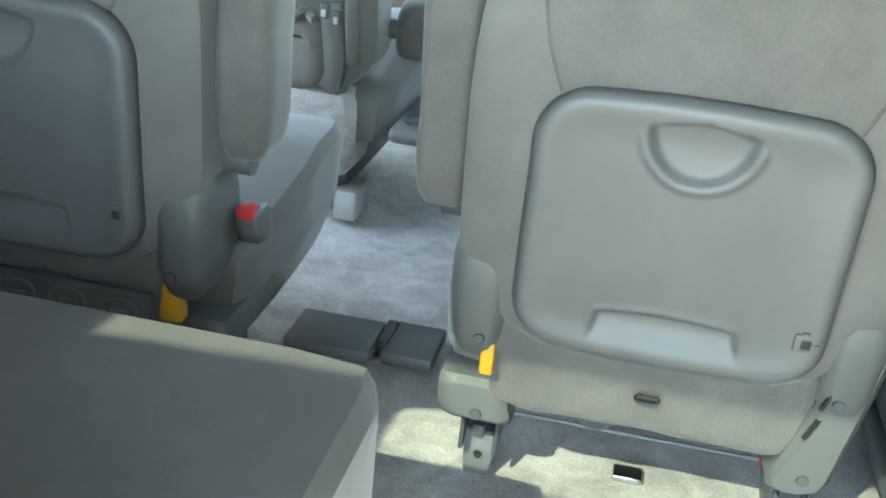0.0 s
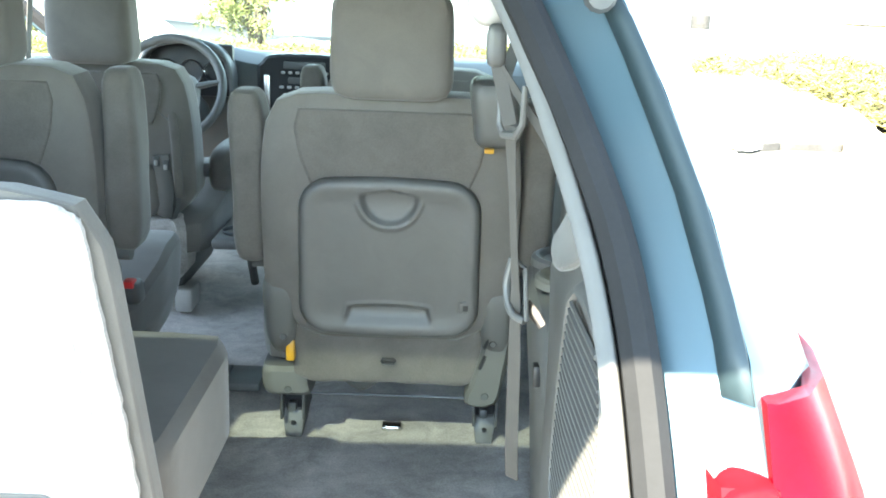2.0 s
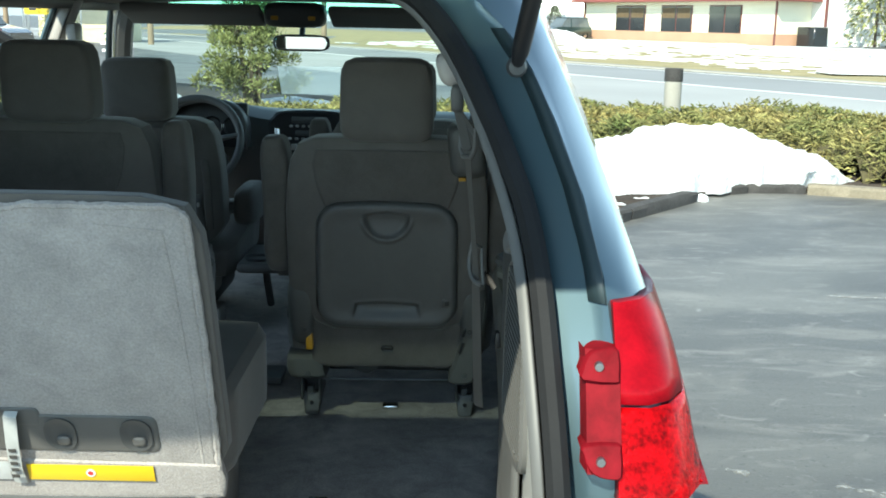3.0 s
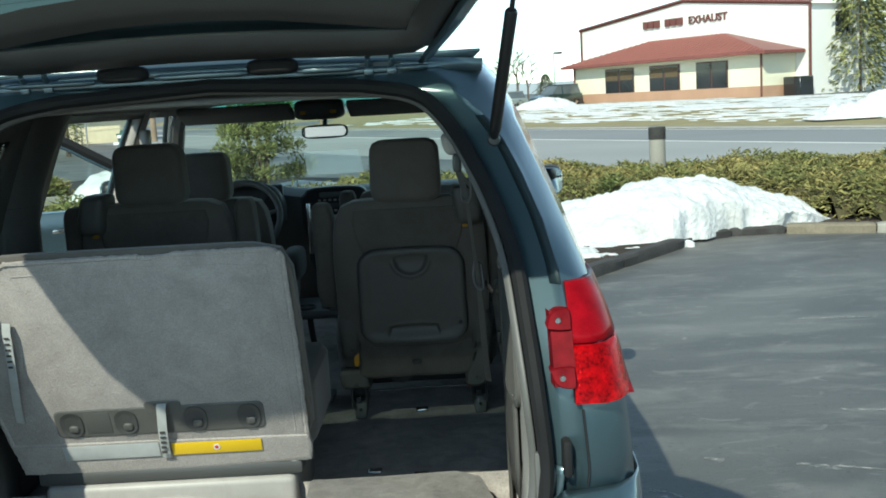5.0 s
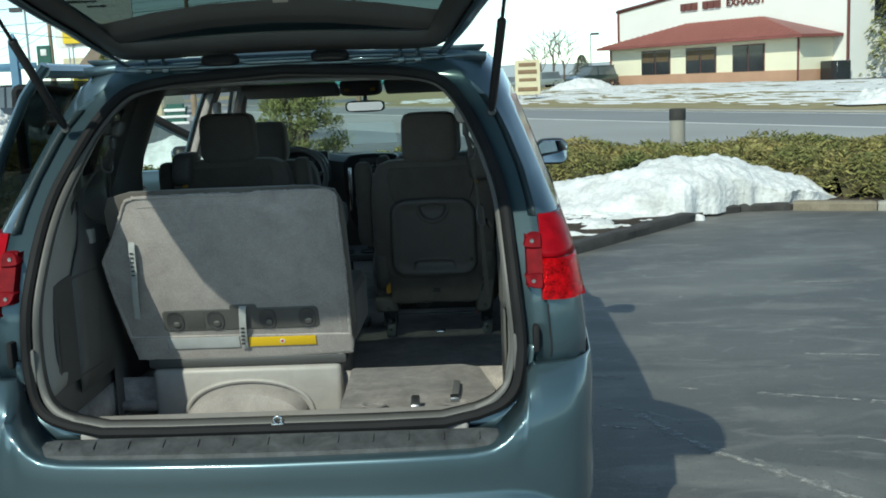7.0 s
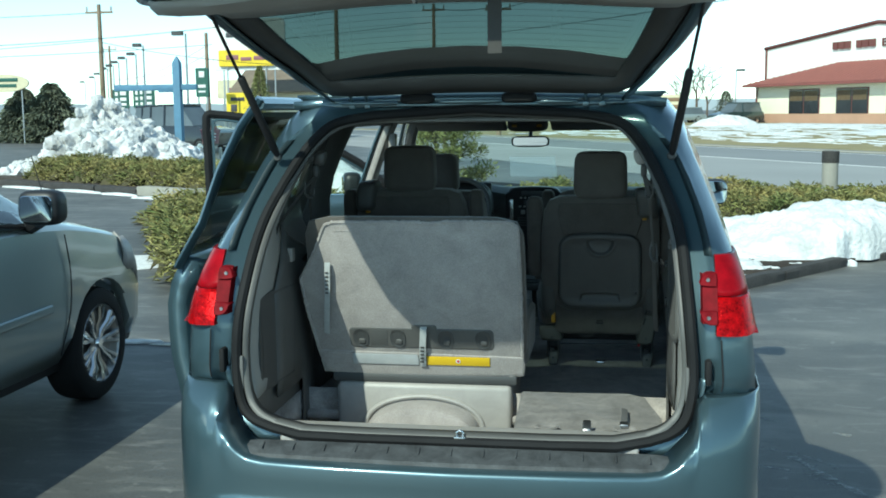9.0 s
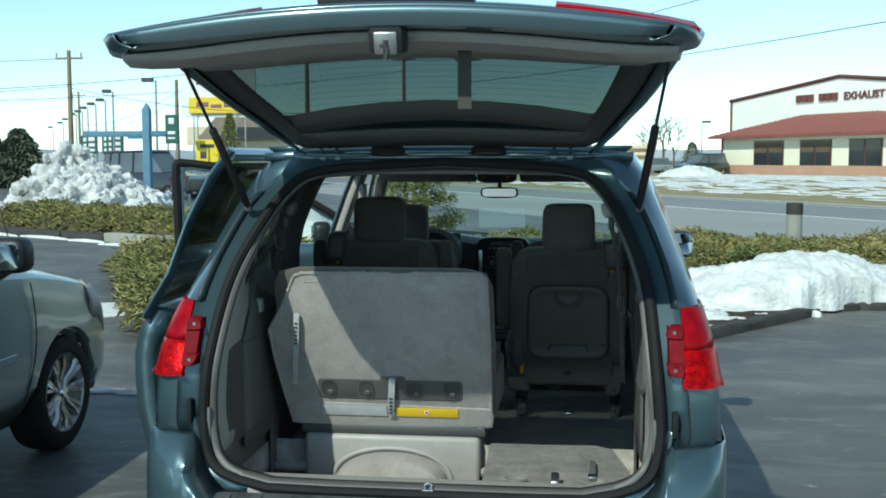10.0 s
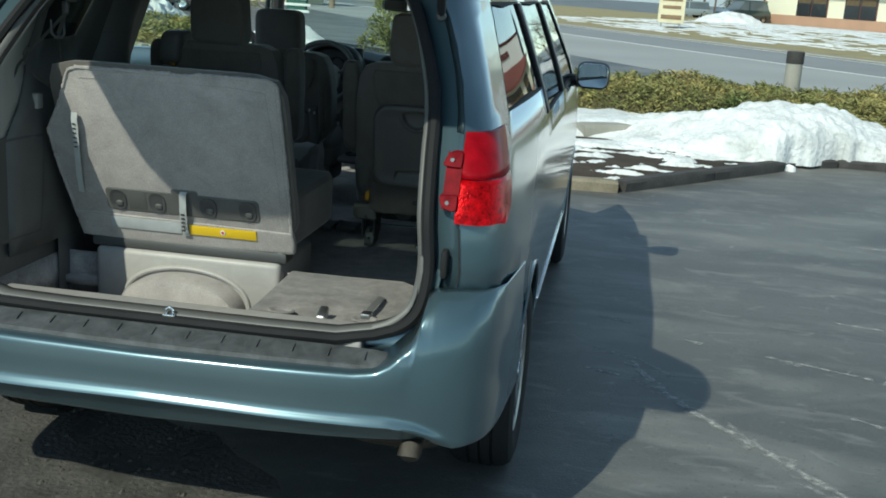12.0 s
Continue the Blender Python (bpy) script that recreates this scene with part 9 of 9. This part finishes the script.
def other_ring(y, w, sill, belt, top, tw):
    """Half a cross-section from the sill over the shoulder to the middle of the roof or hood."""
    half = [(w * 0.93, sill), (w * 0.985, sill + 0.12), (w, 0.60), (w * 0.995, (0.60 + belt) / 2), (w * 0.965, belt - 0.02), (w * 0.94, belt), (tw + (w * 0.94 - tw) * 0.35, belt + (top - belt) * 0.65), (tw, top - 0.03), (tw * 0.8, top), (0.0, top + 0.012)]
    pts = [Vector((x, y, z)) for x, z in half]
    return pts + [Vector((-p.x, p.y, p.z)) for p in reversed(pts[:-1])]


# stations from tail to nose: y, half width, sill, belt, top, half width of the top
STATIONS = [(-4.15, 0.80, 0.45, 1.05, 1.10, 0.62), (-4.05, 0.90, 0.34, 1.10, 1.45, 0.62), (-3.6, 0.95, 0.32, 1.14, 1.70, 0.64), (-2.5, 0.97, 0.32, 1.14, 1.74, 0.66), (-1.6, 0.975, 0.32, 1.13, 1.73, 0.66), (-1.05, 0.975, 0.32, 1.125, 1.60, 0.66), (-0.60, 0.975, 0.32, 1.115, 1.32, 0.72), (-0.30, 0.975, 0.33, 1.09, 1.15, 0.80), (0.0, 0.97, 0.34, 1.045, 1.09, 0.78), (0.30, 0.967, 0.33, 0.985, 1.03, 0.76), (0.50, 0.945, 0.30, 0.90, 0.96, 0.72), (0.66, 0.89, 0.28, 0.79, 0.85, 0.66), (0.78, 0.78, 0.28, 0.66, 0.72, 0.6), (0.84, 0.6, 0.30, 0.52, 0.58, 0.45)]
fine = []
for a, b in zip(STATIONS, STATIONS[1:]):
    n = max(1, int((b[0] - a[0]) / 0.07))
    for k in range(n):
        fine.append(tuple(a[i] + (b[i] - a[i]) * k / n for i in range(6)))
fine.append(STATIONS[-1])


def arched(ring, y):
    """Lifts the lower edge over the wheels."""
    out = []
    for p in ring:
        z = p.z
        for yc in (0.0, -3.03):
            if abs(y - yc) < 0.39 and abs(p.x) > 0.72:
                z = max(z, 0.345 + math.sqrt(0.1521 - (y - yc) ** 2) + 0.04 * (p.z - 0.34))
        out.append(Vector((p.x, p.y, z)))
    return out


bm = bmesh.new()
loft(bm, [arched(other_ring(*st), st[0]) for st in fine], False, False)
body2 = part("body", bm, SILVER, other, thick=0.01)
part("underside", rbox(bmesh.new(), (-0.86, -4.0, 0.24), (0.86, 0.6, 0.42), 0.04), BLACK, other)
for s in (1, -1):
    # side glass, sill strip, door seam, mirror, lamp
    def glass_at(y, k):
        st = min(fine, key=lambda q: abs(q[0] - y))
        w, belt, top, tw = st[1], st[3], st[4], st[5]
        x0, x1 = w * 0.945, tw + 0.012
        return Vector((s * (x0 + (x1 - x0) * k + 0.012 * (1 - k)), y, belt + 0.015 + (top - 0.09 - belt) * k))
    for y0, y1 in ((-3.7, -2.55), (-2.48, -1.45), (-1.38, -0.66)):
        bm = bmesh.new()
        ys = [y0 + (y1 - y0) * k / 8 for k in range(9)]
        loft(bm, [[glass_at(y, k / 4) for y in ys] for k in range(5)], False, False)
        part("side_window", bm, DARK_GLASS, other, "dark side glass", thick=0.008)
    bm = tube(bmesh.new(), [(s * 0.985, -2.5, 0.655), (s * 0.99, -1.5, 0.66), (s * 0.985, -0.62, 0.668)], 0.026, 8, flat=0.5, up=(1, 0, 0))
    part("rubbing_strip", bm, SILVER, other)
    bm = tube(bmesh.new(), smooth_line([(s * 0.972, -0.42, 1.06), (s * 0.986, -0.40, 0.85), (s * 0.984, -0.42, 0.62), (s * 0.955, -0.50, 0.38)], 5), 0.004, 5)
    part("door_seam", bm, BLACK, other)
    bm = tube(bmesh.new(), [(s * 0.972, -1.42, 1.10), (s * 0.984, -1.42, 0.70), (s * 0.955, -1.42, 0.36)], 0.004, 5)
    part("door_seam", bm, BLACK, other)
    bm = soft(bmesh.new(), (s * 1.10 - 0.115, -0.93, 1.16), (s * 1.10 + 0.115, -0.78, 1.345), 4, 8)
    tube(bm, [(s * 0.93, -0.70, 1.13), (s * 1.02, -0.76, 1.17)], 0.04, 8)
    om = part("door_mirror", bm, BLACK, other)
    bm = bmesh.new()
    slab(bm, rrect(0.18, 0.135, 0.03, 4), lambda u, v, d: Vector((s * 1.10 + u, -0.926 - d, 1.25 + v)), 0.0, 0.005)
    part("mirror_glass", bm, MIRROR, om)
    bm = bmesh.new()
    ringset = []
    for k in range(6):
        y = 0.30 + 0.34 * k / 5
        st = min(fine, key=lambda q: abs(q[0] - y))
        ringset.append([Vector((s * (st[1] * f + 0.010), y + 0.01, z)) for f, z in ((0.99, st[3] - 0.20), (0.995, st[3] - 0.12), (0.97, st[3] - 0.03), (0.93, st[3] + 0.012))])
    loft(bm, ringset, False, False)
    part("headlamp", bm, PLASTIC_PALE, other, "clear headlamp glass", thick=0.01)
    # wheels
    for y in (0.0, -3.03):
        put = lambda a, b, h: Vector((s * (0.735 + h), y + a, 0.345 + b))
        w = part("wheel", lathe(bmesh.new(), ((0.21, 0.03), (0.30, -0.005), (0.335, 0.012), (0.345, 0.05), (0.345, 0.165), (0.335, 0.20), (0.30, 0.22), (0.245, 0.214), (0.232, 0.20)), put, 44), RUBBER, other, "black tyre on a bright alloy rim")
        rim = part("rim", lathe(bmesh.new(), ((0.22, 0.05), (0.222, 0.19), (0.236, 0.212), (0.240, 0.206), (0.226, 0.20), (0.20, 0.165), (0.07, 0.135), (0.0, 0.135)), put, 36), STEEL, w)
        for k in range(9):
            a0 = 2 * math.pi * k / 9
            for da in (-0.13, 0.13):
                bm = bmesh.new()
                tube(bm, [put(r * math.cos(a0 + da * (0.4 + r * 2.6)), r * math.sin(a0 + da * (0.4 + r * 2.6)), 0.175 + 0.02 * (r > 0.1)) for r in (0.03, 0.10, 0.16, 0.228)], [0.016, 0.015, 0.016, 0.020], 6)
                part("spoke", bm, CHROME, rim)
        part("hub_cap", lathe(bmesh.new(), ((0.0, 0.205), (0.026, 0.205), (0.034, 0.19), (0.038, 0.15)), put, 16), CHROME, rim)
part("wiper_aerial", tube(bmesh.new(), [(0.80, -0.20, 1.07), (0.78, -0.24, 1.17)], [0.012, 0.006], 6), BLACK, other)
part("aerial", tube(bmesh.new(), [(0.78, -0.24, 1.17), (0.74, -0.32, 1.50)], 0.003, 5), BLACK, other)
